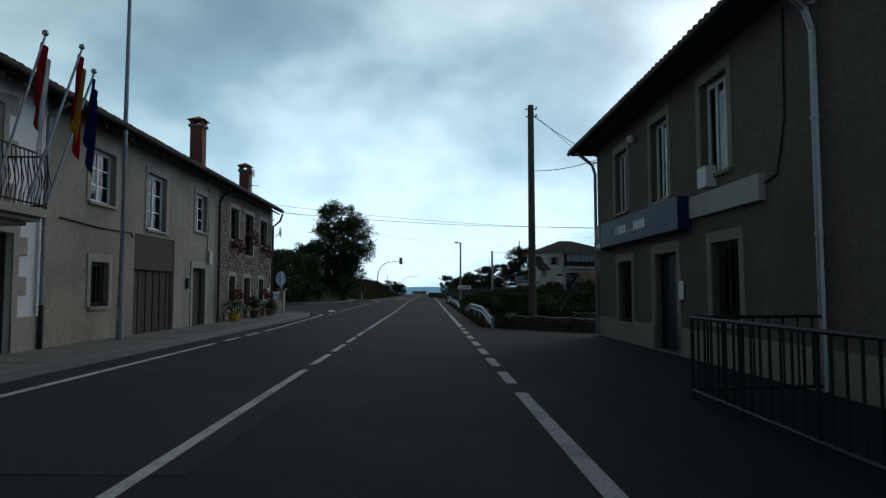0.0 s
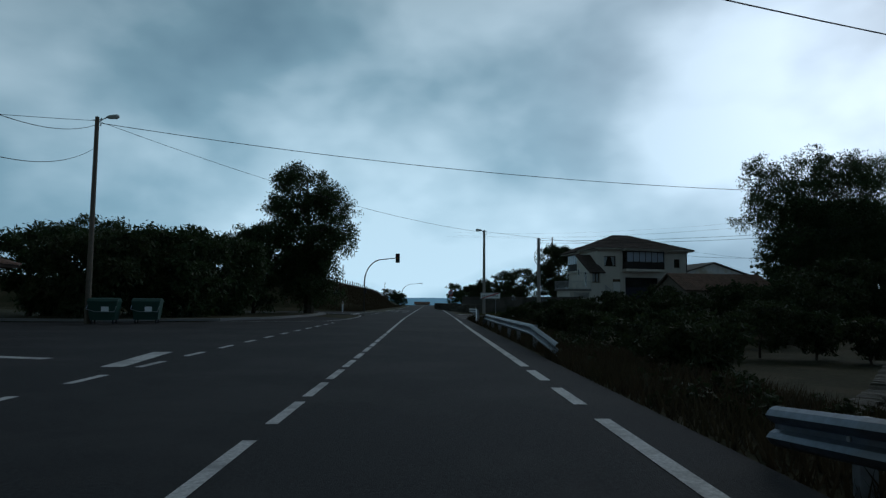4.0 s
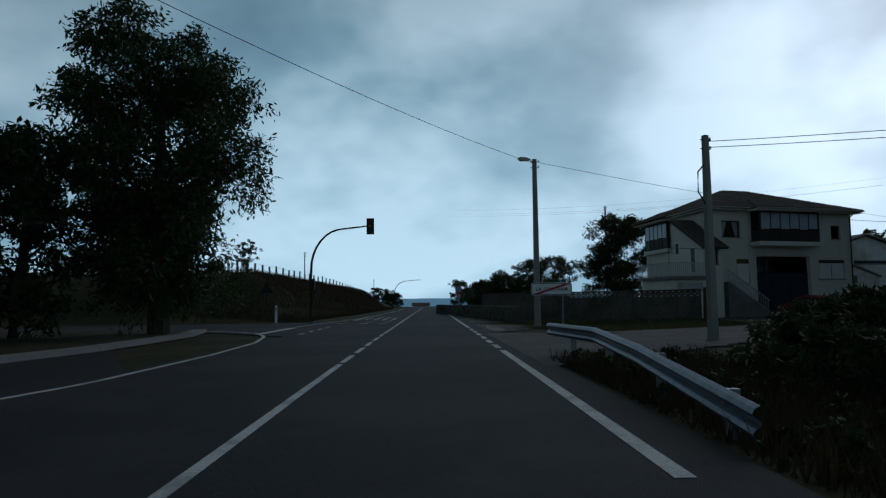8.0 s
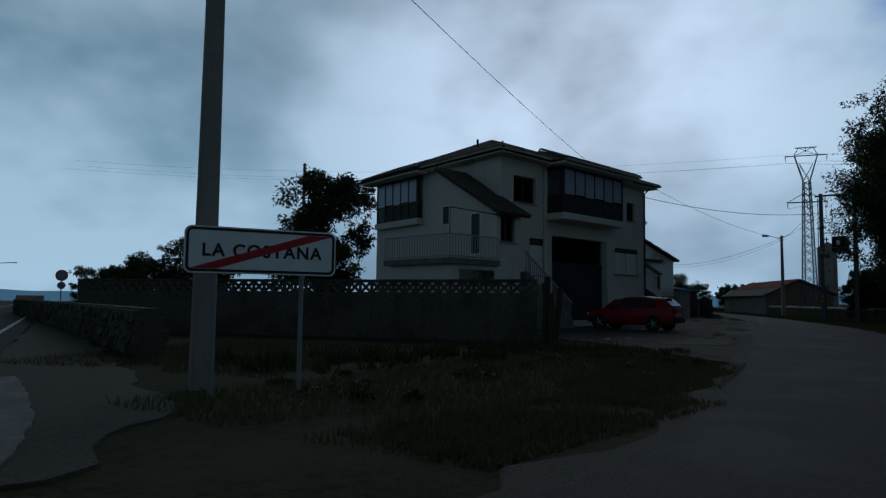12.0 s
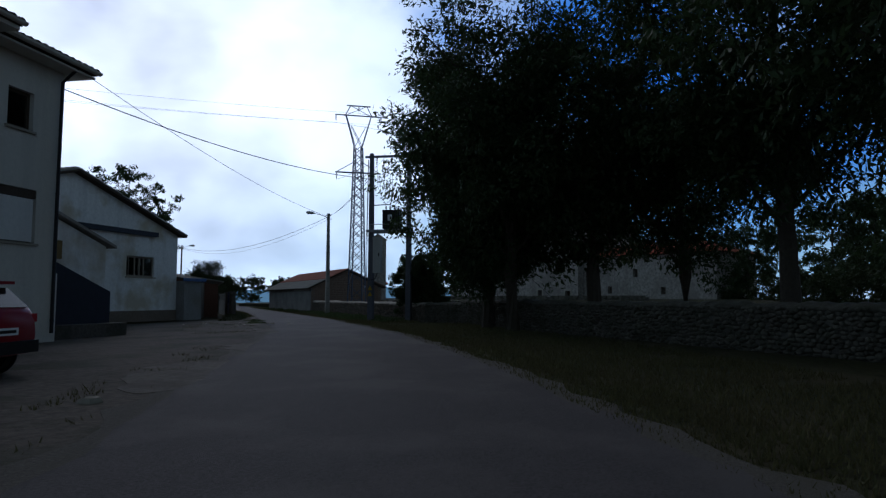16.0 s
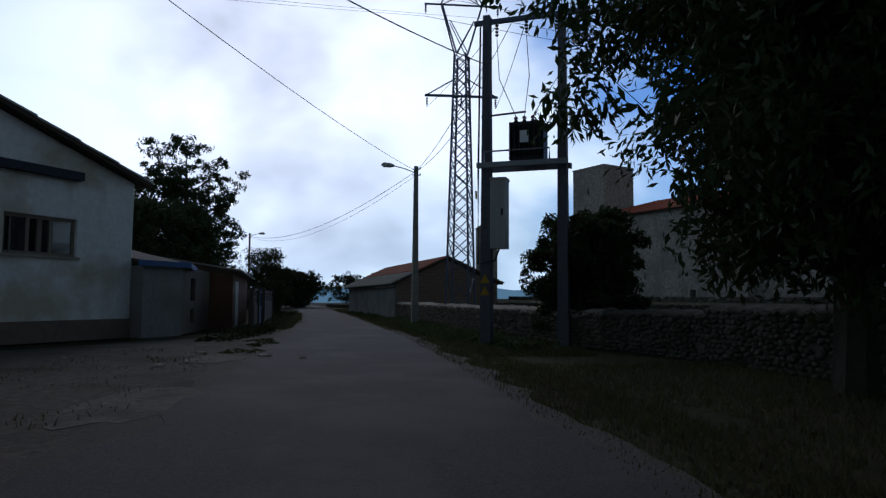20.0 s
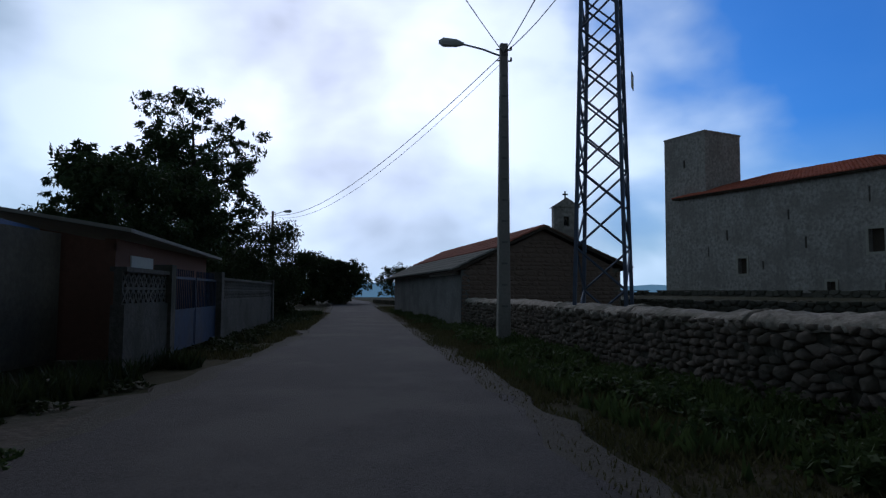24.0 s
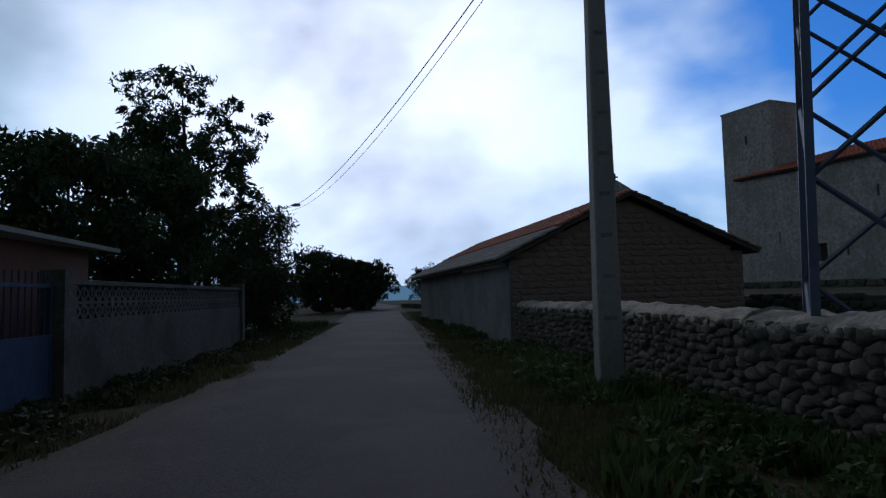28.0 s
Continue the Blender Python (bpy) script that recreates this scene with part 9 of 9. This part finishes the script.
tree(51.3, 120.7, 3.9, 1.1, "dense dark bush round the transformer poles", 95, leaves=11000, size=0.12, low=0.0, trunk_r=0.1, name="bush", z0=0.1, limbs=14, airy=0.5)
tree(51.0, 119.1, 3.7, 1.15, "dense dark bush beside the transformer poles", 97, leaves=9000, size=0.12, low=0.0, trunk_r=0.1, name="bush", z0=0.1, limbs=12, airy=0.5)
tree(52.4, 119.6, 4.1, 1.35, "dense dark bush behind the transformer", 96, leaves=10000, size=0.12, low=0.0, trunk_r=0.1, name="bush", z0=0.3, airy=0.5)
tree(71.8, 171.0, 18.4, 5.8, "tall open oak with patchy foliage", 100, leaves=12500, size=0.3, low=0.22, trunk_r=0.4, airy=0.75, limbs=15)
tree(65.4, 175.0, 13.6, 3.4, "tall narrow tree with light showing through", 101, leaves=4500, size=0.28, low=0.35, trunk_r=0.25, airy=0.7)
tree(66.0, 164.0, 9.8, 4.2, E_, 102, leaves=13000, size=0.26, low=0.05)
tree(60.0, 160.0, 8.8, 4.2, E_, 103, leaves=12000, size=0.26, low=0.05)
tree(65.2, 151.2, 4.9, 2.5, "rounded hedge bush at the end of the yard wall", 104, leaves=8000, size=0.12, low=0.0, trunk_r=0.1, name="bush", leaf=LEAF_HEDGE)
tree(63.0, 148.0, 2.6, 1.5, "low hedge bush by the yard wall", 105, leaves=3500, size=0.11, low=0.0, trunk_r=0.06, name="bush", leaf=LEAF_HEDGE)
for k, (x, y, h, r) in enumerate(((88.4, 173.5, 4.6, 2.6), (92.5, 176.5, 4.6, 3.0), (95.5, 182.0, 4.6, 3.0), (109.5, 178.5, 4.8, 3.2), (113, 176.5, 5.0, 3.4), (84, 172.5, 5.0, 3.0), (84, 184, 6.5, 4), (89, 192, 6, 4), (94, 200, 6.5, 4.4), (100, 210, 6.2, 4.4), (112, 214, 5.8, 4), (121, 213, 6.4, 4.4), (131, 206, 6.0, 4.4), (108, 224, 6.5, 5), (78, 180, 6, 3.6))):
    tree(x, y, h, r, "dark hedge tree at the far end of the lane", 410 + k, leaves=3500, size=0.3, low=0.0, trunk_r=0.15, leaf=LEAF_HEDGE)
for k, (x, y, h, r) in enumerate(((104, 95, 12, 6), (92, 92, 11, 5.5), (80, 88, 12, 6), (118, 104, 11, 6), (66, 86, 12, 6))):
    tree(x, y, h, r, "tall tree at the edge of the meadow", 130 + k, leaves=6000, size=0.35, low=0.1, z0=0.8)
for k, (l, s, h, r) in enumerate(((3.6, 75, 1.3, 0.9), (4.8, 78, 1.5, 1.1), (6.2, 81, 1.4, 1.0), (4.0, 66, 1.2, 1.0), (6.0, 70, 1.6, 1.2), (8.5, 74, 1.8, 1.3), (10, 80, 1.6, 1.2), (4.4, 58, 1.3, 1.0), (7.0, 60, 1.6, 1.2), (3.4, 45, 1.0, 0.8), (8, 64, 1.7, 1.3), (12, 70, 1.8, 1.3), (5.5, 52, 1.3, 1.0), (9.5, 55, 1.6, 1.2))):
    road_tree(l, s, h, r, "wild shrub among the weeds of the verge", 150 + k, leaves=1500, size=0.11, low=0.0, trunk_r=0.04, name="bush", leaf=LEAF_OLIVE if k % 2 else LEAF_HEDGE, z0=-0.4, limbs=6)

for k, (l, s, h, r) in enumerate(((9.5, 71, 2.3, 1.7), (12.5, 74, 2.6, 2.0), (15.5, 71, 2.8, 2.1), (18.5, 75, 2.8, 2.2), (5.5, 78.5, 1.6, 1.3), (7.5, 80, 1.8, 1.5), (9.5, 81.5, 1.9, 1.6), (8.0, 76.5, 1.8, 1.5), (12, 82.5, 2.0, 1.7), (11, 66, 2.2, 1.7), (16, 65, 2.8, 2.2), (21, 70, 3.2, 2.4), (8.5, 62, 1.9, 1.5))):
    road_tree(l, s, h, r, "dark overgrown thicket behind the guard rails", 340 + k, leaves=4500, size=0.15, low=0.0, trunk_r=0.06, name="bush", leaf=LEAF_HEDGE, z0=-0.4, limbs=9)

for k, (x, y, h, r) in enumerate(((60, 90, 3.2, 3.0), (66, 92.5, 3.6, 3.2), (73, 91, 3.2, 3.0), (80, 94, 3.8, 3.4), (88, 96, 3.4, 3.2), (96, 98, 3.8, 3.4), (105, 101, 3.6, 3.4), (114, 106, 3.8, 3.6), (54, 86, 3.2, 3.0), (47, 83, 3.2, 3.0))):
    tree(x, y, h, r, "dark hedge bush at the edge of the meadow", 440 + k, leaves=3000, size=0.24, low=0.0, trunk_r=0.08, name="bush", leaf=LEAF_HEDGE, z0=0.2, limbs=9)
for k, (l, s_, h, r) in enumerate(((20, 70, 3.4, 2.6), (24, 73, 4.4, 3.0), (29, 74, 4.8, 3.2), (34, 76, 4.6, 3.2), (39, 78, 4.8, 3.4), (26, 66, 3.6, 2.8), (32, 67, 3.8, 3.0))):
    road_tree(l, s_, h, r, "dark overgrown hedge tree in the gardens", 470 + k, leaves=5000, size=0.2, low=0.0, trunk_r=0.1, leaf=LEAF_HEDGE, z0=-0.4, limbs=11)
rs = random.Random(31)
for k in range(34):
    s_ = 28 + 50 * rs.random()
    l_ = 3.2 + 12 * rs.random() ** 1.3
    road_tree(l_, s_, rs.uniform(1.0, 1.9), rs.uniform(0.9, 1.7), "wild shrub among the weeds of the verge", 200 + k, leaves=1900, size=0.12, low=0.0, trunk_r=0.04, name="bush", leaf=LEAF_OLIVE if k % 2 else LEAF_HEDGE, z0=-0.5, limbs=7)

# ---- grass and weeds ----
def tufts(name, spots, n, h, label, seed, mat=BLADES, wide=1.0, gap=-0.45, clump=0.6):
    """Blades strewn over strips (x, y, half width across, direction) of ground."""
    rng = np.random.default_rng(seed)
    V, base = [], []
    for (ax_, ay_), (bx_, by_), half in spots:
        L = math.hypot(bx_ - ax_, by_ - ay_)
        m_ = int(n * L * 2.2)
        f = rng.uniform(0, 1, m_)
        off = rng.uniform(-half, half, m_)
        ux, uy = (bx_ - ax_) / L, (by_ - ay_) / L
        xs, ys = ax_ + (bx_ - ax_) * f - uy * off, ay_ + (by_ - ay_) * f + ux * off
        keep = np.array([noise.noise(Vector((x * clump, y * clump, seed))) > gap for x, y in zip(xs, ys)])
        for x, y in zip(xs[keep], ys[keep]):
            base.append((x, y, height(x, y)))
    base = np.array(base)
    m_ = len(base)
    ang = rng.uniform(0, math.tau, m_)
    hh = h * rng.uniform(0.35, 1.3, m_)
    w = (0.008 + 0.01 * rng.uniform(0, 1, m_)) * wide
    dx, dy = np.cos(ang), np.sin(ang)
    lx, ly = rng.normal(0, 0.35, m_) * hh, rng.normal(0, 0.35, m_) * hh
    a = base + np.stack([dx * w, dy * w, 0 * w], 1)
    b = base - np.stack([dx * w, dy * w, 0 * w], 1)
    c = base + np.stack([lx, ly, hh], 1)
    quad = np.stack([a, b, c], 1).reshape(-1, 3)
    me = bpy.data.meshes.new(name)
    me.vertices.add(m_ * 3)
    me.vertices.foreach_set("co", quad.ravel())
    me.loops.add(m_ * 3)
    me.loops.foreach_set("vertex_index", np.arange(m_ * 3, dtype=np.int32))
    me.polygons.add(m_)
    me.polygons.foreach_set("loop_start", np.arange(0, m_ * 3, 3, dtype=np.int32))
    me.update(calc_edges=True)
    me.materials.append(mat)
    return tagged(new(name, me), label, "grass", kind="stuff")


tufts("grass", [((50.3, 123.2), (56.6, 130.2), 1.3), ((56.6, 130.2), (63.4, 137.4), 1.5), ((66.0, 140.5), (86, 163), 1.1)], 420, 0.11, "green grass verge under the rubble wall", 1)
tufts("grass", [((24, 99.0), (36, 107.2), 2.4), ((36, 107.2), (46, 117.0), 2.4), ((47, 119), (50.2, 122.0), 1.4)], 420, 0.12, "mown grass between lane and trees", 2)
tufts("grass", [((51.4, 133.6), (61.5, 144.0), 0.7), ((57.0, 139.4), (70, 153.6), 0.9)], 170, 0.13, "sparse grass and weeds along the yard wall", 3)
edge_spots = []
for (xa, ya), (xb, yb) in zip(LANE_R[4:14], LANE_R[5:14]):
    L = math.hypot(xb - xa, yb - ya)
    ux, uy = (xb - xa) / L, (yb - ya) / L
    edge_spots.append(((xa + uy * 0.75, ya - ux * 0.75), (xb + uy * 0.75, yb - ux * 0.75), 0.85))
tufts("weeds", [((51.2, 123.0), (55.6, 127.6), 0.9), ((55.6, 127.6), (63.6, 137.0), 0.9), ((50.0, 121.5), (56.6, 129.5), 1.6)], 380, 0.2, "broad-leaved green weeds along the foot of the rubble wall", 21, WEEDS, 3.0, 0.02, 1.3)
tufts("weeds", [((2.0, 103.5), (12.4, 106.0), 1.6), ((46.5, 130.0), (50.5, 133.2), 0.5), ((62, 146.5), (69, 153), 1.0)], 200, 0.3, "dark weeds at the foot of the walls", 22, LEAF_OLIVE, 2.5, 0.05, 1.1)
tufts("grass", edge_spots, 240, 0.08, "short grass at the edge of the lane", 12)
tufts("grass", [((2.5, 96.2), (7.0, 97.6), 1.0), ((7.0, 98.2), (11.6, 101.2), 1.2), ((10.5, 101.0), (13.0, 106.0), 1.3)], 480, 0.1, "short trodden grass at the corner of the lane", 13)
tufts("grass", [((1.5, 97.5), (8.5, 101.5), 2.6), ((8.5, 101.5), (12.8, 105.5), 2.4), ((0.5, 104), (6, 110), 3.0)], 420, 0.13, "rough grass on the corner by the town sign", 4)
for k, (s0, s1, l, hw) in enumerate(((26, 48, 2.3, 1.5), (48, 82, 2.6, 1.7))):
    a_, b_ = at_road(l, s0), at_road(l, s1)
    tufts("grass", [((a_.x, a_.y), (b_.x, b_.y), hw)], 330, 0.3, "dry weeds and grass beside the guard rails", 5 + k, BLADES_DRY)
a_, b_ = at_road(-14.3, 113), at_road(-13.4, 215)
tufts("grass", [((a_.x, a_.y), (b_.x, b_.y), 3.8)], 360, 0.42, "dry brown grass on the roadside bank", 8, BLADES_DRY)
tufts("grass", [((34.5, 119), (44, 128), 1.6), ((19, 106.5), (30, 114.5), 0.5)], 80, 0.09, "weeds in the bare yard", 9, BLADES, 1.0, 0.08, 0.9)


def mounds(spots, n, label, seed, leaf, mat=WEEDS, tall=0.22):
    """Low leafy clumps of weeds strewn along strips of ground."""
    rng = np.random.default_rng(seed)
    Q = []
    for (ax_, ay_), (bx_, by_), half in spots:
        L = math.hypot(bx_ - ax_, by_ - ay_)
        ux, uy = (bx_ - ax_) / L, (by_ - ay_) / L
        for _ in range(int(n * L)):
            f, o = rng.uniform(0, 1), rng.uniform(-half, half)
            x, y = ax_ + (bx_ - ax_) * f - uy * o, ay_ + (by_ - ay_) * f + ux * o
            r, m_ = rng.uniform(0.12, 0.42), int(rng.uniform(50, 170))
            a, q = rng.uniform(0, math.tau, m_), r * np.sqrt(rng.uniform(0, 1, m_))
            z = tall * rng.uniform(0.5, 1.4) * (1 - (q / r) ** 2) * rng.uniform(0.55, 1.0, m_)
            pos = np.stack([x + q * np.cos(a), y + q * np.sin(a), height(x, y) + 0.03 + z], 1)
            ax = rng.normal(size=(m_, 3)) + np.stack([np.cos(a), np.sin(a), 0 * a], 1)
            ax /= np.linalg.norm(ax, axis=1, keepdims=True)
            ay = np.cross(ax, rng.normal(size=(m_, 3)) * 0.5 + np.array([0, 0, 1.0]))
            ay /= np.linalg.norm(ay, axis=1, keepdims=True)
            s_ = leaf * rng.uniform(0.6, 1.5, (m_, 1))
            Q.append(np.stack([pos - ax * s_, pos - ay * s_ * 0.5, pos + ax * s_, pos + ay * s_ * 0.5], 1).reshape(-1, 3))
    quad = np.concatenate(Q)
    m_ = len(quad) // 4
    me = bpy.data.meshes.new("weeds")
    me.vertices.add(m_ * 4)
    me.vertices.foreach_set("co", quad.ravel())
    me.loops.add(m_ * 4)
    me.loops.foreach_set("vertex_index", np.arange(m_ * 4, dtype=np.int32))
    me.polygons.add(m_)
    me.polygons.foreach_set("loop_start", np.arange(0, m_ * 4, 4, dtype=np.int32))
    me.update(calc_edges=True)
    me.materials.append(mat)
    return tagged(new("weeds", me), label, "weeds", kind="stuff")


mounds([((50.9, 123.2), (56.2, 129.2), 0.9), ((56.2, 129.2), (63.6, 137.2), 1.0), ((48.0, 119.5), (51.0, 123.0), 0.8), ((65.6, 140.2), (76.0, 152.0), 0.7)], 9, "low green leafy weeds along the foot of the rubble wall", 61, 0.045)
mounds([((51.6, 134.2), (61.5, 144.8), 0.45), ((61.5, 145.5), (69, 153.5), 1.2), ((44.9, 128.6), (48.6, 131.4), 0.4)], 6, "dark leafy weeds along the yard wall", 62, 0.045, LEAF_OLIVE, 0.16)
mounds([((3.0, 99.0), (12.2, 104.5), 2.4), ((10.6, 100.6), (13.6, 104.2), 0.7)], 3, "low tufts of weeds on the grass corner", 63, 0.04, LEAF_OLIVE, 0.1)
mounds([((42.5, 124.5), (46.5, 128.0), 0.4)], 2, "sparse weeds at the edge of the yard", 64, 0.035, WEEDS, 0.07)
b_, c_ = at_road(2.4, 28), at_road(2.6, 82)
mounds([((b_.x, b_.y), (c_.x, c_.y), 1.3)], 5, "dark weeds under the guard rails", 65, 0.05, LEAF_HEDGE, 0.28)


# ---- cables ----
def cable(a, b, sag, r=0.012, label="thin dark overhead cable"):
    a, b = Vector(a), Vector(b)
    bm = bmesh.new()
    n = 24
    tube(bm, [a.lerp(b, k / n) - Vector((0, 0, sag * 4 * (k / n) * (1 - k / n))) for k in range(n + 1)], r, 4)
    single("overhead_cable", bm, METAL_DARK, label, "cable", group="overhead cables")


R_ = lambda l, s, z: at_road(l, s, z)
cable(R_(-9.4, 36.5, 5.7), R_(26, 50, 7.0), 0.8)
cable(R_(-9.4, 36.5, 5.2), R_(-19.1, 66, 10.2), 1.2)
cable(R_(-9.4, 36.5, 4.6), R_(-19.1, 66, 9.0), 1.5, 0.012)
cable(R_(-19.1, 66, 10.3), R_(28, 73, 8.3), 0.9, 0.016)
cable(R_(-19.1, 66, 10.4), R_(-45, 40, 9.0), 1.0)
cable(R_(2.7, 25.2, 8.2), R_(4.16, 20.8, 5.6), 0.05)
cable(R_(2.7, 25.2, 6.0), R_(4.2, 20.9, 5.6), 0.12)
cable(R_(2.7, 25.2, 8.3), R_(13, 36, 4.5), 0.2)
cable(R_(-8, 2, 9.6), R_(14, 8, 8.2), 0.3)
cable(R_(-8, 3, 9.6), R_(14, 9, 8.2), 0.3)
cable(R_(-19.1, 66, 10.4), R_(3.55, 100.7, 8.5), 0.8)
cable(R_(3.55, 100.7, 8.6), HOUSE @ Vector((7.0, 0.0, 8.6)), 0.2)
cable(R_(7.27, 88, 6.5), R_(30, 80, 7.0), 0.3)
cable(R_(7.27, 88, 6.3), R_(30, 80, 6.7), 0.3)
lamp_top = Vector((58.65, 131.9, 7.6))
cable(HOUSE @ Vector((12.2, 0.0, 7.6)), TM @ Vector((0, 0, 8.3)), 0.5, 0.018, "thick dark overhead cable")
cable(HOUSE @ Vector((12.0, -0.5, 8.2)), lamp_top, 0.5)
cable(lamp_top, (77.0, 168.0, 7.6), 1.3, 0.016)
cable(lamp_top - Vector((0, 0, 0.2)), (77.0, 168.0, 7.5), 1.5, 0.01)
cable(lamp_top, (57.9, 128.7, 9.4), 0.25, 0.016)
cable(lamp_top, TM @ Vector((0, 0, 8.5)), 0.3, 0.014)
for sx, z_ in ((-1.6, 10.5), (0, 10.5), (1.6, 10.5), (-1.7, 14.8), (1.7, 14.8), (0, 15.6)):
    p = rz(57.9, 128.7, 0, -49) @ Vector((sx, 0, z_ - 0.4))
    if z_ > 12:
        cable(p, p + Vector((-60, 45, 1.0)), 1.5, 0.007)
        cable(p, p + Vector((60, -45, 2.0)), 1.5, 0.012)
    else:
        cable(p, TM @ Vector((0.3 + 0.5 * (sx + 1.6) / 1.0 * 0.55, 0, 9.5)), 0.15, 0.012)
cable(TM @ Vector((TL, 0, 9.0)), (56.5, 112.5, 0.6), 0.05, 0.014, "steel stay wire of the transformer poles")


# dark droppings on the lane and clods in the yard
for k, (x, y, s_) in enumerate(((13.05, 96.76, 0.12), (12.54, 96.02, 0.16), (12.4, 95.8, 0.13), (11.77, 95.86, 0.15), (11.22, 95.3, 0.14), (10.12, 94.84, 0.1), (9.95, 94.6, 0.1))):
    clod = thing("clod", "dark dried clod of mud on the lane", "clod", rz(x, y, 0.006, 50 * k) @ Matrix.Rotation(radians(-90), 4, "X"), "clods on the lane")
    part("lump", pebble(random.Random(500 + k), s_, 0.025, s_ * 0.7), MUD, clod)
rk = random.Random(8)
for k in range(14):
    x, y = (rk.uniform(38.5, 43.5), rk.uniform(121.5, 126.5)) if k < 9 else (rk.uniform(15, 24), rk.uniform(106.5, 110))
    s_ = rk.uniform(0.05, 0.13)
    lump = thing("loose_stone", "loose pale stone lying in the yard", "stone", rz(x, y, 0.0, 40 * k) @ Matrix.Rotation(radians(-90), 4, "X"), "loose stones in the yards")
    part("lump", pebble(rk, s_, s_ * 0.6, s_ * 0.8), STONE_TRIM, lump)


# ---- far hills ----
def hills(name, az0, az1, dist, base, amp, seed, mat, label):
    bm = bmesh.new()
    n = 90
    lo, hi = [], []
    for k in range(n + 1):
        a = radians(az0 + (az1 - az0) * k / n)
        x, y = dist * math.sin(a), dist * math.cos(a)
        e = smooth(0, 12, k) * smooth(0, 12, n - k)
        hgt = base + amp * e * (0.75 + 0.5 * noise.noise(Vector((k * 0.05, seed, 0))) + 0.12 * noise.noise(Vector((k * 0.3, seed, 2))))
        lo.append(bm.verts.new((x, y, -60)))
        hi.append(bm.verts.new((x, y, hgt)))
    for k in range(n):
        bm.faces.new((lo[k], lo[k + 1], hi[k + 1], hi[k]))
    return single(name, bm, mat, label, "hills", kind="structure")


hills("backdrop", -60, 22, 3000, -12, 46, 1, HILL_HAZE, "wooded hills on the horizon with blue haze in their colour")
hills("backdrop", 18, 75, 3200, -10, 75, 5, HILL_HAZE, "mountains on the horizon with pale blue haze in their colour")
stone_courses(stone, Matrix.Identity(4), 27.32, 36.0, 0.02, 5.9, trims, STONE, STONE_I, (0.29, 0.155), 300, 2, 0.032, lambda c: -c[0] + abs(c[1] - 2.5) * 0.6, 0.009, True)
